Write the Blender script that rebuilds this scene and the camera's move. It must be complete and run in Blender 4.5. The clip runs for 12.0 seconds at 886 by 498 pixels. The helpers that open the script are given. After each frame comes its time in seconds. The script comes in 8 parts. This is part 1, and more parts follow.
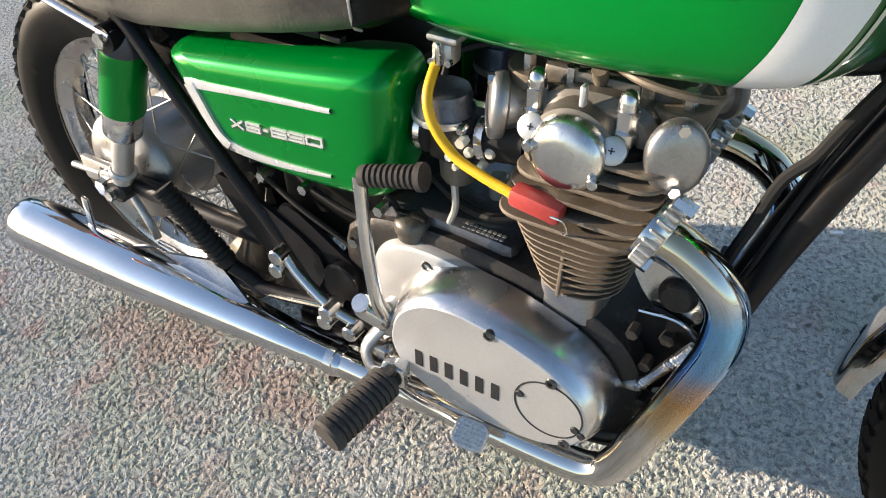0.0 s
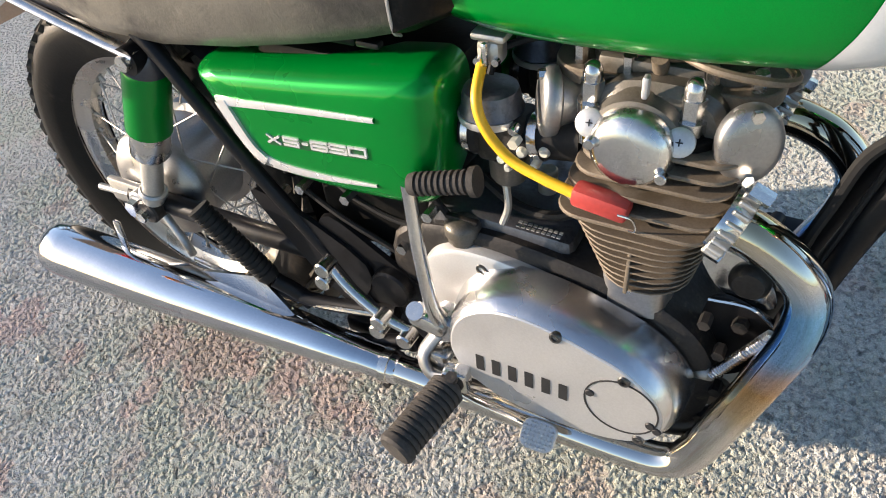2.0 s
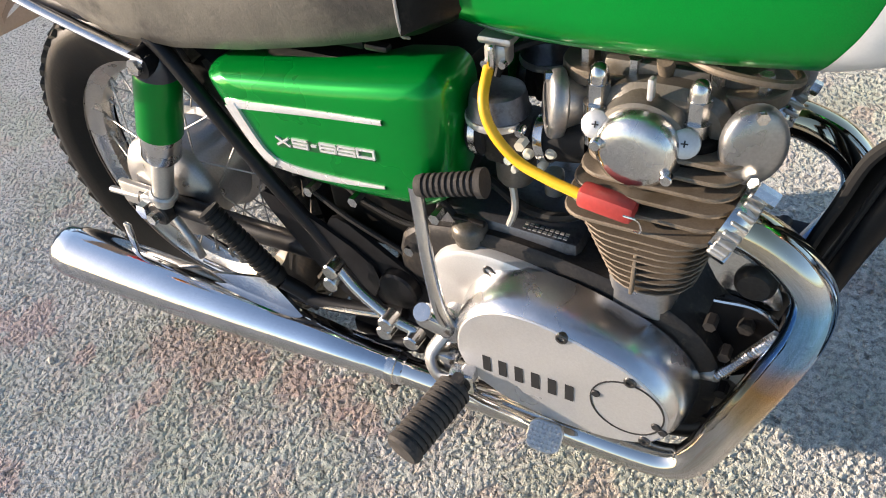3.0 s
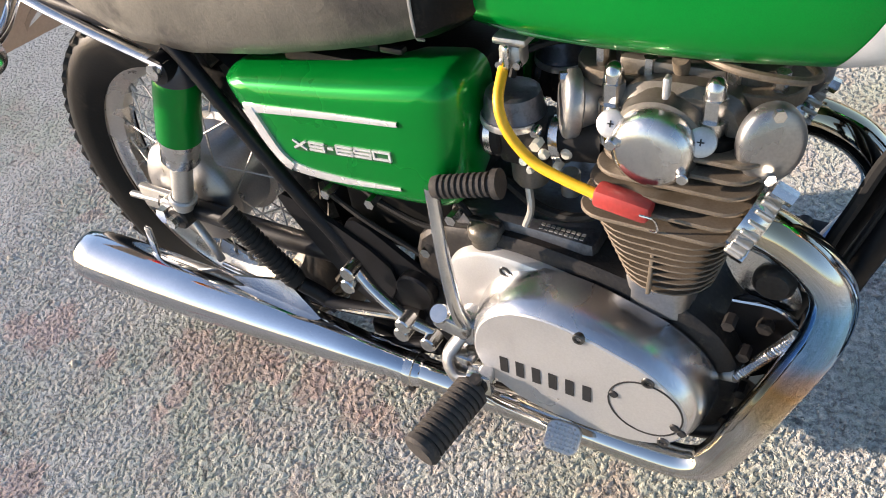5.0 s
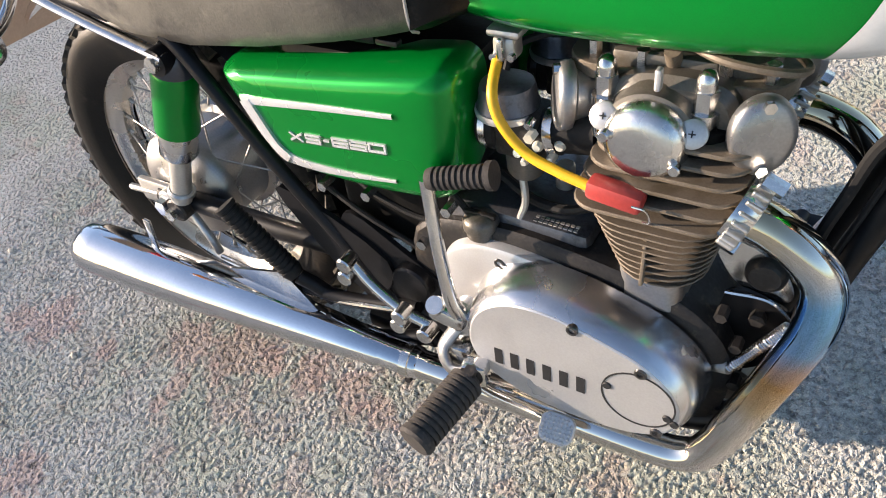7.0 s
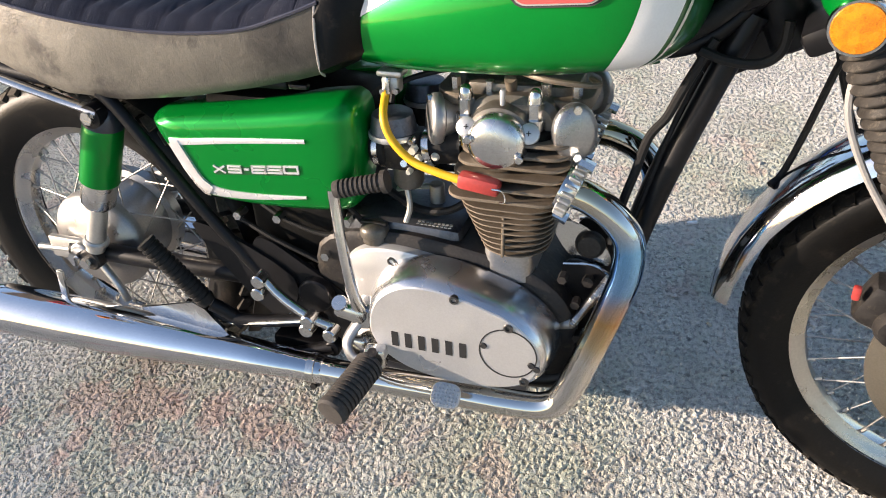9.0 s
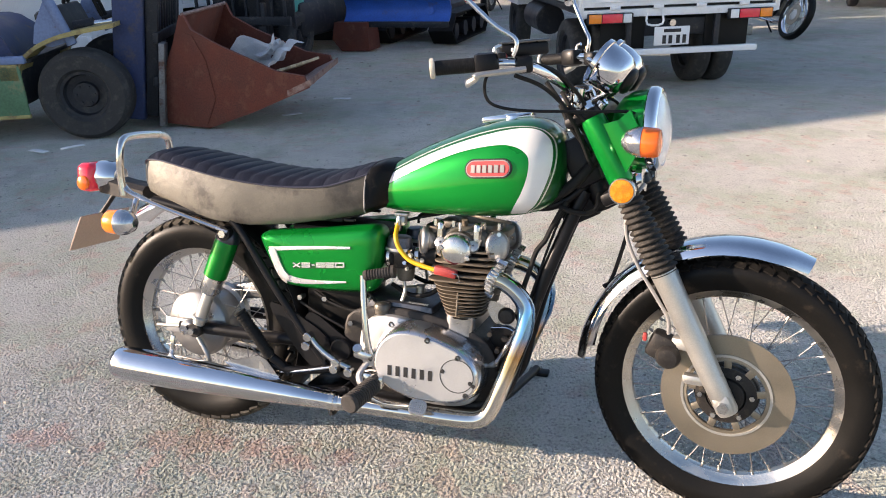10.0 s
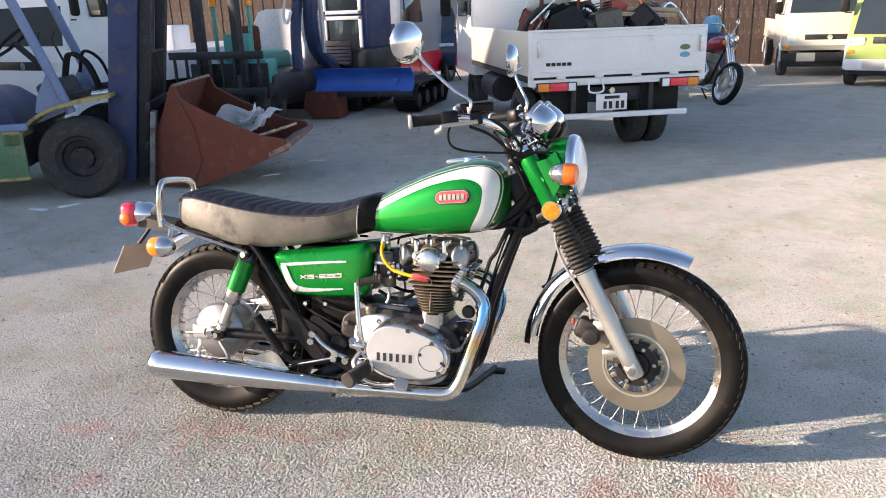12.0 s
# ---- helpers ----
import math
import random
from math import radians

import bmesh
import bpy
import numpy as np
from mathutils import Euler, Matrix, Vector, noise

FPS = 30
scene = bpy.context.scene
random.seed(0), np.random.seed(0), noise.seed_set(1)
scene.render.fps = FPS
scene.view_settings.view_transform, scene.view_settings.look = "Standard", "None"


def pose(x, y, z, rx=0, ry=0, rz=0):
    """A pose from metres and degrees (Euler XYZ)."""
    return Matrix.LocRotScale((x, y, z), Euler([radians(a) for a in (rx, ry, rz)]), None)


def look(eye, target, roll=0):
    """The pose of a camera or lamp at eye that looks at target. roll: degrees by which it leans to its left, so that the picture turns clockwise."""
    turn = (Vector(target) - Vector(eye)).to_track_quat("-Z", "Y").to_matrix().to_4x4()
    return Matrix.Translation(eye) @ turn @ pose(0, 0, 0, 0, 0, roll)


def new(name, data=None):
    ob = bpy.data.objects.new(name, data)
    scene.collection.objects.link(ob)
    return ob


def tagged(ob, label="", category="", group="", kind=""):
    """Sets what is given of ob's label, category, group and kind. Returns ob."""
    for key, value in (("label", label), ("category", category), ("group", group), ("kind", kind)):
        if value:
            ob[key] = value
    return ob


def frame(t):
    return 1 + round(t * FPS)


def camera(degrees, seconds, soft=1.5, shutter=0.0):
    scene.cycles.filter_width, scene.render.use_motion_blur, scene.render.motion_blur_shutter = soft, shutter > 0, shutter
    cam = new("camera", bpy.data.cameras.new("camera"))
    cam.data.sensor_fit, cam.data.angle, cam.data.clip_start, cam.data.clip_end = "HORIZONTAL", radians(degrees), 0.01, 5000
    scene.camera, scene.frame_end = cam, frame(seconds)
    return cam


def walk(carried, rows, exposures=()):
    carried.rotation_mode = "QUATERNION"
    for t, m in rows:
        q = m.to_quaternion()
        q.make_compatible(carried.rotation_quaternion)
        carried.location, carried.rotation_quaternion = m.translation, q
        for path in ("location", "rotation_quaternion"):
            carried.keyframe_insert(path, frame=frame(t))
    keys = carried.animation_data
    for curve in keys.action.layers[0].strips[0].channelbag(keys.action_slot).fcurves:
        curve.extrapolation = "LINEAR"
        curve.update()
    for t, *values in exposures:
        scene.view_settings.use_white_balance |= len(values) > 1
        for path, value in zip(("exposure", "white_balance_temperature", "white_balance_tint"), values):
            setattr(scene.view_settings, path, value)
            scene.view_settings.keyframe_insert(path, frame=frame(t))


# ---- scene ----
cam = camera(60.3, 12.0, soft=1.0)
PATH = [
    (0, (1.024, -0.492, 1.116), (0.195, 0.546, -0.379), -10.4),
    (0.5, (0.955, -0.478, 1.123), (0.216, 0.583, -0.403), -12.5),
    (1, (0.939, -0.462, 1.126), (0.183, 0.565, -0.414), -14.3),
    (1.5, (0.946, -0.473, 1.137), (0.146, 0.511, -0.41), -15.9),
    (2, (0.956, -0.477, 1.128), (0.13, 0.497, -0.411), -16.5),
    (2.5, (0.959, -0.481, 1.129), (0.124, 0.491, -0.406), -16.8),
    (3, (0.961, -0.484, 1.13), (0.113, 0.492, -0.396), -16.9),
    (5, (0.965, -0.486, 1.129), (0.072, 0.475, -0.381), -18.7),
    (5.5, (0.965, -0.485, 1.131), (0.072, 0.469, -0.383), -19.1),
    (6, (0.966, -0.488, 1.134), (0.071, 0.459, -0.384), -19.3),
    (6.5, (0.97, -0.491, 1.127), (0.072, 0.456, -0.389), -19.0),
    (8.3, (1.003, -0.476, 1.133), (0.176, 0.543, -0.376), -15.3),
    (8.5, (1.008, -0.516, 1.134), (0.228, 0.577, -0.348), -13.5),
    (9, (1.045, -0.778, 1.183), (0.443, 0.582, -0.154), -8.4),
    (9.5, (1.198, -1.127, 1.246), (0.582, 0.48, 0.227), -4.5),
    (10, (1.319, -1.622, 1.325), (0.72, 0.128, 0.563), -1.9),
    (10.5, (1.465, -1.979, 1.339), (0.885, -0.185, 0.672), -1.2),
    (11, (1.49, -2.153, 1.379), (0.937, -0.338, 0.747), -1.4),
    (11.5, (1.465, -2.201, 1.38), (0.933, -0.373, 0.768), -1.6),
    (12, (1.465, -2.184, 1.377), (0.944, -0.349, 0.774), -1.9),
]
walk(cam, [(t, look(eye, target, roll)) for t, eye, target, roll in PATH], [(0, 1.17, 6230, 10), (3, 1.17, 6230, 13), (6.5, 1.18, 6230, 15), (8.5, 1.17, 6250, 13), (10, 1.19, 6380, 17), (12, 1.24, 6380, 18)])

# ---------------------------------------------------------------- light
SUN_WAY = Vector((3.2, 1.25, -1.0)).normalized()
world = bpy.data.worlds.new("sky")
scene.world = world
world.use_nodes = True
wn = world.node_tree.nodes
sky = wn.new("ShaderNodeTexSky")
sky.sky_type, sky.sun_disc = "NISHITA", False
sky.sun_elevation = math.asin(-SUN_WAY.z)
sky.sun_rotation = math.atan2(-SUN_WAY.x, -SUN_WAY.y)
world.node_tree.links.new(sky.outputs[0], wn["Background"].inputs[0])
wn["Background"].inputs[1].default_value = 0.118
sun = new("sun", bpy.data.lights.new("sun", "SUN"))
sun.data.energy, sun.data.angle, sun.data.color = 5.0, radians(0.6), (1.0, 0.81, 0.62)
sun.matrix_world = look((-30, -12, 10), Vector((-30, -12, 10)) + SUN_WAY)


# ---------------------------------------------------------------- materials
def surface(name, base, rough=0.5, metal=0.0, var=0.15, scale=8.0, fine=120.0, bump=0.05, coat=0.0, dirt=None, dirt_at=0.62,
            alpha=1.0, transmission=0.0, rough_var=0.12, bump_size=0.002, sheen=0.0, gloss=0.5, wrinkle=0.0):
    m = bpy.data.materials.new(name)
    m.use_nodes = True
    n, lk = m.node_tree.nodes, m.node_tree.links
    b = n["Principled BSDF"]
    co = n.new("ShaderNodeTexCoord")
    big, small = n.new("ShaderNodeTexNoise"), n.new("ShaderNodeTexNoise")
    for t, s, d in ((big, scale, 4.0), (small, fine, 3.0)):
        t.inputs["Scale"].default_value, t.inputs["Detail"].default_value = s, d
        lk.new(co.outputs["Object"], t.inputs["Vector"])
    mixn = n.new("ShaderNodeMath")
    mixn.operation = "ADD"
    lk.new(big.outputs["Fac"], mixn.inputs[0]), lk.new(small.outputs["Fac"], mixn.inputs[1])
    half = n.new("ShaderNodeMapRange")
    half.inputs["From Min"].default_value, half.inputs["From Max"].default_value = 0.65, 1.35
    lk.new(mixn.outputs[0], half.inputs["Value"])
    mix = n.new("ShaderNodeMix")
    mix.data_type = "RGBA"
    mix.inputs[6].default_value = (*[c * (1 - var) for c in base], 1)
    mix.inputs[7].default_value = (*[min(1, c * (1 + var)) for c in base], 1)
    lk.new(half.outputs[0], mix.inputs[0])
    colour = mix.outputs[2]
    if dirt:
        patch = n.new("ShaderNodeTexNoise")
        patch.inputs["Scale"].default_value, patch.inputs["Detail"].default_value, patch.inputs["Roughness"].default_value = scale * 1.7, 8.0, 0.7
        lk.new(co.outputs["Object"], patch.inputs["Vector"])
        ramp = n.new("ShaderNodeMapRange")
        ramp.inputs["From Min"].default_value, ramp.inputs["From Max"].default_value = dirt_at - 0.08, dirt_at + 0.08
        lk.new(patch.outputs["Fac"], ramp.inputs["Value"])
        over = n.new("ShaderNodeMix")
        over.data_type = "RGBA"
        over.inputs[7].default_value = (*dirt, 1)
        lk.new(ramp.outputs[0], over.inputs[0]), lk.new(colour, over.inputs[6])
        colour = over.outputs[2]
    lk.new(colour, b.inputs["Base Color"])
    r = n.new("ShaderNodeMapRange")
    r.inputs["From Min"].default_value, r.inputs["From Max"].default_value = 0.3, 0.7
    r.inputs["To Min"].default_value, r.inputs["To Max"].default_value = max(0.02, rough * (1 - rough_var)), min(1, rough * (1 + rough_var * 2))
    lk.new(big.outputs["Fac"], r.inputs["Value"]), lk.new(r.outputs[0], b.inputs["Roughness"])
    b.inputs["Metallic"].default_value = metal
    b.inputs["Coat Weight"].default_value, b.inputs["Coat Roughness"].default_value = coat, 0.06
    b.inputs["Transmission Weight"].default_value = transmission
    b.inputs["Sheen Weight"].default_value = sheen
    b.inputs["Specular IOR Level"].default_value = gloss
    if bump:
        bp = n.new("ShaderNodeBump")
        bp.inputs["Strength"].default_value, bp.inputs["Distance"].default_value = bump, bump_size
        lk.new(small.outputs["Fac"], bp.inputs["Height"]), lk.new(bp.outputs[0], b.inputs["Normal"])
        if wrinkle:
            fold = n.new("ShaderNodeTexNoise")
            fold.inputs["Scale"].default_value, fold.inputs["Detail"].default_value, fold.inputs["Distortion"].default_value = 26, 6.0, 0.6
            lk.new(co.outputs["Object"], fold.inputs["Vector"])
            crease = n.new("ShaderNodeBump")
            crease.inputs["Strength"].default_value, crease.inputs["Distance"].default_value = wrinkle, 0.006
            lk.new(fold.outputs["Fac"], crease.inputs["Height"]), lk.new(crease.outputs[0], bp.inputs["Normal"])
    return m


GREEN = surface("green_paint", (0.0, 0.21, 0.024), 0.28, 0.45, 0.10, 5, 900, 0.02, coat=0.45, gloss=0.1)
DEEP_GREEN = surface("dark_green_paint_and_shade", (0.002, 0.085, 0.012), 0.28, 0.2, 0.08, 5, 900, 0.02, coat=1.0)
STRIPE = surface("white_stripe_paint", (0.72, 0.72, 0.70), 0.35, 0.0, 0.04, 10, 400, 0.02, coat=0.8)
GOLD = surface("pale_pinstripe", (0.60, 0.60, 0.52), 0.4, 0.3, 0.05)
RED = surface("red_badge_enamel", (0.58, 0.05, 0.045), 0.35, 0.0, 0.1, 30, 300, 0.03, coat=0.5)
CHROME = surface("chrome", (0.70, 0.70, 0.715), 0.07, 1.0, 0.05, 20, 300, 0.02, rough_var=0.25)
OLD_CHROME = surface("weathered_chrome", (0.62, 0.61, 0.59), 0.15, 1.0, 0.12, 14, 260, 0.05, dirt=(0.30, 0.24, 0.18), dirt_at=0.74, rough_var=0.6)


def heat_tinted():
    """Chrome that gold, blue and brown heat bands have coloured, from the port down."""
    m = surface("heat_tinted_pipe", (0.74, 0.72, 0.69), 0.05, 1.0, 0.08, 9, 200, 0.01, rough_var=0.4)
    n, lk = m.node_tree.nodes, m.node_tree.links
    b = n["Principled BSDF"]
    old = b.inputs["Base Color"].links[0].from_socket
    co, sep, wob, add = n.new("ShaderNodeTexCoord"), n.new("ShaderNodeSeparateXYZ"), n.new("ShaderNodeTexNoise"), n.new("ShaderNodeMath")
    wob.inputs["Scale"].default_value = 14
    add.operation = "MULTIPLY_ADD"
    add.inputs[1].default_value = 0.05
    lk.new(co.outputs["Object"], sep.inputs[0]), lk.new(co.outputs["Object"], wob.inputs["Vector"])
    lk.new(wob.outputs["Fac"], add.inputs[0]), lk.new(sep.outputs["Z"], add.inputs[2])
    span = n.new("ShaderNodeMapRange")
    span.inputs["From Min"].default_value, span.inputs["From Max"].default_value = 0.17, 0.60
    lk.new(add.outputs[0], span.inputs["Value"])
    ramp = n.new("ShaderNodeValToRGB")
    bands = [(0.0, (0.66, 0.65, 0.63)), (0.34, (0.63, 0.61, 0.57)), (0.42, (0.56, 0.46, 0.30)), (0.49, (0.46, 0.29, 0.13)), (0.54, (0.42, 0.33, 0.30)), (0.60, (0.22, 0.40, 0.68)), (0.76, (0.20, 0.46, 0.80)), (0.86, (0.56, 0.57, 0.57)), (0.95, (0.66, 0.55, 0.34)), (1.0, (0.54, 0.43, 0.28))]
    ramp.color_ramp.elements[0].position, ramp.color_ramp.elements[0].color = bands[0][0], (*bands[0][1], 1)
    ramp.color_ramp.elements[1].position, ramp.color_ramp.elements[1].color = bands[-1][0], (*bands[-1][1], 1)
    for at, col in bands[1:-1]:
        ramp.color_ramp.elements.new(at).color = (*col, 1)
    lk.new(span.outputs[0], ramp.inputs[0])
    mul = n.new("ShaderNodeMix")
    mul.data_type, mul.blend_type = "RGBA", "MULTIPLY"
    mul.inputs[0].default_value = 0.25
    lk.new(ramp.outputs[0], mul.inputs[6]), lk.new(old, mul.inputs[7]), lk.new(mul.outputs[2], b.inputs["Base Color"])
    return m


BLUED = heat_tinted()
POLISHED = surface("polished_aluminium", (0.58, 0.585, 0.60), 0.19, 0.95, 0.06, 12, 300, 0.04, rough_var=0.3)
DULL_ALU = surface("dull_polished_alloy", (0.33, 0.328, 0.325), 0.34, 0.85, 0.12, 14, 300, 0.08, dirt=(0.26, 0.23, 0.19), dirt_at=0.72, rough_var=0.4)
SATIN = surface("satin_aluminium", (0.55, 0.55, 0.55), 0.36, 0.65, 0.08, 10, 420, 0.08, rough_var=0.25)
MATT_ALU = surface("matt_aluminium", (0.52, 0.51, 0.48), 0.42, 0.85, 0.12, 16, 300, 0.08, dirt=(0.25, 0.22, 0.17), dirt_at=0.72)
CAST = surface("cast_aluminium", (0.14, 0.13, 0.112), 0.45, 0.6, 0.18, 12, 420, 0.1, dirt=(0.09, 0.075, 0.055), dirt_at=0.62)
CASE = surface("oily_alloy_case", (0.12, 0.125, 0.142), 0.36, 0.7, 0.2, 12, 260, 0.12, dirt=(0.03, 0.027, 0.024), dirt_at=0.62)
FIN = surface("dusty_fins", (0.165, 0.135, 0.10), 0.55, 0.35, 0.22, 14, 420, 0.1, dirt=(0.11, 0.085, 0.055), dirt_at=0.60)
NAVY_METAL = surface("dark_blue_grey_enamel", (0.030, 0.036, 0.052), 0.3, 0.3, 0.2, 18, 220, 0.05, coat=0.3)
BLACK = surface("black_frame_paint", (0.007, 0.007, 0.008), 0.38, 0.0, 0.3, 18, 220, 0.05, coat=0.04, dirt=(0.028, 0.024, 0.021), dirt_at=0.76, gloss=0.2)
# near-black colour that stands in for the shade between the fins
GAP_SHADE = surface("shaded_fin_gap", (0.009, 0.008, 0.007), 0.7, 0.0, 0.3, 30, 200, 0.2, gloss=0.1)
GRIME_AND_SHADE = surface("dark_grime_and_shade_metal", (0.022, 0.020, 0.019), 0.5, 0.4, 0.4, 30, 200, 0.25, dirt=(0.09, 0.072, 0.052), dirt_at=0.64)
GRIME_STEEL = surface("dark_socket_steel", (0.16, 0.155, 0.15), 0.3, 1.0, 0.2, 30, 200, 0.05)
DUSTY_RUBBER = surface("dusty_rubber", (0.05, 0.046, 0.043), 0.7, 0.0, 0.3, 30, 260, 0.15, dirt=(0.13, 0.12, 0.10), dirt_at=0.66, gloss=0.2)
GAITER = surface("dusty_gaiter_rubber", (0.028, 0.025, 0.022), 0.65, 0.0, 0.35, 40, 260, 0.15, dirt=(0.11, 0.095, 0.075), dirt_at=0.62, gloss=0.25)
RUBBER = surface("black_rubber", (0.012, 0.012, 0.012), 0.6, 0.0, 0.25, 20, 260, 0.12, dirt=(0.04, 0.037, 0.034), dirt_at=0.76, gloss=0.2)
TREAD = surface("dusty_tread_rubber", (0.012, 0.011, 0.010), 0.75, 0.0, 0.3, 30, 240, 0.15, dirt=(0.05, 0.043, 0.034), dirt_at=0.64, gloss=0.1)
# rear tread: dust, made paler with the sunlight put into its colour
SUNLIT_DUSTY_TREAD = surface("sunlit_dusty_tread", (0.075, 0.068, 0.058), 0.8, 0.0, 0.3, 30, 240, 0.15, dirt=(0.16, 0.145, 0.12), dirt_at=0.60, gloss=0.1)
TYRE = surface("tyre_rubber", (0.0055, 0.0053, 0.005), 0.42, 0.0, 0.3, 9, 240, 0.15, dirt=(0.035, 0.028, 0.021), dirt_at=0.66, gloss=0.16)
VINYL_SIDE = surface("grey_vinyl", (0.17, 0.157, 0.128), 0.45, 0.0, 0.22, 6, 420, 0.25, bump_size=0.001, wrinkle=0.35, dirt=(0.055, 0.050, 0.044), dirt_at=0.58)


def darker_forward(m):
    """Blends the vinyl to near-black towards the seat's front, in clouded patches."""
    n, lk = m.node_tree.nodes, m.node_tree.links
    b = n["Principled BSDF"]
    old = b.inputs["Base Color"].links[0].from_socket
    co, split, cloud = n.new("ShaderNodeTexCoord"), n.new("ShaderNodeSeparateXYZ"), n.new("ShaderNodeTexNoise")
    cloud.inputs["Scale"].default_value, cloud.inputs["Detail"].default_value, cloud.inputs["Roughness"].default_value = 9.0, 7.0, 0.62
    lk.new(co.outputs["Object"], split.inputs[0]), lk.new(co.outputs["Object"], cloud.inputs["Vector"])
    lean, ramp, mix = n.new("ShaderNodeMath"), n.new("ShaderNodeMapRange"), n.new("ShaderNodeMix")
    lean.operation = "MULTIPLY_ADD"
    lean.inputs[1].default_value = 0.55
    lk.new(cloud.outputs["Fac"], lean.inputs[0]), lk.new(split.outputs["X"], lean.inputs[2])
    ramp.inputs["From Min"].default_value, ramp.inputs["From Max"].default_value = 0.38, 0.80
    ramp.inputs["To Max"].default_value = 0.72
    lk.new(lean.outputs[0], ramp.inputs["Value"])
    mix.data_type = "RGBA"
    mix.inputs[7].default_value = (0.022, 0.021, 0.021, 1)
    lk.new(ramp.outputs[0], mix.inputs[0]), lk.new(old, mix.inputs[6]), lk.new(mix.outputs[2], b.inputs["Base Color"])
    # fine crackle of the old vinyl
    crack, edge, bump = n.new("ShaderNodeTexVoronoi"), n.new("ShaderNodeMapRange"), n.new("ShaderNodeBump")
    crack.feature = "DISTANCE_TO_EDGE"
    crack.inputs["Scale"].default_value = 95
    edge.inputs["From Max"].default_value = 0.05
    lk.new(co.outputs["Object"], crack.inputs["Vector"]), lk.new(crack.outputs["Distance"], edge.inputs["Value"])
    bump.inputs["Strength"].default_value, bump.inputs["Distance"].default_value = 0.12, 0.0006
    lk.new(b.inputs["Normal"].links[0].from_socket, bump.inputs["Normal"]), lk.new(edge.outputs[0], bump.inputs["Height"])
    lk.new(bump.outputs[0], b.inputs["Normal"])
    return m


darker_forward(VINYL_SIDE)
VINYL_TOP = surface("black_vinyl", (0.032, 0.033, 0.050), 0.38, 0.0, 0.2, 10, 420, 0.25, bump_size=0.001)
PIPING = surface("pale_piping", (0.30, 0.29, 0.28), 0.4, 0.0, 0.1)
AMBER = surface("amber_lens", (0.85, 0.24, 0.01), 0.18, 0.0, 0.1, 40, 300, 0.1, coat=0.6)
YELLOW_REFLECTOR = surface("yellow_reflector", (0.58, 0.185, 0.002), 0.25, 0.0, 0.5, 110, 600, 0.3, coat=0.2)
RED_LENS = surface("red_lens", (0.78, 0.02, 0.05), 0.15, 0.0, 0.1, 40, 300, 0.1, coat=0.7)
ORANGE_LENS = surface("orange_lens", (0.85, 0.15, 0.01), 0.18, 0.0, 0.1, 40, 300, 0.1, coat=0.6)
LENS_GLASS = surface("headlight_glass", (0.78, 0.80, 0.82), 0.12, 0.0, 0.05, 60, 300, 0.3, coat=1.0)
YELLOW = surface("yellow_hose_plastic", (0.72, 0.40, 0.008), 0.4, 0.0, 0.1, 20, 200, 0.05)
REDCLIP = surface("red_plastic_sleeve", (0.33, 0.035, 0.03), 0.45, 0.0, 0.2, 20, 200, 0.1, coat=0.2)
TAN = surface("bare_tan_plate", (0.42, 0.32, 0.25), 0.6, 0.0, 0.12, 6, 200, 0.1)
INK = surface("dark_ink", (0.015, 0.015, 0.016), 0.5, 0.0, 0.1)
SPOKE = surface("spoke_steel", (0.36, 0.35, 0.33), 0.5, 1.0, 0.15, 30, 300, 0.05)
DISC = surface("brake_disc_steel", (0.29, 0.255, 0.20), 0.42, 0.9, 0.12, 10, 400, 0.08)
GRIP_END = surface("worn_grip_flange", (0.44, 0.42, 0.36), 0.6, 0.0, 0.2, 60, 300, 0.1)
TRIM = surface("bright_trim", (0.80, 0.80, 0.80), 0.25, 0.6, 0.05, 20, 300, 0.02)
RIM = surface("aged_rim_chrome", (0.52, 0.50, 0.465), 0.22, 1.0, 0.1, 16, 280, 0.08, dirt=(0.32, 0.25, 0.17), dirt_at=0.72, rough_var=0.5)


# ---------------------------------------------------------------- mesh helpers
def part(name, bm, material, parent=None, label="", sharp=40, m=None, flat=False):
    me = bpy.data.meshes.new(name)
    bmesh.ops.recalc_face_normals(bm, faces=bm.faces[:])
    if not flat:
        for f in bm.faces:
            f.smooth = True
        for e in bm.edges:
            if len(e.link_faces) != 2 or e.calc_face_angle(0) > radians(sharp):
                e.smooth = False
    bm.to_mesh(me)
    bm.free()
    for one in material if isinstance(material, (list, tuple)) else [material]:
        me.materials.append(one)
    ob = new(name, me)
    if parent:
        ob.parent = parent
    if m:
        ob.matrix_local = m
    if label:
        ob["label"] = label
    return ob


def thing(name, label, category, m=None, group="", kind=""):
    ob = new(name)
    ob.empty_display_size = 0.1
    if m:
        ob.matrix_world = m
    return tagged(ob, label, category, group, kind)


def cyl(p0, p1, r0, r1=None, n=20, bm=None, bevel=0.0):
    bm = bm or bmesh.new()
    p0, p1 = Vector(p0), Vector(p1)
    r1 = r0 if r1 is None else r1
    rot = (p1 - p0).to_track_quat("Z", "Y").to_matrix().to_4x4()
    h = (p1 - p0).length
    prof = [(0, 0), (r0, 0), (r1, h), (0, h)]
    if bevel:
        prof = [(0, 0), (r0 - bevel, 0), (r0, bevel), (r1, h - bevel), (r1 - bevel, h), (0, h)]
    return lathe(prof, Matrix.Translation(p0) @ rot, n, bm)


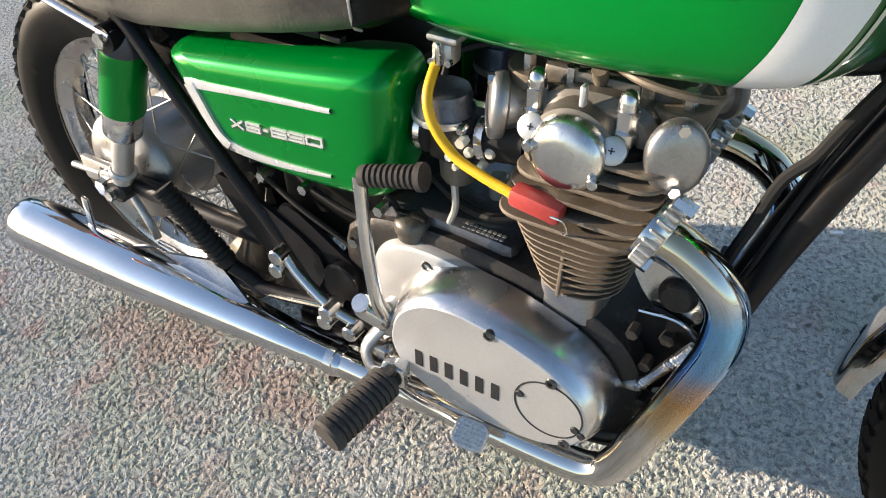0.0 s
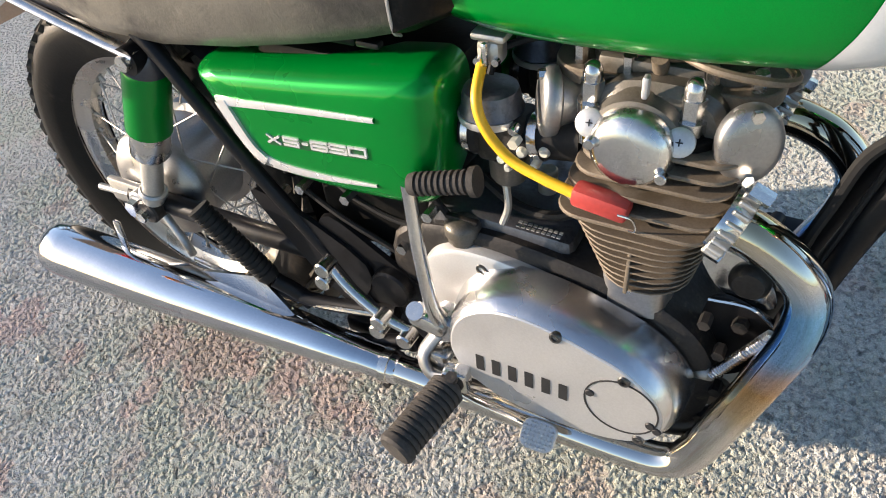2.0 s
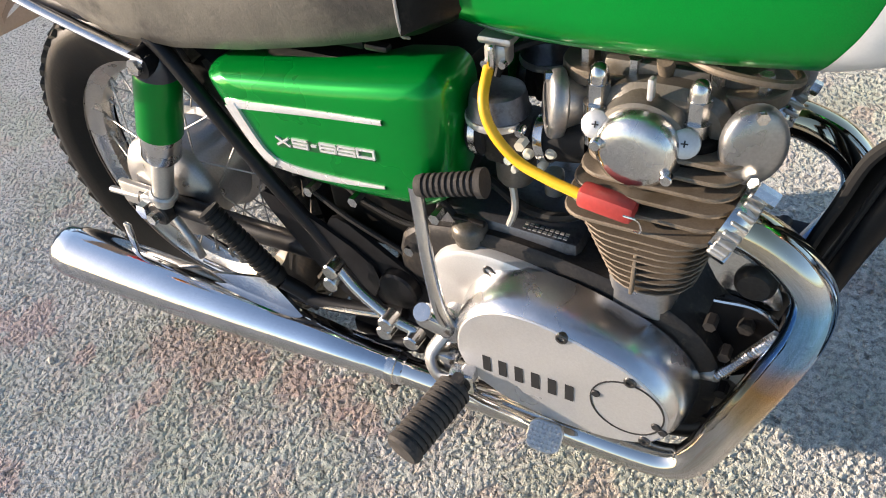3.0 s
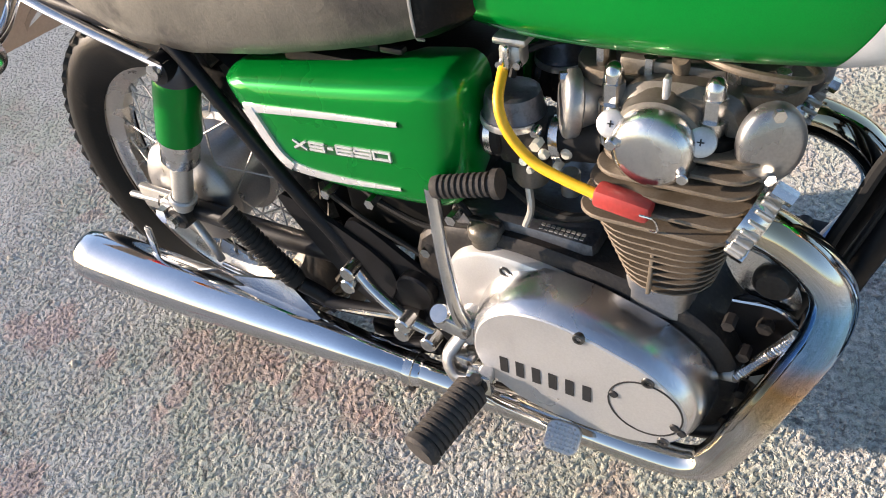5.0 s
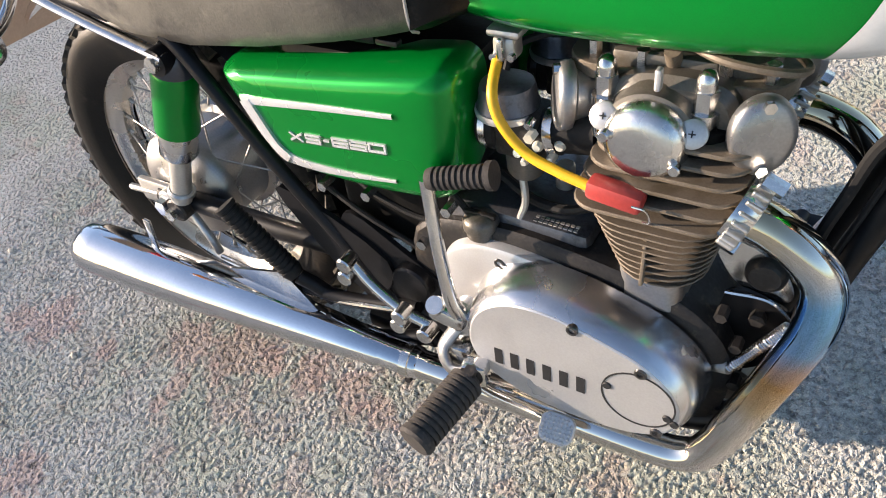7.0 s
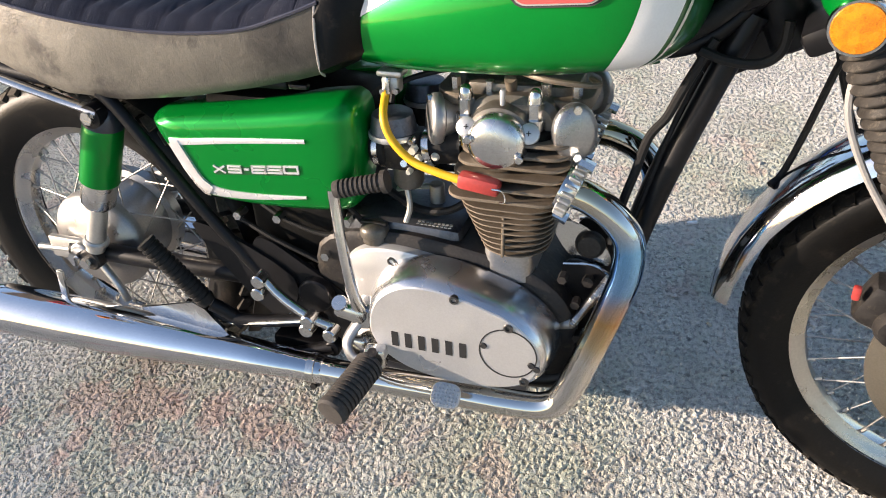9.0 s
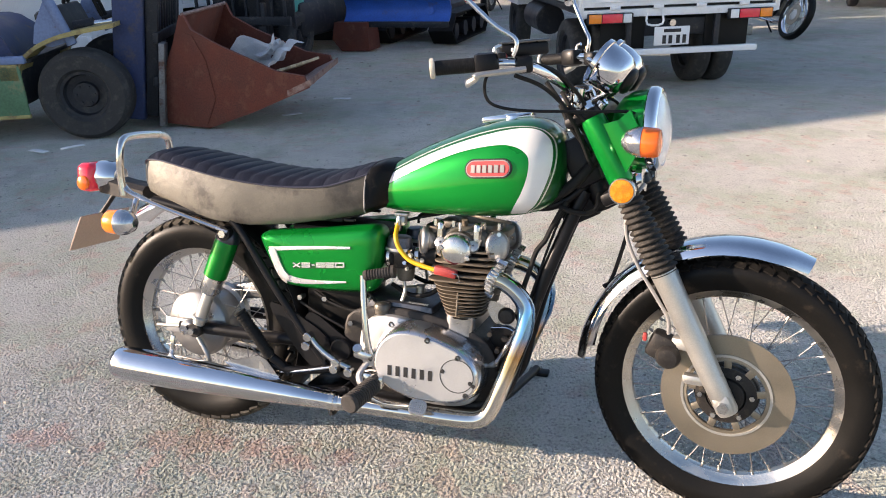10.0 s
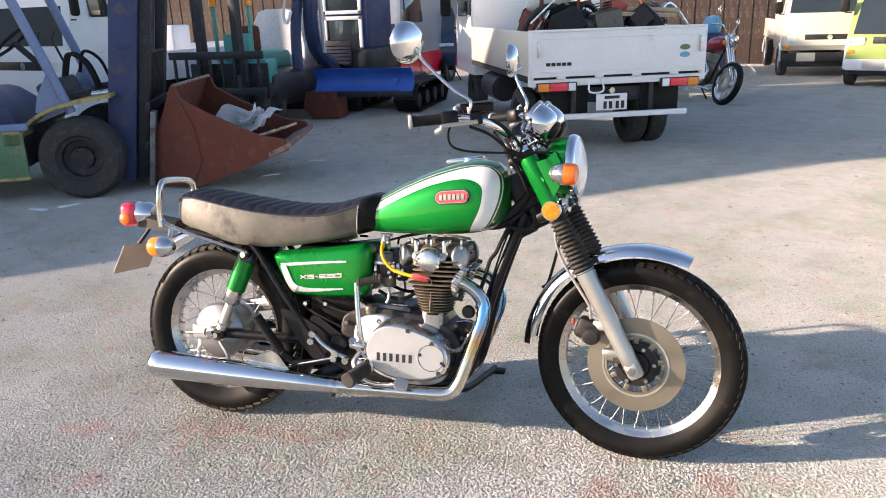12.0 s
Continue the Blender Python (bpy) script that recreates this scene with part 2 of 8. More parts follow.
def lathe(prof, m=None, n=32, bm=None):
    """Turns (radius, height) pairs about the local z axis."""
    bm = bm or bmesh.new()
    m = m or Matrix()
    rows = []
    for r, h in prof:
        if r < 1e-6:
            rows.append([bm.verts.new(m @ Vector((0, 0, h)))])
        else:
            rows.append([bm.verts.new(m @ Vector((r * math.cos(2 * math.pi * k / n), r * math.sin(2 * math.pi * k / n), h))) for k in range(n)])
    for a, b in zip(rows, rows[1:]):
        for k in range(n):
            q = [a[k % len(a)], a[(k + 1) % n % len(a)], b[(k + 1) % n % len(b)], b[k % len(b)]]
            q = list(dict.fromkeys(q))
            if len(q) > 2:
                bm.faces.new(q)
    return bm


def box(c, s, rot=None, bevel=0.0, bm=None, seg=2):
    bm = bm or bmesh.new()
    m = Matrix.Translation(c) @ (rot or Matrix()) @ Matrix.Diagonal((*s, 1))
    made = bmesh.ops.create_cube(bm, size=1.0, matrix=m)
    if bevel:
        edges = list({e for v in made["verts"] for e in v.link_edges})
        bmesh.ops.bevel(bm, geom=edges, offset=bevel, segments=seg, affect="EDGES", profile=0.5)
    return bm


def spline(pts, per=6, closed=False):
    """Catmull-Rom through the points."""
    pts = [Vector(p) for p in pts]
    n = len(pts)
    out = []
    for i in range(n if closed else n - 1):
        p0 = pts[(i - 1) % n] if closed or i else pts[0] * 2 - pts[1]
        p1, p2 = pts[i], pts[(i + 1) % n]
        p3 = pts[(i + 2) % n] if closed or i + 2 < n else p2 * 2 - p1
        for k in range(per):
            t = k / per
            out.append(0.5 * ((2 * p1) + (p2 - p0) * t + (2 * p0 - 5 * p1 + 4 * p2 - p3) * t * t + (3 * p1 - p0 - 3 * p2 + p3) * t ** 3))
    if not closed:
        out.append(pts[-1])
    return out


def tube(pts, r, n=12, per=6, bm=None, raw=False, flat=1.0):
    """A round rod along a smooth path. r: one radius or one for each given point."""
    bm = bm or bmesh.new()
    path = [Vector(p) for p in pts] if raw else spline(pts, per)
    radii = [r] * len(path)
    if isinstance(r, (list, tuple)):
        step = 1 if raw else per
        radii = [r[min(i // step, len(r) - 1)] * (1 - (i % step) / step) + r[min(i // step + 1, len(r) - 1)] * ((i % step) / step) for i in range(len(path))]
    up = Vector((0, 0, 1))
    rows = []
    side = None
    for i, p in enumerate(path):
        d = (path[min(i + 1, len(path) - 1)] - path[max(i - 1, 0)]).normalized()
        if side is None:
            side = d.cross(up if abs(d.z) < 0.9 else Vector((0, 1, 0))).normalized()
        side = (side - d * side.dot(d)).normalized()
        other = d.cross(side)
        rows.append([bm.verts.new(p + radii[i] * (side * math.cos(2 * math.pi * k / n) + flat * other * math.sin(2 * math.pi * k / n))) for k in range(n)])
    for a, b in zip(rows, rows[1:]):
        for k in range(n):
            bm.faces.new((a[k], a[(k + 1) % n], b[(k + 1) % n], b[k]))
    bm.faces.new(rows[0][::-1]), bm.faces.new(rows[-1])
    return bm


def rings(rows, bm=None, cap=True):
    """Skins a row of equal loops of points."""
    bm = bm or bmesh.new()
    rows = [[bm.verts.new(p) for p in row] for row in rows]
    n = len(rows[0])
    for a, b in zip(rows, rows[1:]):
        for k in range(n):
            bm.faces.new((a[k], a[(k + 1) % n], b[(k + 1) % n], b[k]))
    if cap:
        bm.faces.new(rows[0][::-1]), bm.faces.new(rows[-1])
    return bm


def inset2(loop, d):
    """A closed loop of (x, z) pairs moved inwards by d."""
    n = len(loop)
    area = sum(loop[i][0] * loop[(i + 1) % n][1] - loop[(i + 1) % n][0] * loop[i][1] for i in range(n))
    s = 1 if area > 0 else -1
    out = []
    for i in range(n):
        a, b = Vector(loop[i - 1][:2]), Vector(loop[(i + 1) % n][:2])
        t = (b - a).normalized()
        out.append((loop[i][0] - s * t.y * d, loop[i][1] + s * t.x * d))
    return out


def slab(cx, cy, hx, hy, r, z0, z1, bm=None, n=5, m=None):
    """A flat plate with rounded corners, lying in x, y."""
    loop = []
    for k, (sx, sy) in enumerate(((1, 1), (-1, 1), (-1, -1), (1, -1))):
        for j in range(n + 1):
            a = (k + j / n) * math.pi / 2
            loop.append((cx + sx * (hx - r) + r * math.cos(a), cy + sy * (hy - r) + r * math.sin(a)))
    e = min(0.0015, (z1 - z0) * 0.3)
    rows = [[Vector((x, y, z)) for x, y in inset2(loop, d)] for z, d in ((z0, e), (z0 + e, 0), (z1 - e, 0), (z1, e))]
    if m:
        rows = [[m @ p for p in row] for row in rows]
    return rings(rows, bm)


def pillow(outline, levels, per=5, bm=None, smooth=True, dome=()):
    """An outline in x, z built up along y through (y, inset) levels; dome: further (y, scale) rings shrinking to the middle."""
    loop = [(p.x, p.y) for p in spline([(*p, 0) for p in outline], per, True)] if smooth else outline
    rows = [[Vector((x, y, z)) for x, z in inset2(loop, d)] for y, d in levels]
    last = rows[-1]
    mid = sum(last, Vector()) / len(last)
    for y, k in dome:
        rows.append([Vector((mid.x + (p.x - mid.x) * k, y, mid.z + (p.z - mid.z) * k)) for p in last])
    return rings(rows, bm)


def coil(p0, p1, r, wire, turns, n=6, step=14):
    p0, p1 = Vector(p0), Vector(p1)
    rot = (p1 - p0).to_track_quat("Z", "Y").to_matrix()
    k = turns * step
    return tube([p0 + (p1 - p0) * i / k + rot @ Vector((r * math.cos(2 * math.pi * i / step), r * math.sin(2 * math.pi * i / step), 0)) for i in range(k + 1)], wire, n, raw=True)


def mirrored(bm):
    bm.transform(Matrix.Diagonal((1, -1, 1, 1)))
    return bm


# ---------------------------------------------------------------- ground
def asphalt():
    m = bpy.data.materials.new("worn_asphalt")
    m.use_nodes = True
    n, lk = m.node_tree.nodes, m.node_tree.links
    b = n["Principled BSDF"]
    co = n.new("ShaderNodeTexCoord")

    def tex(kind, scale, detail=4.0, rough=0.6):
        t = n.new(kind)
        t.inputs["Scale"].default_value = scale
        if kind == "ShaderNodeTexNoise":
            t.inputs["Detail"].default_value, t.inputs["Roughness"].default_value = detail, rough
        lk.new(co.outputs["Object"], t.inputs["Vector"])
        return t

    def span(src, lo, hi, a=0.0, z=1.0):
        r = n.new("ShaderNodeMapRange")
        for k, v in zip(("From Min", "From Max", "To Min", "To Max"), (lo, hi, a, z)):
            r.inputs[k].default_value = v
        lk.new(src, r.inputs["Value"])
        return r.outputs[0]

    def blend(f, a, z):
        x = n.new("ShaderNodeMix")
        x.data_type = "RGBA"
        for sock, v in ((x.inputs[0], f), (x.inputs[6], a), (x.inputs[7], z)):
            if isinstance(v, tuple):
                sock.default_value = (*v, 1)
            else:
                lk.new(v, sock)
        return x.outputs[2]

    pebble = tex("ShaderNodeTexNoise", 105, 2.5, 0.5)
    grit = tex("ShaderNodeTexNoise", 380, 2, 0.6)
    patch = tex("ShaderNodeTexNoise", 0.9, 5)
    broad = tex("ShaderNodeTexNoise", 6.0, 5)
    rusty = tex("ShaderNodeTexNoise", 2.0, 6, 0.62)
    mossy = tex("ShaderNodeTexNoise", 1.9, 6, 0.7)
    clumps = tex("ShaderNodeTexNoise", 24, 5, 0.65)
    stains = tex("ShaderNodeTexNoise", 3.1, 8, 0.7)
    edge = tex("ShaderNodeTexNoise", 26.0, 4, 0.6)

    def math_of(kind, *values):
        x = n.new("ShaderNodeMath")
        x.operation = kind
        for sock, v in zip(x.inputs, values):
            if isinstance(v, (int, float)):
                sock.default_value = v
            else:
                lk.new(v, sock)
        return x.outputs[0]

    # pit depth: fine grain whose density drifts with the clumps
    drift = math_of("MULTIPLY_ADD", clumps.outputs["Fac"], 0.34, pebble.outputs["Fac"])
    c = blend(span(grit.outputs["Fac"], 0.36, 0.66), (0.66, 0.64, 0.585), (0.95, 0.925, 0.85))
    c = blend(span(patch.outputs["Fac"], 0.38, 0.68, 0, 0.4), c, (0.64, 0.615, 0.555))
    c = blend(span(broad.outputs["Fac"], 0.45, 0.75, 0, 0.3), c, (0.40, 0.38, 0.355))
    c = blend(span(mossy.outputs["Fac"], 0.46, 0.62, 0, 0.5), c, (0.50, 0.58, 0.40))
    # old red paint, worn to a few ragged spots beside the motorcycle
    spots = None
    for x, y, r in ((-0.40, -0.225, 0.085), (-0.47, -0.25, 0.06), (-0.05, -0.15, 0.07), (0.05, -0.135, 0.085), (0.12, -0.12, 0.05), (-0.22, -0.23, 0.03), (-0.02, -0.235, 0.035), (-0.03, -0.285, 0.028),
                    (0.22, -0.11, 0.06), (0.31, -0.105, 0.06), (0.39, -0.135, 0.045), (0.48, -0.08, 0.05), (-0.19, -0.50, 0.07), (1.36, -0.20, 0.08), (1.70, -0.10, 0.09)):
        far = n.new("ShaderNodeVectorMath")
        far.operation = "DISTANCE"
        far.inputs[1].default_value = (x, y, 0)
        lk.new(co.outputs["Object"], far.inputs[0])
        near = math_of("MULTIPLY_ADD", far.outputs["Value"], -1.0 / r, 1.0)
        spots = near if spots is None else math_of("MAXIMUM", spots, near)
    ragged = math_of("MULTIPLY_ADD", edge.outputs["Fac"], 2.2, math_of("ADD", spots, -1.1))
    c = blend(span(ragged, 0.15, 0.45, 0, 0.38), c, (0.76, 0.40, 0.33))
    blots = tex("ShaderNodeTexNoise", 11.0, 3, 0.55)
    c = blend(math_of("MULTIPLY", span(rusty.outputs["Fac"], 0.48, 0.58, 0, 0.30), span(blots.outputs["Fac"], 0.52, 0.58)), c, (0.72, 0.42, 0.36))
    c = blend(span(rusty.outputs["Fac"], 0.54, 0.70, 0, 0.12), c, (0.70, 0.48, 0.40))
    c = blend(span(stains.outputs["Fac"], 0.52, 0.68, 0, 0.28), c, (0.28, 0.265, 0.25))
    # pits painted darker, the relief's shade put into the colour
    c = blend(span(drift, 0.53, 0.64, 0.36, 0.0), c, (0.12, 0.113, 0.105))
    crumbs = tex("ShaderNodeTexNoise", 31, 2, 0.5)
    c = blend(span(crumbs.outputs["Fac"], 0.665, 0.70, 0, 0.6), c, (0.13, 0.12, 0.11))
    chips = tex("ShaderNodeTexNoise", 43, 2, 0.5)
    c = blend(span(chips.outputs["Fac"], 0.70, 0.73, 0, 0.6), c, (0.90, 0.88, 0.82))
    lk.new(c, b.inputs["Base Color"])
    b.inputs["Roughness"].default_value = 0.9
    b.inputs["Diffuse Roughness"].default_value = 1.0
    height = math_of("MULTIPLY_ADD", grit.outputs["Fac"], 0.30, span(drift, 0.52, 0.72))
    bp = n.new("ShaderNodeBump")
    bp.inputs["Strength"].default_value, bp.inputs["Distance"].default_value = 1.0, 0.014
    lk.new(height, bp.inputs["Height"]), lk.new(bp.outputs[0], b.inputs["Normal"])
    return m


def grain(rows, cols, step, size, rng):
    """Even random bumps about size metres across, from -1 to 1, on a grid of that step."""
    wave = np.hypot(np.fft.fftfreq(rows, step)[:, None], np.fft.fftfreq(cols, step)[None, :]) * size
    field = np.fft.ifft2(np.fft.fft2(rng.standard_normal((rows, cols))) * np.exp(-((wave - 1.0) / 0.45) ** 2)).real
    return np.tanh(field / field.std())


def build_ground():
    # one sheet to the horizon; real stony relief where the camera comes near
    far, step = 150.0, 0.0033
    xs = np.concatenate([[-far, -20, -8, -4, -2.5, -1.6, -1.1], np.arange(-0.85, 1.95, step), [2.2, 2.6, 3.2, 4, 5.5, 8, 14, 25, far]])
    ys = np.concatenate([[-far, -20, -8, -4, -2, -1.3, -1.0], np.arange(-0.80, 0.65, step), [0.9, 1.2, 1.6, 2.2, 3, 4, 5.5, 8, 12, 17, 25, 40, far]])
    fine_x, fine_y = (xs > -0.851) & (xs < 1.951), (ys > -0.801) & (ys < 0.651)
    rng = np.random.default_rng(4)
    ny, nx = int(fine_y.sum()), int(fine_x.sum())
    stones = grain(ny, nx, step, 0.0098, rng) + 0.5 * grain(ny, nx, step, 0.019, rng)
    stones = np.where(stones > 0, stones * 0.55, stones)
    ramp_x = np.minimum(1, np.minimum(np.arange(nx), np.arange(nx)[::-1]) / 60.0)
    ramp_y = np.minimum(1, np.minimum(np.arange(ny), np.arange(ny)[::-1]) / 60.0)
    z = np.zeros((len(ys), len(xs)))
    z[np.ix_(fine_y, fine_x)] = 0.0019 * stones * ramp_x[None, :] * ramp_y[:, None]
    gx, gy = np.meshgrid(xs, ys)
    index = np.arange(gx.size).reshape(gx.shape)
    quads = np.stack([index[:-1, :-1], index[:-1, 1:], index[1:, 1:], index[1:, :-1]], -1).reshape(-1, 4)
    me = bpy.data.meshes.new("ground")
    me.vertices.add(gx.size)
    me.vertices.foreach_set("co", np.stack([gx, gy, z], -1).ravel())
    me.loops.add(quads.size)
    me.loops.foreach_set("vertex_index", quads.ravel())
    me.polygons.add(len(quads))
    me.polygons.foreach_set("loop_start", np.arange(0, quads.size, 4))
    me.polygons.foreach_set("use_smooth", np.ones(len(quads), bool))
    me.update(calc_edges=True)
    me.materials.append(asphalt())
    tagged(new("ground", me), "coarse worn grey asphalt yard with rusty patches", "ground", kind="structure")


build_ground()


# ---------------------------------------------------------------- motorcycle
# Bike frame: x forward from the rear axle, y to its left, z up from the tyres' foot. It leans to its left on the side stand.
BIKE = pose(0, 0, 0, -11, 0, 0)
bike = thing("motorcycle", "green classic motorcycle with chrome exhaust leaning on its side stand", "motorcycle", BIKE)
RAKE = radians(28.5)
UP = Vector((-math.sin(RAKE), 0, math.cos(RAKE)))
AXLE = Vector((1.450, 0, 0.318))
REAR = Vector((0.012, 0, 0.307))
HEAD_POINT = AXLE - 0.06 * Vector((math.cos(RAKE), 0, math.sin(RAKE)))
STEER = Matrix.Translation(HEAD_POINT) @ Matrix.Rotation(radians(-8.0), 4, UP) @ Matrix.Translation(-HEAD_POINT)
UNSTEER = STEER.inverted()


def fpart(name, bm, material, parent=bike, label="", sharp=40):
    """A part of the steered front end, built straight ahead and turned."""
    bm.transform(STEER)
    return part(name, bm, material, parent, label, sharp)


SIDEWAYS = Matrix.Rotation(radians(90), 4, "X")  # local z to -y


def spoke_mesh(r0, r1, twist, y0, y1):
    a = Vector((r0 * math.cos(twist), y0, r0 * math.sin(twist)))
    return cyl(a, (r1, y1, 0), 0.0015, n=6)


def wheel(name, centre, r_tyre, w_tyre, r_rim, turn, hub, label):
    """Hub with rim, tyre, spokes; turn is the steering matrix."""
    m = turn @ Matrix.Translation(centre)
    hub.transform(m)
    root = part(name, hub, DULL_ALU, bike, label)
    lay = m @ SIDEWAYS
    d = r_tyre - r_rim
    w = w_tyre / 2
    tyre = [(r_rim - 0.004, -w * 0.62), (r_rim + d * 0.25, -w * 0.88), (r_rim + d * 0.5, -w), (r_rim + d * 0.72, -w * 0.93), (r_rim + d * 0.86, -w * 0.72),
            (r_rim + d * 0.96, -w * 0.38), (r_tyre, 0), (r_rim + d * 0.96, w * 0.38), (r_rim + d * 0.86, w * 0.72), (r_rim + d * 0.72, w * 0.93),
            (r_rim + d * 0.5, w), (r_rim + d * 0.25, w * 0.88), (r_rim - 0.004, w * 0.62)]
    part("tyre", lathe(tyre, lay, 96), TYRE, root)
    tread = bmesh.new()
    count = 52 if w_tyre > 0.1 else 64
    for k in range(count):
        a = 2 * math.pi * k / count
        for side in (-1, 1):
            for lane, (lift, at, size, skew) in enumerate(((0.965, 0.36, 0.30, 0.35), (0.875, 0.72, 0.22, -0.3))):
                rr = r_rim + d * lift - 0.0015
                mm = lay @ Matrix.Rotation(a + (0.5 * (lane + (side > 0))) * 2 * math.pi / count, 4, "Z") @ Matrix.Translation((rr, 0, side * w * at)) @ Matrix.Rotation(-side * (0.55 if lane else 0.22), 4, "Y")
                box((0, 0, 0), (0.008 if w_tyre > 0.1 else 0.005, 2 * math.pi * r_tyre / count * 0.70, w * size * 1.75), mm @ Matrix.Rotation(skew * side, 4, "X"), 0, tread)
    part("tread", tread, SUNLIT_DUSTY_TREAD if w_tyre > 0.1 else TREAD, root, flat=True)
    rw = w * 0.66
    rim = [(r_rim + 0.006, -rw), (r_rim + 0.007, -rw + 0.004), (r_rim - 0.004, -rw + 0.007), (r_rim - 0.012, -rw * 0.55), (r_rim - 0.024, -rw * 0.35), (r_rim - 0.026, 0),
           (r_rim - 0.024, rw * 0.35), (r_rim - 0.012, rw * 0.55), (r_rim - 0.004, rw - 0.007), (r_rim + 0.007, rw - 0.004), (r_rim + 0.006, rw), (r_rim - 0.001, rw - 0.004), (r_rim - 0.006, 0), (r_rim - 0.001, -rw + 0.004), (r_rim + 0.006, -rw)]
    part("rim", lathe(rim, lay, 96), RIM, root)
    return root, m


def lace(root, m, r_hub, y_hub, r_rim, count=36):
    for kind in range(4):
        side, lead = (-1, 1)[kind // 2], (-1, 1)[kind % 2]
        bm = spoke_mesh(r_hub, r_rim - 0.02, lead * 0.55, side * y_hub, side * 0.004)
        cyl((r_rim - 0.036, side * 0.005, 0), (r_rim - 0.02, side * 0.004, 0), 0.0034, n=6, bm=bm)
        first = part("spoke", bm, SPOKE, root)
        for k in range(count // 4):
            mm = m @ Matrix.Rotation(-2 * math.pi * (k * 4 + kind) / count, 4, "Y")
            ob = first if k == 0 else new("spoke", first.data)
            ob.parent = root
            ob.matrix_local = mm


def build_wheels():
    # rear: full-width drum hub
    prof = [(0, -0.105), (0.014, -0.105), (0.014, -0.085), (0.045, -0.08), (0.09, -0.066), (0.097, -0.058), (0.099, -0.045), (0.088, -0.04), (0.086, 0.0), (0.088, 0.035), (0.10, 0.04), (0.10, 0.06), (0.05, 0.075), (0.012, 0.08), (0.012, 0.12), (0, 0.12)]
    hub = lathe([(r, -h) for r, h in prof], SIDEWAYS, 48)
    root, m = wheel("rear_wheel", REAR, 0.307, 0.106, 0.220, Matrix(), hub, "spoked rear wheel with black tyre and aluminium drum hub")
    lace(root, m, 0.092, 0.042, 0.220)
    part("axle_nut", cyl(REAR + Vector((0, -0.128, 0)), REAR + Vector((0, -0.110, 0)), 0.015, n=6), CHROME, root)
    part("brake_arm", tube([REAR + Vector((0.02, -0.09, -0.03)), REAR + Vector((0.05, -0.095, -0.07)), REAR + Vector((0.06, -0.095, -0.1))], 0.007), MATT_ALU, root)
    # front: small hub with disc
    prof = [(0, 0.06), (0.03, 0.06), (0.034, 0.05), (0.055, 0.035), (0.057, 0.028), (0.04, 0.022), (0.035, -0.02), (0.055, -0.028), (0.055, -0.035), (0.036, -0.045), (0.03, -0.06), (0, -0.06)]
    hub = lathe(prof, SIDEWAYS, 40)
    root, m = wheel("front_wheel", AXLE, 0.318, 0.086, 0.249, STEER, hub, "spoked front wheel with brake disc and black tyre")
    lace(root, m, 0.05, 0.03, 0.249)
    y = 0.052
    ring = [(0.147, y - 0.0035), (0.147, y + 0.0035), (0.1, y + 0.0035), (0.098, y + 0.0035), (0.098, y - 0.0035), (0.147, y - 0.0035)]
    part("brake_disc", lathe(ring, m @ SIDEWAYS, 72), DISC, root, "worn steel brake disc")
    part("disc_lip", lathe([(0.101, y + 0.001), (0.101, y + 0.006), (0.095, y + 0.006), (0.095, y + 0.001), (0.101, y + 0.001)], m @ SIDEWAYS, 64), MATT_ALU, root)
    part("carrier_ring", lathe([(0.100, y - 0.003), (0.100, y + 0.004), (0.087, y + 0.005), (0.086, y - 0.003), (0.100, y - 0.003)], m @ SIDEWAYS, 64), DISC, root)
    # inner ring darkened, the shade near the hub put into its colour
    part("carrier_ring", lathe([(0.068, y - 0.010), (0.068, y + 0.003), (0.045, y + 0.006), (0.044, y - 0.010), (0.068, y - 0.010)], m @ SIDEWAYS, 48), GRIME_AND_SHADE, root)
    for k in range(6):
        at = m @ SIDEWAYS @ Matrix.Rotation(2 * math.pi * (k + 0.1) / 6, 4, "Z")
        part("disc_bolt", cyl(at @ Vector((0.057, 0, y)), at @ Vector((0.057, 0, y + 0.011)), 0.0065, n=6), OLD_CHROME, root)
    for k in range(9):
        arm = box((0.078, 0, y), (0.026, 0.017, 0.006), None, 0.002)
        arm.transform(m @ SIDEWAYS @ Matrix.Rotation(2 * math.pi * (k + 0.3) / 9, 4, "Z"))
        part("disc_arm", arm, DISC, root)
    part("hub_carrier", lathe([(0, y - 0.03), (0.070, y - 0.03), (0.074, y - 0.022), (0.072, y - 0.012), (0.046, y - 0.004), (0.04, y + 0.008), (0, y + 0.010)], m @ SIDEWAYS, 32), GRIME_AND_SHADE, root)
    part("speedometer_drive", lathe([(0, -0.07), (0.05, -0.07), (0.055, -0.06), (0.055, -0.045), (0, -0.045)], m @ SIDEWAYS, 32), BLACK, root)


build_wheels()


def ray_onto(bm):
    from mathutils.bvhtree import BVHTree
    tree = BVHTree.FromBMesh(bm)

    def drop(x, z, lift):
        hit = tree.ray_cast(Vector((x, -1, z)), Vector((0, 1, 0)))
        if hit[0] is None:
            near = tree.find_nearest(Vector((x, -0.12, z)))
            return near[0] + Vector((0, -lift, 0))
        return hit[0] + Vector((0, -lift, 0))
    return drop


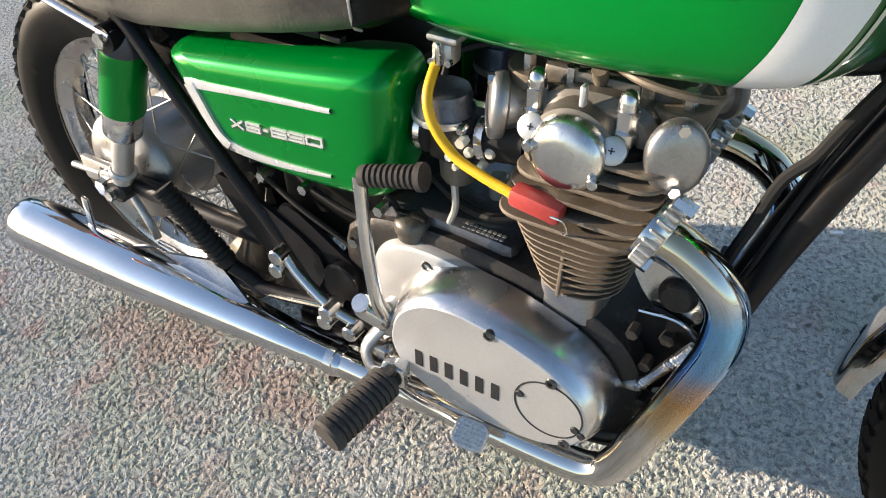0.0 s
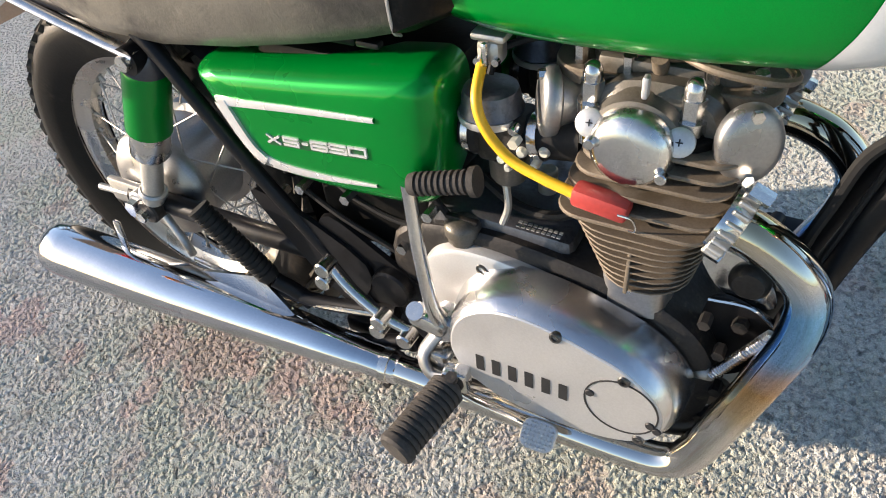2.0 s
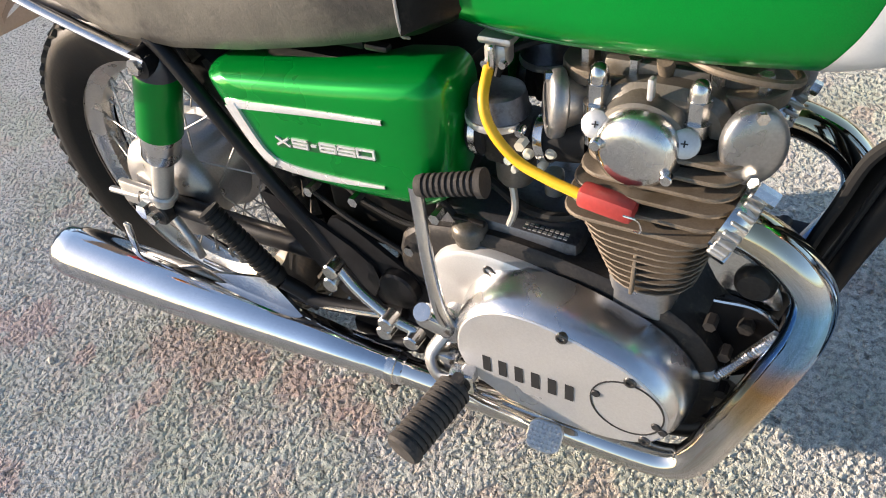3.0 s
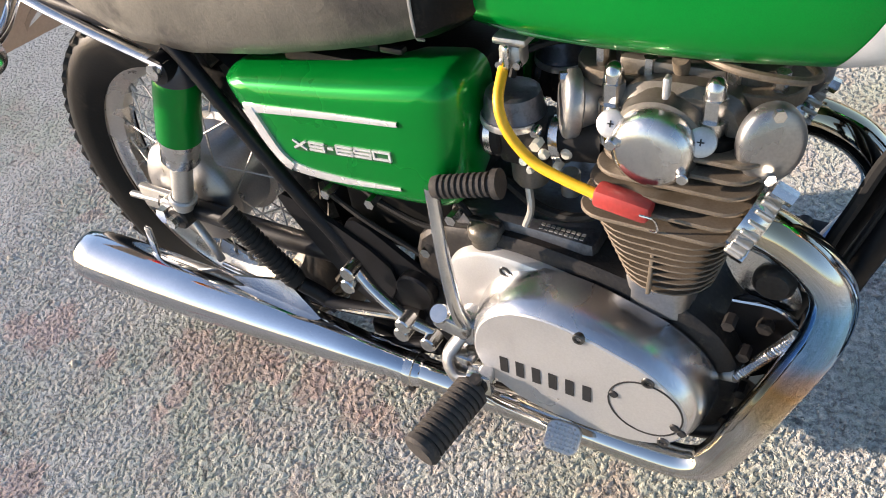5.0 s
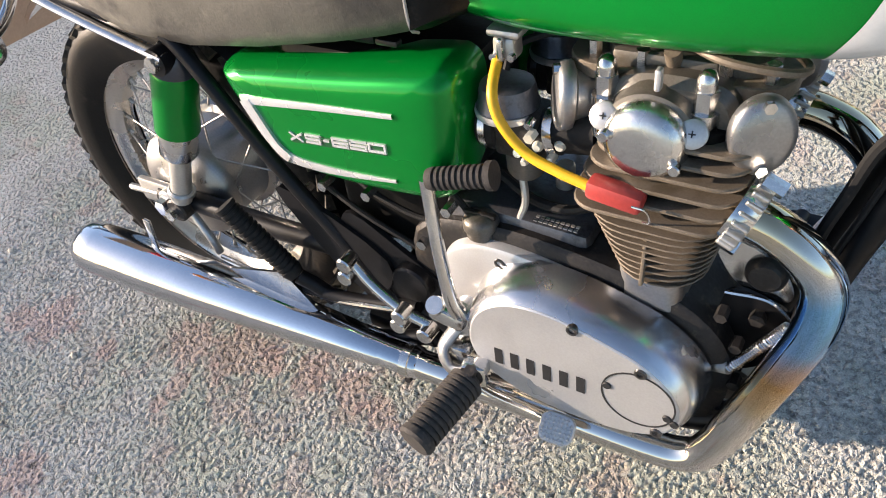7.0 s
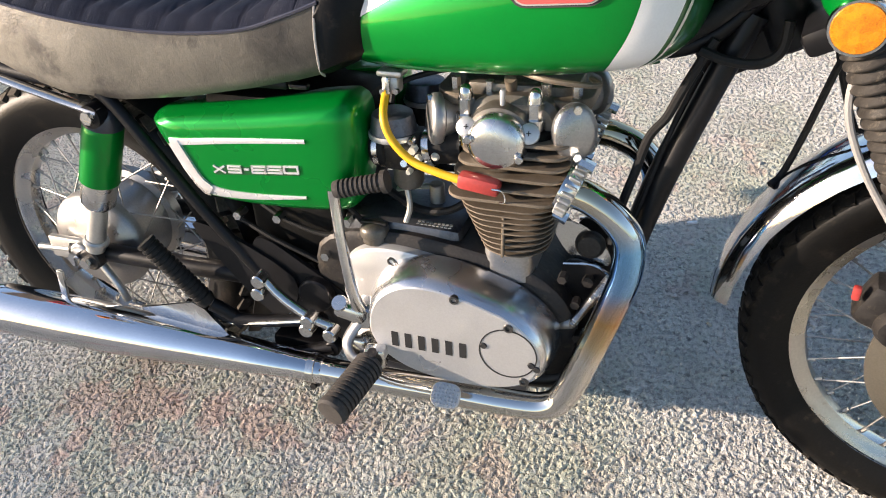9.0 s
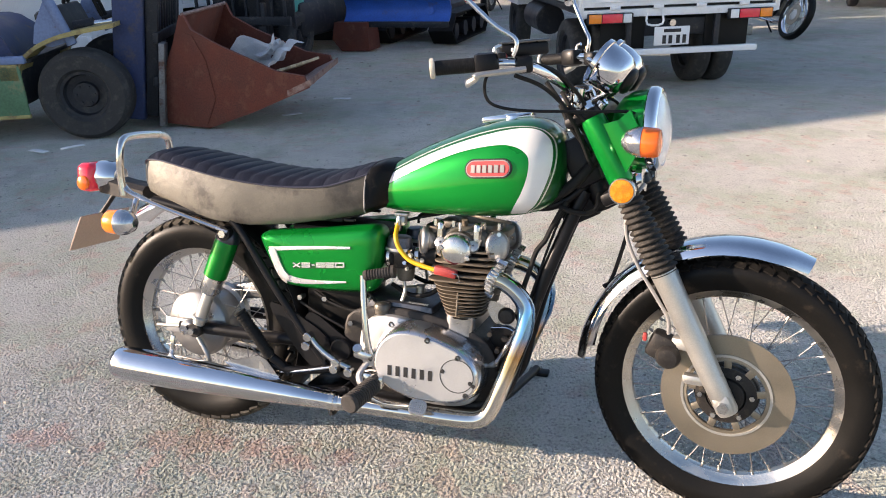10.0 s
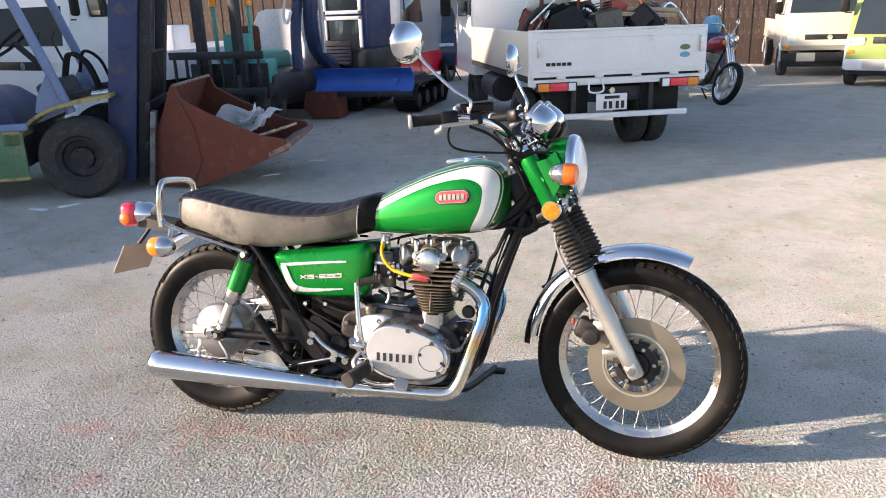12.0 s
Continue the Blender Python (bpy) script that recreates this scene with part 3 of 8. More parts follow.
def ribbon(drop, outer, inner, lift, rows=3, per=8, closed=False):
    """A strip laid on a surface between two lines in x, z."""
    bm = bmesh.new()
    a, b = spline([(*p, 0) for p in outer], per, closed), spline([(*p, 0) for p in inner], per, closed)
    grid = [[bm.verts.new(drop(p.x + (q.x - p.x) * k / rows, p.y + (q.y - p.y) * k / rows, lift)) for k in range(rows + 1)] for p, q in zip(a, b)]
    if closed:
        grid.append(grid[0])
    for g, h in zip(grid, grid[1:]):
        for k in range(rows):
            bm.faces.new((g[k], g[k + 1], h[k + 1], h[k]))
    return bm


def build_tank():
    # x, lower edge, top, half width, height of the widest line (0 to 1)
    rows = [(0.545, 0.712, 0.742, 0.045, 0.5), (0.553, 0.698, 0.760, 0.062, 0.5), (0.575, 0.686, 0.782, 0.078, 0.45), (0.62, 0.682, 0.812, 0.092, 0.42), (0.68, 0.682, 0.845, 0.106, 0.4),
            (0.75, 0.684, 0.876, 0.120, 0.42), (0.82, 0.686, 0.903, 0.131, 0.45), (0.89, 0.693, 0.922, 0.138, 0.48), (0.95, 0.700, 0.929, 0.136, 0.5),
            (0.99, 0.712, 0.922, 0.122, 0.52), (1.02, 0.735, 0.901, 0.098, 0.54), (1.036, 0.765, 0.872, 0.066, 0.55), (1.041, 0.79, 0.845, 0.03, 0.55)]
    n = 40
    loops = []
    for i in range((len(rows) - 1) * 4 + 1):
        k, t = min(i // 4, len(rows) - 2), (i - min(i // 4, len(rows) - 2) * 4) / 4
        g = [rows[max(0, min(len(rows) - 1, k + o))] for o in (-1, 0, 1, 2)]
        x, lo, hi, w, mid = (0.5 * (2 * q + (r - p) * t + (2 * p - 5 * q + 4 * r - s) * t * t + (3 * q - p - 3 * r + s) * t ** 3) for p, q, r, s in zip(*g))
        loop = []
        zc = lo + (hi - lo) * mid
        for j in range(n):
            a = 2 * math.pi * j / n
            c, s = math.cos(a), math.sin(a)
            pw = 0.86 if s > 0 else 0.5
            yy = w * math.copysign(abs(c) ** (0.80 if s > 0 else 0.55), c)
            zz = zc + (hi - zc if s > 0 else zc - lo) * math.copysign(abs(s) ** pw, s)
            loop.append(Vector((x, yy, zz)))
        loops.append(loop)
    bm = rings(loops)
    bmesh.ops.recalc_face_normals(bm, faces=bm.faces[:])
    drop = ray_onto(bm)
    outer = [(0.560, 0.735), (0.60, 0.772), (0.70, 0.826), (0.80, 0.868), (0.90, 0.898), (0.965, 0.905), (1.004, 0.885), (1.016, 0.845), (1.008, 0.79), (0.985, 0.735), (0.955, 0.705)]
    inner = [(0.556, 0.715), (0.592, 0.745), (0.69, 0.797), (0.79, 0.841), (0.88, 0.864), (0.93, 0.864), (0.962, 0.845), (0.966, 0.81), (0.955, 0.765), (0.935, 0.725), (0.92, 0.700)]
    side = ribbon(drop, outer, inner, 0.0012, 6)
    pin_o = [(x + 0.0085 * (1 if x > 0.95 else 0.3), z + 0.0095 * max(0, min(1, (1.0 - x) * 8))) for x, z in outer]
    pin_i = [(x + 0.0055 * (1 if x > 0.95 else 0.3), z + 0.0065 * max(0, min(1, (1.0 - x) * 8))) for x, z in outer]
    pin = ribbon(drop, pin_o, pin_i, 0.0012, 1)
    badge_c = Vector((0.873, 0.811))

    def capsule(w, h, n=10):
        pts = [(w / 2 - h / 2 + h / 2 * math.cos(t), h / 2 * math.sin(t)) for t in [(-0.5 + k / n) * math.pi for k in range(n + 1)]]
        pts += [(-x, -z) for x, z in pts]
        return [(badge_c.x + x, badge_c.y + z + 0.08 * x) for x, z in pts]

    def plate(loop, thick, inset, lift):
        lo = [drop(x, z, lift) for x, z in loop]
        hi = [drop(x, z, lift + thick) for x, z in inset2(loop, inset)]
        return rings([lo, hi])
    tank = part("fuel_tank", bm, GREEN, bike, "glossy green fuel tank with white side stripe", 30)
    # darker green above and ahead of the stripe, dark reflections put into the colour
    tank.data.materials.append(DEEP_GREEN)
    area = [((a + c) / 2, (b + d) / 2) for (a, b), (c, d) in zip(outer, inner)] + [(0.93, 0.60), (0.50, 0.60), (0.50, 0.71)]
    for face in tank.data.polygons:
        x, z = face.center.x, face.center.z
        inside = False
        for (ax, az), (bx, bz) in zip(area, area[1:] + area[:1]):
            if (az > z) != (bz > z) and x < ax + (z - az) * (bx - ax) / (bz - az):
                inside = not inside
        face.material_index = 0 if inside else 1
    for flip in (False, True):
        for name, src, mat in (("side_stripe", side, STRIPE), ("pinstripe", pin, GOLD)):
            one = src.copy()
            part(name, mirrored(one) if flip else one, mat, tank)
        for name, w, h, th, ins, lift, mat in (("badge_rim", 0.116, 0.046, 0.004, 0.001, 0.0005, INK), ("badge_border", 0.109, 0.040, 0.003, 0.001, 0.003, PIPING), ("badge", 0.105, 0.0365, 0.003, 0.0015, 0.004, RED)):
            one = plate(capsule(w, h), th, ins, lift)
            part(name, mirrored(one) if flip else one, mat, tank, "raised red oval tank badge" if mat is RED else "")
        for k in range(6):
            w = 0.0105
            c = badge_c + Vector(((k - 2.5) * 0.0142, (k - 2.5) * 0.0142 * 0.08))
            bar = [(c.x - w / 2, c.y - 0.009), (c.x + w / 2, c.y - 0.009), (c.x + w / 2, c.y + 0.009), (c.x - w / 2, c.y + 0.009)]
            one = plate(bar, 0.0012, 0.0006, 0.007)
            part("badge_mark", mirrored(one) if flip else one, PIPING, tank)
    side.free(), pin.free()
    # seam along the lower edge, filler cap
    part("lower_seam", tube([drop(x, z, 0.001) for x, z in ((0.57, 0.694), (0.65, 0.689), (0.75, 0.69), (0.85, 0.693), (0.93, 0.699), (0.985, 0.714))], 0.003, 6), DEEP_GREEN, tank)
    cap = lathe([(0, 0.012), (0.026, 0.011), (0.033, 0.006), (0.034, -0.004), (0.0, -0.006)], Matrix.Translation((0.90, 0, 0.924)) @ Matrix.Rotation(radians(-6), 4, "Y"), 28)
    part("filler_cap", cap, CHROME, tank)
    flap = box((0.885, 0, 0.924), (0.125, 0.062, 0.016), Matrix.Rotation(radians(-8), 4, "Y"), 0.007)
    part("cap_flap", flap, CHROME, tank)


build_tank()


def build_seat():
    # x, lower edge, upper edge at the piping, half width, crown height
    rows = [(-0.132, 0.712, 0.742, 0.055, 0.006), (-0.126, 0.698, 0.760, 0.080, 0.012), (-0.104, 0.684, 0.772, 0.099, 0.020), (-0.05, 0.666, 0.774, 0.114, 0.026), (0.03, 0.644, 0.762, 0.128, 0.030), (0.12, 0.625, 0.748, 0.137, 0.032),
            (0.22, 0.620, 0.736, 0.137, 0.032), (0.33, 0.630, 0.730, 0.132, 0.031), (0.44, 0.650, 0.737, 0.126, 0.030), (0.51, 0.665, 0.757, 0.121, 0.028), (0.56, 0.678, 0.775, 0.115, 0.024)]
    sides, top, pipe = [], [], []
    m = 14
    for x, lo, hi, w, crown in rows:
        ring = []
        h = hi - lo
        u = max(0.0, min(1.0, (x - 0.10) / 0.22))
        prof = [(a + (c - a) * u, b + (d - b) * u) for (a, b), (c, d) in zip(((0.84, 0), (0.93, 0.03), (0.98, 0.18), (1.0, 0.45), (0.995, 0.75), (0.965, 1.0)), ((0.76, 0), (0.84, 0.03), (0.89, 0.22), (0.935, 0.50), (0.968, 0.78), (0.972, 1.0)))]
        ring += [Vector((x, -w * a, lo + h * b)) for a, b in prof]
        ring += [Vector((x, w * a, lo + h * b)) for a, b in prof[::-1]]
        sides.append(ring)
        top.append([(x, w * 0.965 * (-1 + 2 * k / m), hi + crown * (1 - (-1 + 2 * k / m) ** 2) ** 0.6) for k in range(m + 1)])
        pipe.append((x, w * 0.972, hi))
    seat = part("seat", rings(sides), VINYL_SIDE, bike, "worn grey-sided dual seat with pleated dark top", 60)
    # pleated top
    bm = bmesh.new()
    fine = []
    steps = 36
    cols = [spline([Vector(r[k]) for r in top], steps) for k in range(m + 1)]
    count = len(cols[0])
    for i in range(count):
        u = i / (count - 1)
        row = []
        for k in range(m + 1):
            p = cols[k][i].copy()
            edge = 1 - abs(-1 + 2 * k / m) ** 3
            phase = (p.x + 0.030 * abs(-1 + 2 * k / m) ** 2) / 0.042
            groove = abs(math.sin(math.pi * phase)) ** 0.28
            p.z += 0.010 * groove * min(1, edge * 2 + 0.45) - 0.004
            row.append(bm.verts.new(p))
        fine.append(row)
    for a, b in zip(fine, fine[1:]):
        for k in range(m):
            bm.faces.new((a[k], a[k + 1], b[k + 1], b[k]))
    bmesh.ops.solidify(bm, geom=bm.faces[:], thickness=0.006)
    part("seat_top", bm, VINYL_TOP, seat, "dark pleated vinyl seat top", 75)
    for s in (-1, 1):
        part("piping", tube([(x, s * y, z + 0.001) for x, y, z in pipe], 0.0028, 6), VINYL_TOP, seat)
    part("tail_piping", tube([(x, y, z) for x, y, z in [(-0.104, -0.094, 0.773), (-0.126, -0.076, 0.761), (-0.136, 0, 0.752), (-0.126, 0.076, 0.761), (-0.104, 0.094, 0.773)]], 0.0028, 6), VINYL_TOP, seat)
    # raised black front section with its band
    front = [[Vector((x, -w * a, lo + (hi - lo) * b)) for a, b in ((0.8, 0), (1, 0.1), (1.0, 0.8), (0.9, 0.97), (0.5, 1.06), (0, 1.1))] + [Vector((x, w * a, lo + (hi - lo) * b)) for a, b in ((0.5, 1.06), (0.9, 0.97), (1.0, 0.8), (1, 0.1), (0.8, 0))]
             for x, lo, hi, w in ((0.555, 0.677, 0.780, 0.118), (0.565, 0.680, 0.795, 0.115), (0.59, 0.690, 0.801, 0.100), (0.612, 0.70, 0.797, 0.084), (0.622, 0.715, 0.782, 0.07))]
    part("seat_nose", rings(front), TYRE, seat, "black seat nose", 50)
    part("side_strap", tube([(0.549, -0.096, 0.674), (0.554, -0.116, 0.690), (0.555, -0.120, 0.735), (0.556, -0.112, 0.776)], 0.0018, 6), PIPING, seat)
    part("seat_base", box((0.20, 0, 0.650), (0.56, 0.17, 0.014), None, 0.005), BLACK, seat)


build_seat()


def build_side_cover(flip):
    out = [(0.250, 0.590), (0.270, 0.608), (0.305, 0.614), (0.44, 0.630), (0.55, 0.646), (0.582, 0.645), (0.598, 0.622), (0.597, 0.56), (0.592, 0.505), (0.574, 0.476), (0.54, 0.467), (0.45, 0.461), (0.365, 0.463), (0.316, 0.474), (0.278, 0.53)]
    levels = [(-0.04, 0.006), (-0.075, 0.001), (-0.092, 0.001), (-0.106, 0.004), (-0.114, 0.008)]
    bm = pillow(out, levels, 6, dome=((-0.1195, 0.97), (-0.1235, 0.935), (-0.1265, 0.89), (-0.129, 0.82), (-0.1306, 0.70), (-0.1315, 0.5), (-0.132, 0.28), (-0.132, 0.08)))
    bmesh.ops.recalc_face_normals(bm, faces=bm.faces[:])
    drop = ray_onto(bm)
    f = mirrored if flip else (lambda b: b)

    def strip(line, wid, lift, ends=None):
        pts = spline([(*p, 0) for p in line], 6)
        lo, hi = [], []
        for i, p in enumerate(pts):
            d = (pts[min(i + 1, len(pts) - 1)] - pts[max(0, i - 1)]).normalized()
            w = wid if not ends else ends[0] + (ends[1] - ends[0]) * i / (len(pts) - 1)
            lo.append((p.x + d.y * w / 2, p.y - d.x * w / 2)), hi.append((p.x - d.y * w / 2, p.y + d.x * w / 2))
        bm2 = bmesh.new()
        rows = []
        for a, b in zip(lo, hi):
            mid = ((a[0] + b[0]) / 2, (a[1] + b[1]) / 2)
            rows.append([bm2.verts.new(drop(*a, 0)), bm2.verts.new(drop(*a, lift * 0.7)), bm2.verts.new(drop(*mid, lift)), bm2.verts.new(drop(*b, lift * 0.7)), bm2.verts.new(drop(*b, 0))])
        for a, b in zip(rows, rows[1:]):
            for k in range(4):
                bm2.faces.new((a[k], a[k + 1], b[k + 1], b[k]))
        return f(bm2)
    upper = strip([(0.290, 0.566), (0.37, 0.576), (0.45, 0.584), (0.524, 0.590)], 0.009, 0.003, (0.011, 0.006))
    slant = strip([(0.298, 0.567), (0.308, 0.542), (0.318, 0.518), (0.329, 0.500), (0.345, 0.487)], 0.02, 0.006, (0.022, 0.030))
    lower = strip([(0.342, 0.493), (0.38, 0.489), (0.44, 0.492), (0.513, 0.500)], 0.009, 0.003, (0.020, 0.004))
    letters = []
    glyphs = {"X": [((-0.5, 0.5), (0.5, -0.5)), ((-0.5, -0.5), (0.5, 0.5))], "S": [((0.5, 0.5), (-0.5, 0.5), (-0.5, 0.0), (0.5, 0.0), (0.5, -0.5), (-0.5, -0.5))],
              "6": [((0.5, 0.5), (-0.5, 0.5), (-0.5, -0.5), (0.5, -0.5), (0.5, 0.0), (-0.5, 0.0))], "0": [((0.5, 0.5), (-0.5, 0.5), (-0.5, -0.5), (0.5, -0.5), (0.5, 0.5))], "-": [((-0.5, 0.0), (0.5, 0.0))]}
    glyphs["5"] = glyphs["S"]
    for sign, x, w in (("X", 0.372, 0.018), ("S", 0.399, 0.021), ("-", 0.4200, 0.005), ("6", 0.441, 0.022), ("5", 0.468, 0.022), ("0", 0.495, 0.022)):
        one = bmesh.new()
        for stroke in glyphs[sign]:
            pts = [Vector((x + u * w * (-1 if flip else 1), 0.535 + (x - 0.44) * 0.10 + v * 0.0100 + 0.003 + u * w * 0.08)) for u, v in stroke]
            for p, q in zip(pts, pts[1:]):
                d = (q - p).normalized()
                out, ends = Vector((d.y, -d.x)) * 0.0015, d * 0.0015
                base = [p - ends + out, q + ends + out, q + ends - out, p - ends - out]
                rings([[drop(c.x, c.y, lift) for c in base] for lift in (0.0, 0.0024)], one)
        letters.append(f(one))
    backing = rings([[drop(x, z, lift) for x, z in ((0.362, 0.5205), (0.506, 0.535), (0.507, 0.548), (0.363, 0.5345))] for lift in (0.0, 0.0011)])
    backing = f(backing)
    bm_out = f(bm)
    cover = part("side_cover", bm_out, GREEN, bike, "glossy green side cover with chrome trim", 30)
    for name, one in (("upper_trim", upper), ("front_trim", slant), ("lower_trim", lower)):
        part(name, one, TRIM, cover, "chrome trim strip", 60)
    for one in letters:
        part("emblem_sign", one, TRIM, cover)
    part("emblem_backing", backing, DEEP_GREEN, cover)
    s = 1 if flip else -1
    part("cover_latch", box((0.50, s * 0.085, 0.652), (0.03, 0.012, 0.008), None, 0.003), BLACK, cover)


build_side_cover(False)
build_side_cover(True)


def build_frame():
    frame_ob = part("frame", tube([(1.08, 0, 0.86), (0.95, 0, 0.80), (0.8, 0, 0.765), (0.6, 0, 0.74), (0.5, 0, 0.70)], 0.019), BLACK, bike, "black painted steel tube frame")
    part("steering_head", cyl((1.137, 0, 0.72), (1.055, 0, 0.88), 0.03, n=24, bevel=0.003), BLACK, frame_ob)
    for s in (-1, 1):
        part("downtube", tube([(1.085, s * 0.02, 0.76), (1.045, s * 0.030, 0.66), (0.990, s * 0.046, 0.50), (0.955, s * 0.064, 0.36), (0.93, s * 0.082, 0.26), (0.88, s * 0.09, 0.212), (0.78, s * 0.09, 0.20), (0.6, s * 0.09, 0.20), (0.52, s * 0.09, 0.23), (0.49, s * 0.09, 0.31)], 0.0165), BLACK, frame_ob)
        part("rear_tube", tube([(0.455, s * 0.10, 0.24), (0.375, s * 0.105, 0.345), (0.293, s * 0.112, 0.462), (0.235, s * 0.115, 0.55), (0.192, s * 0.115, 0.609), (0.170, s * 0.115, 0.63)], 0.0105), BLACK, frame_ob)
        part("seat_tube", tube([(0.60, s * 0.06, 0.71), (0.4, s * 0.09, 0.655), (0.2, s * 0.11, 0.635), (0.05, s * 0.11, 0.645), (-0.08, s * 0.11, 0.665)], 0.0125), BLACK, frame_ob)
        part("pivot_plate", pillow([(0.40, 0.40), (0.47, 0.36), (0.55, 0.30), (0.545, 0.235), (0.50, 0.225), (0.45, 0.26), (0.38, 0.36)], [(s * 0.10 - 0.004, 0.001), (s * 0.10 + 0.004, 0.001)], 3), BLACK, frame_ob)
        part("upper_brace", tube([(1.10, s * 0.02, 0.79), (1.02, s * 0.035, 0.725), (0.9, s * 0.035, 0.715), (0.6, s * 0.045, 0.71)], 0.012), BLACK, frame_ob)
        part("bracket_plate", pillow([(0.275, 0.41), (0.335, 0.402), (0.452, 0.335), (0.44, 0.27), (0.40, 0.25), (0.33, 0.325)], [(s * 0.106 - 0.004, 0.001), (s * 0.106 + 0.004, 0.001)], 3), BLACK, frame_ob)
    part("gusset", box((1.06, 0, 0.73), (0.09, 0.02, 0.10), Matrix.Rotation(radians(-28), 4, "Y"), 0.004), BLACK, frame_ob)
    # swing arm
    swing = part("swing_arm", cyl((0.49, -0.12, 0.31), (0.49, 0.12, 0.31), 0.03, bevel=0.003), BLACK, bike, "black swing arm")
    for s in (-1, 1):
        part("arm", tube([(0.49, s * 0.085, 0.31), (0.38, s * 0.09, 0.312), (0.2, s * 0.092, 0.310), (0.06, s * 0.090, 0.308), (-0.02, s * 0.090, 0.306)], 0.017), BLACK, swing)
        part("arm_end", box((-0.02, s * 0.092, 0.307), (0.10, 0.012, 0.045), None, 0.004), MATT_ALU, swing)
        part("chain_adjuster", cyl((-0.10, s * 0.094, 0.300), (-0.02, s * 0.094, 0.305), 0.006), MATT_ALU, swing)
        part("axle_block", cyl((0.01, s * 0.088, 0.308), (0.01, s * 0.112, 0.308), 0.021, n=24, bevel=0.003), MATT_ALU, swing)
    # battery box, airbox and chain guard behind the covers; near-black boxes paint in that gap's shade
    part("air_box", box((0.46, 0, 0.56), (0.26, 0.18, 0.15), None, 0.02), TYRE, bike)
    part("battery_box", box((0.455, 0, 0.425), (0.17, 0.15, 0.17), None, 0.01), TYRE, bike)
    part("oil_catcher", box((0.50, 0.01, 0.325), (0.10, 0.15, 0.12), None, 0.02), GRIME_AND_SHADE, bike)
    part("chain_guard", box((0.22, 0.075, 0.40), (0.36, 0.03, 0.05), Matrix.Rotation(radians(-8), 4, "Y"), 0.01), DULL_ALU, bike)
    for line in (((0.40, -0.085, 0.452), (0.45, -0.092, 0.430), (0.52, -0.092, 0.415), (0.60, -0.088, 0.44)), ((0.36, -0.090, 0.42), (0.42, -0.096, 0.395), (0.50, -0.094, 0.36), (0.53, -0.09, 0.33)), ((0.55, -0.085, 0.47), (0.58, -0.09, 0.44), (0.585, -0.09, 0.40))):
        part("wiring", tube(line, 0.0042, 8), RUBBER, bike)
    for x, z in ((0.368, 0.438), (0.325, 0.413), (0.44, 0.442), (0.515, 0.385), (0.56, 0.452)):
        part("frame_bolt", cyl((x, -0.088, z), (x, -0.112, z), 0.0075, n=6), OLD_CHROME, frame_ob)
    inner = rings([[REAR + Vector(((0.325 + dr) * math.cos(a), y, (0.325 + dr) * math.sin(a))) for dr, y in ((0, -0.06), (0.014, -0.045), (0.018, 0), (0.014, 0.045), (0, 0.06), (-0.004, 0.055), (0.010, 0), (-0.004, -0.055))] for a in [radians(-28 + 7 * k) for k in range(15)]])
    part("inner_fender", inner, BLACK, bike)
    fend = rings([[REAR + Vector(((0.348 + dr + 0.0011 * k) * math.cos(a), y, (0.348 + dr + 0.0011 * k) * math.sin(a))) for dr, y in ((-0.006, -0.064), (0.008, -0.056), (0.018, -0.036), (0.022, 0), (0.018, 0.036), (0.008, 0.056), (-0.006, 0.064), (0.0, 0.055), (0.014, 0), (0.0, -0.055))] for k, a in enumerate([radians(62 + 6 * k) for k in range(13)])])
    part("rear_fender", fend, CHROME, bike, "chrome rear mudguard")
    for s in (-1, 1):
        part("fender_stay", tube([(0.168, s * 0.125, 0.60), (0.05, s * 0.125, 0.628), (-0.06, s * 0.122, 0.655), (-0.15, s * 0.115, 0.68), (-0.18, s * 0.11, 0.70)], 0.011, flat=0.6), OLD_CHROME, bike, "chrome grab rail stay")
    part("grab_rail", tube([(-0.175, -0.115, 0.672), (-0.180, -0.118, 0.73), (-0.176, -0.12, 0.79), (-0.178, -0.105, 0.822), (-0.186, -0.06, 0.832), (-0.195, 0.04, 0.832), (-0.20, 0.10, 0.824), (-0.198, 0.118, 0.80), (-0.196, 0.12, 0.74), (-0.185, 0.115, 0.672)], 0.0105), OLD_CHROME, bike, "chrome grab rail hoop behind the seat")
    return frame_ob


build_frame()


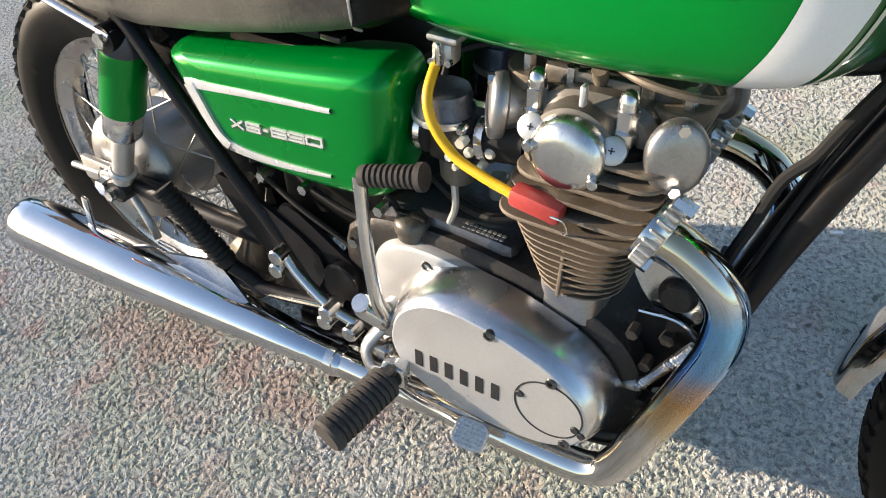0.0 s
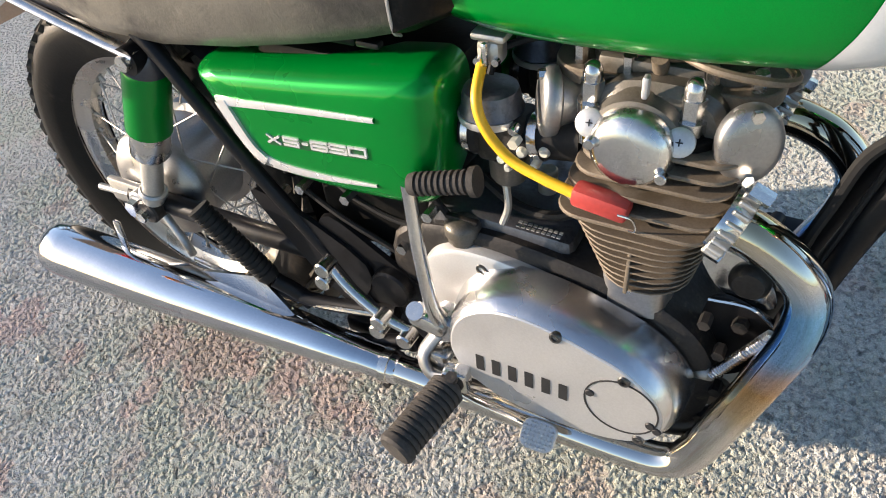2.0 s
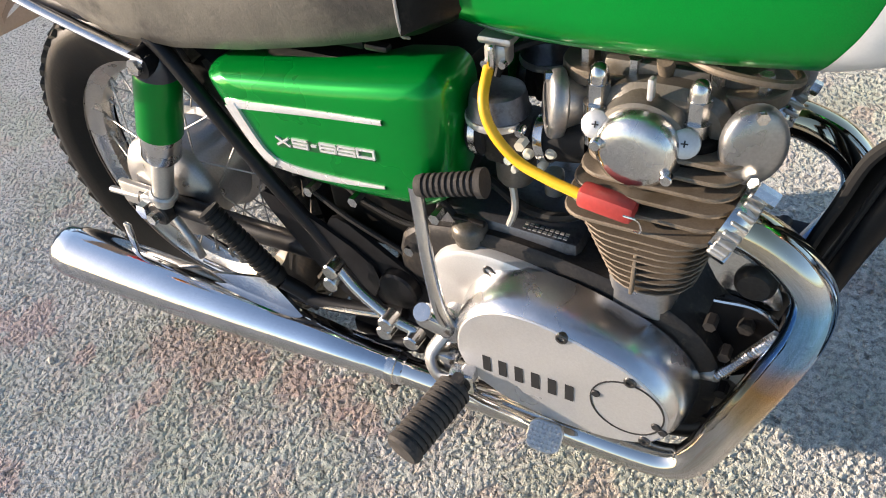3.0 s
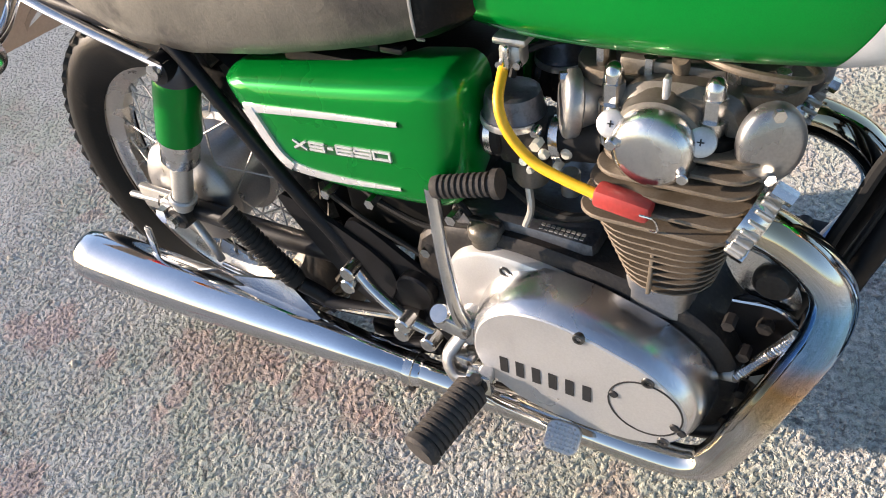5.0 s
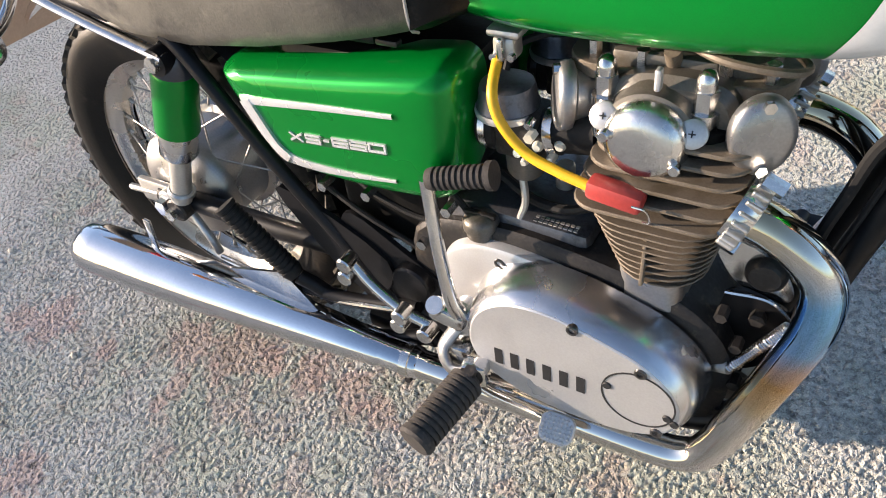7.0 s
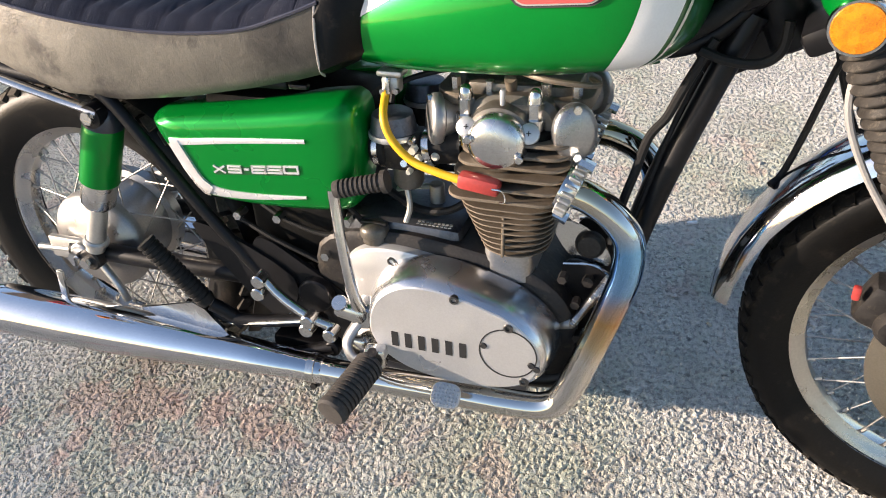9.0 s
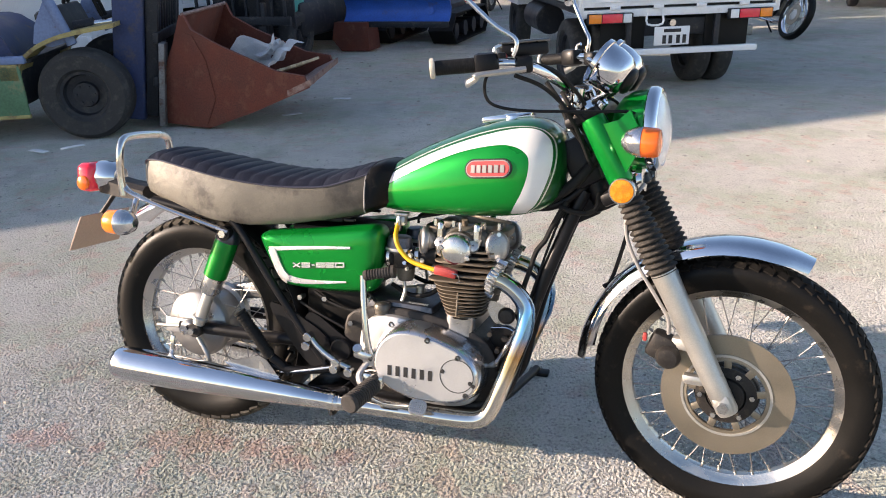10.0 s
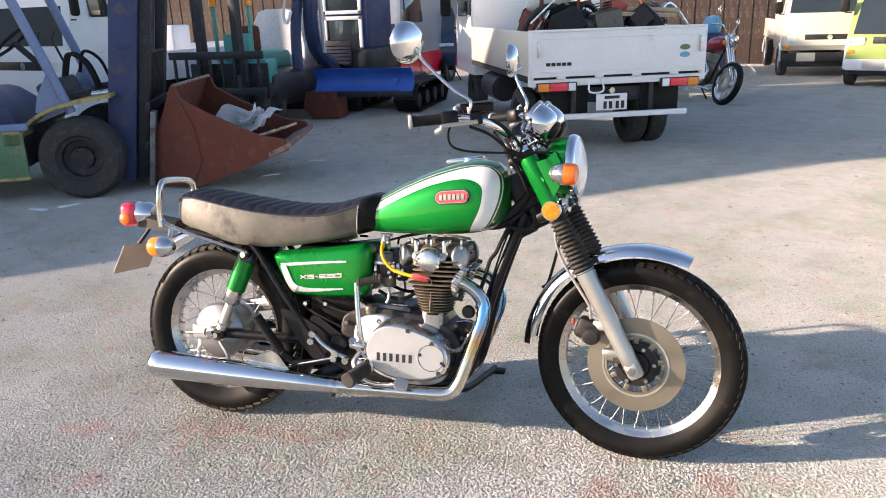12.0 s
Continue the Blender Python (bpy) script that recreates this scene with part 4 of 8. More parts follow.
def build_shock(s):
    top, foot = Vector((0.154, s * 0.100, 0.594)), Vector((0.042, s * 0.108, 0.308))
    d = (foot - top).normalized()
    at = lambda k: top + (foot - top) * k
    rot = d.to_track_quat("Z", "Y").to_matrix().to_4x4()
    body = lathe([(0, 0.02), (0.028, 0.02), (0.031, 0.026), (0.032, 0.036), (0.0325, 0.134), (0.0305, 0.136), (0.0, 0.136)], Matrix.Translation(top) @ rot, 32)
    root = part("rear_shock", body, GREEN, bike, "rear shock absorber with green shroud")
    part("shock_cap", lathe([(0, -0.012), (0.020, -0.010), (0.028, 0.002), (0.0325, 0.014), (0.033, 0.024), (0.0, 0.026)], Matrix.Translation(top) @ rot, 28), NAVY_METAL, root)
    part("top_bolt", cyl(top + Vector((0, s * 0.01, 0.0)), top + Vector((0, s * 0.042, 0.0)), 0.011, n=6), OLD_CHROME, root)
    part("top_washer", cyl(top + Vector((0, s * 0.012, 0.0)), top + Vector((0, s * 0.034, 0.0)), 0.019), BLACK, root)
    part("lower_shroud", lathe([(0, 0.134), (0.029, 0.134), (0.029, 0.180), (0.024, 0.188), (0, 0.188)], Matrix.Translation(top) @ rot, 28), OLD_CHROME, root)
    part("damper", cyl(at(0.58), at(0.95), 0.0165, n=24, bevel=0.003), MATT_ALU, root)
    part("spring_seat", cyl(at(0.86), at(0.90), 0.022, n=24, bevel=0.003), MATT_ALU, root)
    part("lower_eye", cyl(foot + Vector((0, -0.016, 0)), foot + Vector((0, 0.016, 0)), 0.021, n=24, bevel=0.003), GRIME_AND_SHADE, root)
    part("lower_bolt", cyl(foot + Vector((0, s * 0.016, 0)), foot + Vector((0, s * 0.03, 0)), 0.010, n=6), OLD_CHROME, root)


build_shock(-1)
build_shock(1)


def build_exhaust(s):
    y = 0.165 * s
    path = [(0.888, s * 0.101, 0.545), (0.918, s * 0.103, 0.536), (0.950, s * 0.103, 0.513), (0.972, s * 0.102, 0.478), (0.973, s * 0.107, 0.43), (0.958, s * 0.114, 0.375), (0.928, s * 0.125, 0.285), (0.905, s * 0.131, 0.222),
            (0.880, s * 0.134, 0.192), (0.83, s * 0.135, 0.182), (0.70, s * 0.136, 0.179), (0.58, s * 0.138, 0.177), (0.46, s * 0.140, 0.176)]
    if s > 0:
        # the far pipe reaches further forward before it bends down
        path = [(x + (0.0, 0.002, 0.008, 0.013, 0.010, 0.004, 0.0, 0.0, 0, 0, 0, 0, 0)[k], yy, z + (0.0, 0.003, 0.008, 0.008, 0, 0, 0, 0, 0, 0, 0, 0, 0)[k]) for k, (x, yy, z) in enumerate(path)]
    head = part("exhaust_pipe", tube(path, 0.0215, 24, 8), BLUED, bike, "heat-tinted chrome exhaust pipe")
    a, b = Vector((0.50, s * 0.139, 0.176)), Vector((-0.182, s * 0.172, 0.202))
    rot = (b - a).to_track_quat("Z", "Y").to_matrix().to_4x4()
    L = (b - a).length
    prof = [(0.0215, 0), (0.024, 0.004), (0.0245, 0.06), (0.026, 0.064), (0.031, 0.14), (0.039, 0.28), (0.0445, 0.40), (0.047, 0.50), (0.0475, L - 0.045), (0.0465, L - 0.018), (0.043, L - 0.006), (0.036, L), (0.030, L - 0.002), (0.028, L - 0.03), (0.0, L - 0.03)]
    muff = part("muffler", lathe(prof, Matrix.Translation(a) @ rot, 40), CHROME, bike, "long tapered chrome muffler")
    part("clamp", lathe([(0.0245, 0.012), (0.0264, 0.013), (0.0264, 0.026), (0.0245, 0.027)], Matrix.Translation(a) @ rot, 24), OLD_CHROME, muff, "worn chrome clamp")
    part("clamp_bolt", cyl(a + Vector((-0.02, -s * 0.014, -0.034)), a + Vector((-0.02, s * 0.016, -0.030)), 0.006, n=6), GRIME_AND_SHADE, muff)
    part("clamp_lug", box(a + Vector((-0.02, 0, -0.029)), (0.016, 0.018, 0.014), None, 0.003), GRIME_AND_SHADE, muff)
    part("bracket", pillow([(0.150, 0.240), (0.262, 0.272), (0.285, 0.262), (0.326, 0.212), (0.190, 0.222)], [(s * 0.140 - 0.003, 0.0), (s * 0.140 + 0.003, 0.001)], 3, smooth=False), OLD_CHROME, muff, "bright triangular muffler bracket")
    part("hanger", box((-0.01, s * 0.150, 0.262), (0.014, 0.006, 0.07), Matrix.Rotation(radians(8), 4, "Y"), 0.002), OLD_CHROME, muff)
    # finned collar on the head
    p, q = Vector((0.886, s * 0.101, 0.547)), Vector((0.913, s * 0.103, 0.536))
    rot2 = (q - p).to_track_quat("Z", "Y").to_matrix().to_4x4()
    collar = part("exhaust_collar", lathe([(0.0215, -0.006), (0.032, -0.006), (0.033, 0.002), (0.030, 0.010), (0.026, 0.016), (0.0215, 0.016)], Matrix.Translation(p) @ rot2, 32), OLD_CHROME, head, "finned aluminium exhaust collar")
    for k in range(20):
        fin = slab(0, 0, 0.0075, 0.0021, 0.0024, -0.002, 0.015, n=3)
        fin.transform(Matrix.Translation(p) @ rot2 @ Matrix.Rotation(2 * math.pi * k / 20, 4, "Z") @ Matrix.Translation((0.0300, 0, 0)))
        part("collar_fin", fin, MATT_ALU, head)
    for k in (0, 1):
        off = rot2 @ Vector((0, (-1, 1)[k] * 0.043, 0))
        part("collar_nut", cyl(p + off, p + off + (q - p) * 0.7, 0.008, n=6), OLD_CHROME, head)


build_exhaust(-1)
build_exhaust(1)


def build_engine():
    case = pillow([(0.50, 0.40), (0.60, 0.435), (0.72, 0.43), (0.84, 0.40), (0.90, 0.34), (0.90, 0.25), (0.86, 0.205), (0.70, 0.195), (0.56, 0.21), (0.50, 0.27)], [(-0.10, 0.006), (-0.095, 0), (0.095, 0), (0.10, 0.006)], 4)
    eng = part("engine", case, GRIME_AND_SHADE, bike, "twin-cylinder air-cooled engine with polished covers")
    part("upper_case", box((0.635, 0, 0.425), (0.19, 0.17, 0.05), Matrix.Rotation(radians(2), 4, "Y"), 0.012), CASE, eng)
    part("sump", box((0.70, 0, 0.178), (0.27, 0.17, 0.052), None, 0.012), CASE, eng)
    for k in range(5):
        part("sump_rib", box((0.70, -0.06 + 0.03 * k, 0.149), (0.22, 0.004, 0.014), None, 0.001), CASE, eng)
    for s in (-1, 1):
        low = pillow([(0.540, 0.335), (0.550, 0.385), (0.580, 0.412), (0.625, 0.420), (0.68, 0.415), (0.74, 0.402), (0.80, 0.380), (0.852, 0.345), (0.872, 0.30), (0.868, 0.25), (0.845, 0.215), (0.79, 0.198), (0.70, 0.200), (0.62, 0.225), (0.575, 0.27), (0.548, 0.30)],
                     [(s * 0.088, 0.0), (s * 0.104, 0.0), (s * 0.111, 0.003), (s * 0.114, 0.009)], 5)
        cov = part("engine_cover", low, SATIN, eng, "polished aluminium engine side cover", 35)
        face_line = [(0.607, 0.318), (0.615, 0.350), (0.634, 0.376), (0.664, 0.394), (0.703, 0.399), (0.746, 0.393), (0.792, 0.379), (0.825, 0.366), (0.856, 0.341), (0.872, 0.310), (0.868, 0.276), (0.848, 0.252), (0.805, 0.235), (0.735, 0.230), (0.672, 0.240), (0.627, 0.265), (0.610, 0.292)]
        high = pillow(face_line, [(s * 0.106, -0.017), (s * 0.120, -0.0155), (s * 0.136, -0.0125), (s * 0.149, -0.0085), (s * 0.158, -0.0045), (s * 0.1635, -0.001), (s * 0.166, 0.002), (s * 0.166, 0.010)], 5)
        part("clutch_bulge", high, POLISHED, cov, "", 35)
        part("cover_face", pillow(face_line, [(s * 0.160, 0.002), (s * 0.1665, 0.0022), (s * 0.168, 0.0042)], 5), SATIN, cov, "satin face of the clutch cover", 35)
        for x, z in ((0.630, 0.398), (0.746, 0.386), (0.825, 0.352), (0.848, 0.259)):
            y0 = 0.106 if x < 0.7 else 0.1605
            part("cover_screw", lathe([(0, 0.0075), (0.0036, 0.0075), (0.0040, 0.0098), (0.0066, 0.0098), (0.0074, 0.008), (0.0074, 0)], Matrix.Translation((x, s * y0, z)) @ (SIDEWAYS if s < 0 else SIDEWAYS.inverted()), 16), GRIME_STEEL, cov)
        # round clutch adjuster cover with a dark joint
        part("cover_joint", lathe([(0.0432, 0.0), (0.0432, 0.0016), (0.0412, 0.0016), (0.0412, 0)], Matrix.Translation((0.824, s * 0.1672, 0.306)) @ (SIDEWAYS if s < 0 else SIDEWAYS.inverted()), 40), INK, cov)
        for a in (168, -22, -25):
            part("adjuster_screw", lathe([(0, 0.002), (0.0045, 0.0022), (0.0055, 0.0005), (0.0055, 0)], Matrix.Translation((0.824 + (0.047 if a == -25 else 0.037) * math.cos(radians(a)), s * 0.168, 0.306 + (0.047 if a == -25 else 0.037) * math.sin(radians(a)))) @ (SIDEWAYS if s < 0 else SIDEWAYS.inverted()), 12), INK, cov)
        for k in range(6):
            part("cover_mark", box((0.649 + 0.0214 * k, s * 0.1683, 0.297), (0.0105, 0.0014, 0.026), None, 0.0), INK, cov)
    # oil filler, clutch arm, breather bits on the case top
    part("oil_filler", lathe([(0, 0.032), (0.012, 0.031), (0.020, 0.027), (0.0225, 0.022), (0.0225, 0.012), (0.019, 0.010), (0.019, 0), (0, 0)], Matrix.Translation((0.597, -0.092, 0.418)), 28), CAST, eng)
    part("filler_slot", box((0.597, -0.092, 0.4475), (0.042, 0.008, 0.007), None, 0.002), GRIME_AND_SHADE, eng)
    part("clutch_arm", tube([(0.602, -0.004, 0.462), (0.632, -0.004, 0.470), (0.664, -0.004, 0.474)], 0.008, flat=0.5), GOLD, eng)
    part("clutch_pivot", cyl((0.668, -0.004, 0.440), (0.668, -0.004, 0.480), 0.012, bevel=0.002), MATT_ALU, eng)
    for row in range(2):
        for k in range(9):
            part("cast_mark", box((0.664 + 0.0062 * k, -0.074 - 0.007 * row, 0.4510 - 0.0002 * k), (0.0042, 0.0036, 0.0016), Matrix.Rotation(radians(2), 4, "Y")), MATT_ALU, eng)
    part("starter_motor", cyl((0.90, -0.06, 0.25), (0.90, 0.06, 0.25), 0.03, bevel=0.004), CAST, eng)
    # cylinder block: a base, a core coloured as the gaps' shade and separate fins
    block = part("cylinder_block", slab(0.806, 0, 0.037, 0.102, 0.018, 0.385, 0.440), DULL_ALU, eng, "finned aluminium cylinder block")
    part("cylinder_core", slab(0.808, 0, 0.040, 0.106, 0.036, 0.43, 0.56), GAP_SHADE, block)
    for k in range(9):
        u = k / 8
        z = 0.440 + 0.0095 * k
        part("cooling_fin", slab(0.813 - 0.006 * u, 0, 0.049 + 0.023 * u, 0.122 + 0.010 * u, 0.046, z, z + 0.0022), FIN, block)
    for y in (-0.123, 0.123):
        part("fin_rib", box((0.806, y, 0.474), (0.004, 0.008, 0.062), Matrix.Rotation(radians(-8 if y < 0 else 8), 4, "X"), 0.001), FIN, block)
    # head: a core in the same painted shade, heavier fins, cam box, rocker covers
    head = part("cylinder_head", slab(0.806, 0, 0.058, 0.098, 0.03, 0.525, 0.615), GAP_SHADE, eng, "finned cylinder head with round covers")
    for k in range(6):
        z = 0.528 + 0.0145 * k
        part("head_fin", slab(0.804 + 0.003 * k, 0, 0.079 - 0.002 * max(0, k - 2), 0.134 - 0.005 * k, 0.028, z, z + 0.0048), FIN, head)
    part("cam_box", pillow([(0.742, 0.60), (0.742, 0.632), (0.760, 0.652), (0.80, 0.660), (0.85, 0.656), (0.870, 0.636), (0.873, 0.60), (0.80, 0.59)], [(-0.080, 0.012), (-0.072, 0.003), (0.072, 0.003), (0.080, 0.012)], 4), CAST, head)
    for y in (-0.05, 0.05):
        part("cam_rib", box((0.79, y, 0.655), (0.10, 0.012, 0.022), None, 0.005), CAST, head)
    part("cover_plate", slab(0.798, 0, 0.108, 0.062, 0.035, 0.634, 0.650), FIN, head)
    part("cover_crown", slab(0.806, 0, 0.080, 0.048, 0.03, 0.648, 0.663), CAST, head)
    for x, y in ((0.72, -0.045), (0.77, -0.052), (0.845, -0.050), (0.885, -0.045)):
        part("cover_bolt", cyl((x, y, 0.648), (x, y, 0.668), 0.007, n=6), OLD_CHROME, head)
    part("breather_stub", cyl((0.80, -0.050, 0.655), (0.80, -0.062, 0.676), 0.008, n=12), FIN, head)
    part("cable_hose", tube([(0.80, -0.06, 0.690), (0.85, -0.09, 0.688), (0.90, -0.085, 0.682), (0.915, -0.06, 0.675), (0.90, -0.03, 0.672)], 0.004, 8), FIN, head)
    for s in (-1, 1):
        side = SIDEWAYS if s < 0 else SIDEWAYS.inverted()
        pm = Matrix.Translation((0.793, s * 0.080, 0.602)) @ side
        pc = part("points_cover", lathe([(0.041, 0), (0.0415, 0.020), (0.0408, 0.026), (0.0385, 0.0315), (0.0345, 0.0362), (0.029, 0.0392), (0.022, 0.0408), (0.012, 0.0418), (0, 0.0422)], pm, 48), OLD_CHROME, head, "round chrome points cover", 25)
        part("cover_flange", lathe([(0.052, -0.03), (0.050, -0.004), (0.0455, 0.004), (0.0455, 0.015), (0.040, 0.017)], pm, 36), CAST, pc)
        part("cover_tab", box((0.797, s * 0.088, 0.660), (0.006, 0.010, 0.022), None, 0.002), SATIN, pc)
        for a in (-20, 165):
            part("points_screw", cyl((0.793 + 0.036 * math.cos(radians(a)), s * 0.115, 0.602 + 0.036 * math.sin(radians(a))), (0.793 + 0.036 * math.cos(radians(a)), s * 0.124, 0.602 + 0.036 * math.sin(radians(a))), 0.006, n=12, bevel=0.001), OLD_CHROME, pc)
        for x, y, z, axis in ((0.884, 0.070, 0.616, (0.55, 1.0, 0.12)), (0.706, 0.060, 0.610, (-1.0, 0.62, 0.12))):
            out = Vector((axis[0], s * axis[1], axis[2])).normalized()
            tm = Matrix.Translation((x, s * y, z)) @ out.to_track_quat("Z", "Y").to_matrix().to_4x4() @ Matrix.Diagonal((0.78, 1.0, 1, 1))
            tp = part("tappet_cover", lathe([(0.022, -0.03), (0.029, 0.002), (0.037, 0.005), (0.0385, 0.008), (0.0385, 0.014), (0.0375, 0.0175), (0.0345, 0.0205), (0.028, 0.0225), (0.016, 0.0238), (0, 0.0242)], tm, 36), DULL_ALU, head, "dull polished tappet cover", 35)
            for e in (-1, 1):
                at, tip = tm @ Vector((0, e * 0.031, 0.008)), tm @ Vector((0, e * 0.031, 0.026))
                part("tappet_bolt", cyl(at, tip, 0.0058, n=6), OLD_CHROME, tp)
        for x, ny, lift in ((0.743, 0.074, 0.014), (0.838, 0.078, 0.016)):
            nut = lathe([(0, 0.022), (0.005, 0.0205), (0.0085, 0.016), (0.0098, 0.010), (0.0098, -0.004)], Matrix.Translation((x, s * ny, 0.634 + lift)), 18)
            cyl((x, s * ny, 0.614 + lift), (x, s * ny, 0.636 + lift), 0.0118, n=6, bm=nut)
            cyl((x, s * ny, 0.585), (x, s * ny, 0.615 + lift), 0.0145, n=14, bm=nut)
            part("acorn_nut", nut, OLD_CHROME, head)
        for x, z in ((0.750, 0.616), (0.834, 0.614)):
            pl = Matrix.Translation((x, s * 0.094, z)) @ Vector((0.1, s * 0.85, 0.5)).to_track_quat("Z", "Y").to_matrix().to_4x4()
            plug = part("rocker_plug", lathe([(0, 0.010), (0.011, 0.010), (0.0138, 0.008), (0.0142, -0.02)], pl, 24), SATIN, head)
            for turn in (0, 90):
                part("plug_slot", box((0, 0, 0), (0.0065, 0.0013, 0.0012), pl @ Matrix.Translation((0, 0, 0.0103)) @ Matrix.Rotation(radians(turn), 4, "Z")), INK, plug)
        # carburettor
        carb = part("carburettor", box((0.648, s * 0.066, 0.565), (0.055, 0.05, 0.055), None, 0.008), GRIME_AND_SHADE, bike, "carburettor with round dark cap")
        part("carb_top", lathe([(0, 0.030), (0.024, 0.030), (0.029, 0.027), (0.031, 0.020), (0.033, 0.006), (0.035, 0.003), (0.033, 0), (0.026, -0.012), (0, -0.012)], Matrix.Translation((0.632, s * 0.068, 0.590)), 32), CASE, carb)
        part("cap_flange", lathe([(0.0, -0.004), (0.036, -0.004), (0.037, 0.0), (0.036, 0.004), (0.0, 0.004)], Matrix.Translation((0.632, s * 0.068, 0.588)), 32), SATIN, carb)
        part("float_bowl", lathe([(0, -0.034), (0.018, -0.033), (0.022, -0.026), (0.023, 0), (0, 0)], Matrix.Translation((0.65, s * 0.068, 0.54)), 24), CAST, carb)
        part("inlet_bell", cyl((0.60, s * 0.066, 0.562), (0.625, s * 0.066, 0.564), 0.028, bevel=0.003, n=28), RUBBER, carb)
        part("inlet_clamp", cyl((0.606, s * 0.066, 0.5625), (0.614, s * 0.066, 0.563), 0.0295, n=28), OLD_CHROME, carb)
        part("manifold", cyl((0.672, s * 0.066, 0.567), (0.735, s * 0.064, 0.575), 0.024, n=24), RUBBER, carb)
        part("manifold_clamp", cyl((0.682, s * 0.066, 0.568), (0.692, s * 0.066, 0.570), 0.0265, n=24), OLD_CHROME, carb)
        part("idle_screw", cyl((0.66, s * 0.09, 0.555), (0.66, s * 0.108, 0.56), 0.005), OLD_CHROME, carb)
        for bx, by, bz, br in ((0.668, 0.098, 0.588, 0.0055), (0.676, 0.096, 0.562, 0.006), (0.662, 0.100, 0.542, 0.0045), (0.690, 0.094, 0.548, 0.005), (0.700, 0.092, 0.566, 0.0065)):
            part("carb_screw", lathe([(0, 0.012), (br * 0.7, 0.012), (br, 0.009), (br, 0)], Matrix.Translation((bx, s * (by - 0.012), bz)) @ side, 12), GOLD if bz < 0.58 else OLD_CHROME, carb)
        part("throttle_cable", tube([(0.632, s * 0.068, 0.632), (0.64, s * 0.06, 0.655), (0.68, s * 0.04, 0.668), (0.78, s * 0.03, 0.69)], 0.004, 8), RUBBER, carb)
        part("drain_pipe", tube([(0.65, s * 0.080, 0.512), (0.655, s * 0.086, 0.48), (0.648, s * 0.088, 0.455)], 0.0045, 8), MATT_ALU, carb)
        part("breather_hose", tube([(0.61, s * 0.06, 0.49), (0.66, s * 0.07, 0.470), (0.71, s * 0.075, 0.475), (0.75, s * 0.07, 0.50)], 0.006, 8), RUBBER, carb)
        part("brass_jet", cyl((0.672, s * 0.092, 0.578), (0.672, s * 0.105, 0.578), 0.006, n=6), GOLD, carb)
    for x, z in ((0.885, 0.40), (0.905, 0.36), (0.91, 0.30), (0.90, 0.245)):
        part("case_bolt", cyl((x, -0.085, z), (x, -0.102, z), 0.007, n=6), GRIME_AND_SHADE, eng)
    for k in range(4):
        part("case_rib", box((0.898, 0, 0.26 + 0.03 * k), (0.03, 0.13, 0.006), Matrix.Rotation(radians(8 * k), 4, "Y"), 0.002), BLACK, eng)
    # tach cable from the front of the case
    for s in (-1, 1):
        mount = part("front_mount", pillow([(0.880, 0.405), (0.925, 0.408), (0.955, 0.385), (0.948, 0.335), (0.915, 0.295), (0.880, 0.300)], [(s * 0.062 - 0.003, 0.0), (s * 0.062 + 0.003, 0.001)], 4), BLACK, eng, "black engine mounting plate")
        part("mount_edge", tube([(0.880, s * 0.067, 0.407), (0.925, s * 0.067, 0.410), (0.957, s * 0.067, 0.386)], 0.0024, 6), OLD_CHROME, mount)
        part("mount_bolt", cyl((0.918, s * 0.065, 0.385), (0.918, s * 0.076, 0.385), 0.009, n=6), GRIME_AND_SHADE, mount)
    part("head_stay", pillow([(0.860, 0.470), (0.900, 0.468), (0.935, 0.440), (0.946, 0.412), (0.925, 0.405), (0.885, 0.420)], [(-0.058, 0.0), (-0.052, 0.001)], 4), OLD_CHROME, eng, "pale metal stay at the front of the engine")
    part("horn_disc", lathe([(0, 0.012), (0.016, 0.011), (0.021, 0.006), (0.022, 0)], Matrix.Translation((0.916, -0.058, 0.440)) @ SIDEWAYS, 24), GRIME_AND_SHADE, eng)
    part("tach_gland", cyl((0.872, -0.085, 0.312), (0.903, -0.098, 0.326), 0.012, 0.008), MATT_ALU, eng)
    part("tach_cable", coil((0.903, -0.098, 0.326), (0.952, -0.100, 0.416), 0.0055, 0.0016, 26), OLD_CHROME, eng)
    # fuel tap, yellow hose, red sleeve
    tap = part("fuel_tap", box((0.636, -0.066, 0.676), (0.038, 0.028, 0.009), None, 0.004), MATT_ALU, bike, "aluminium fuel tap")
    part("tap_body", box((0.636, -0.068, 0.660), (0.026, 0.024, 0.026), None, 0.006), MATT_ALU, tap)
    part("tap_lever", box((0.636, -0.084, 0.662), (0.007, 0.008, 0.026), None, 0.003), OLD_CHROME, tap)
    for x, z in ((0.626, 0.652), (0.646, 0.654)):
        part("tap_screw", cyl((x, -0.078, z), (x, -0.084, z), 0.004, n=12), OLD_CHROME, tap)
    tagged(part("fuel_hose", tube([BIKE @ Vector(p) for p in ((0.629, -0.078, 0.650), (0.636, -0.108, 0.626), (0.649, -0.117, 0.599), (0.677, -0.121, 0.573), (0.713, -0.125, 0.562), (0.750, -0.128, 0.555))], 0.0058, 12), YELLOW),
           "bright yellow fuel hose below the tank", "hose")
    sleeve = tagged(part("plug_sleeve", box((0, 0, 0), (0.058, 0.023, 0.022), BIKE @ Matrix.Translation((0.775, -0.127, 0.553)) @ Matrix.Rotation(radians(8), 4, "Y"), 0.006), REDCLIP), "red plastic sleeve clipped on the cylinder fins", "sleeve")
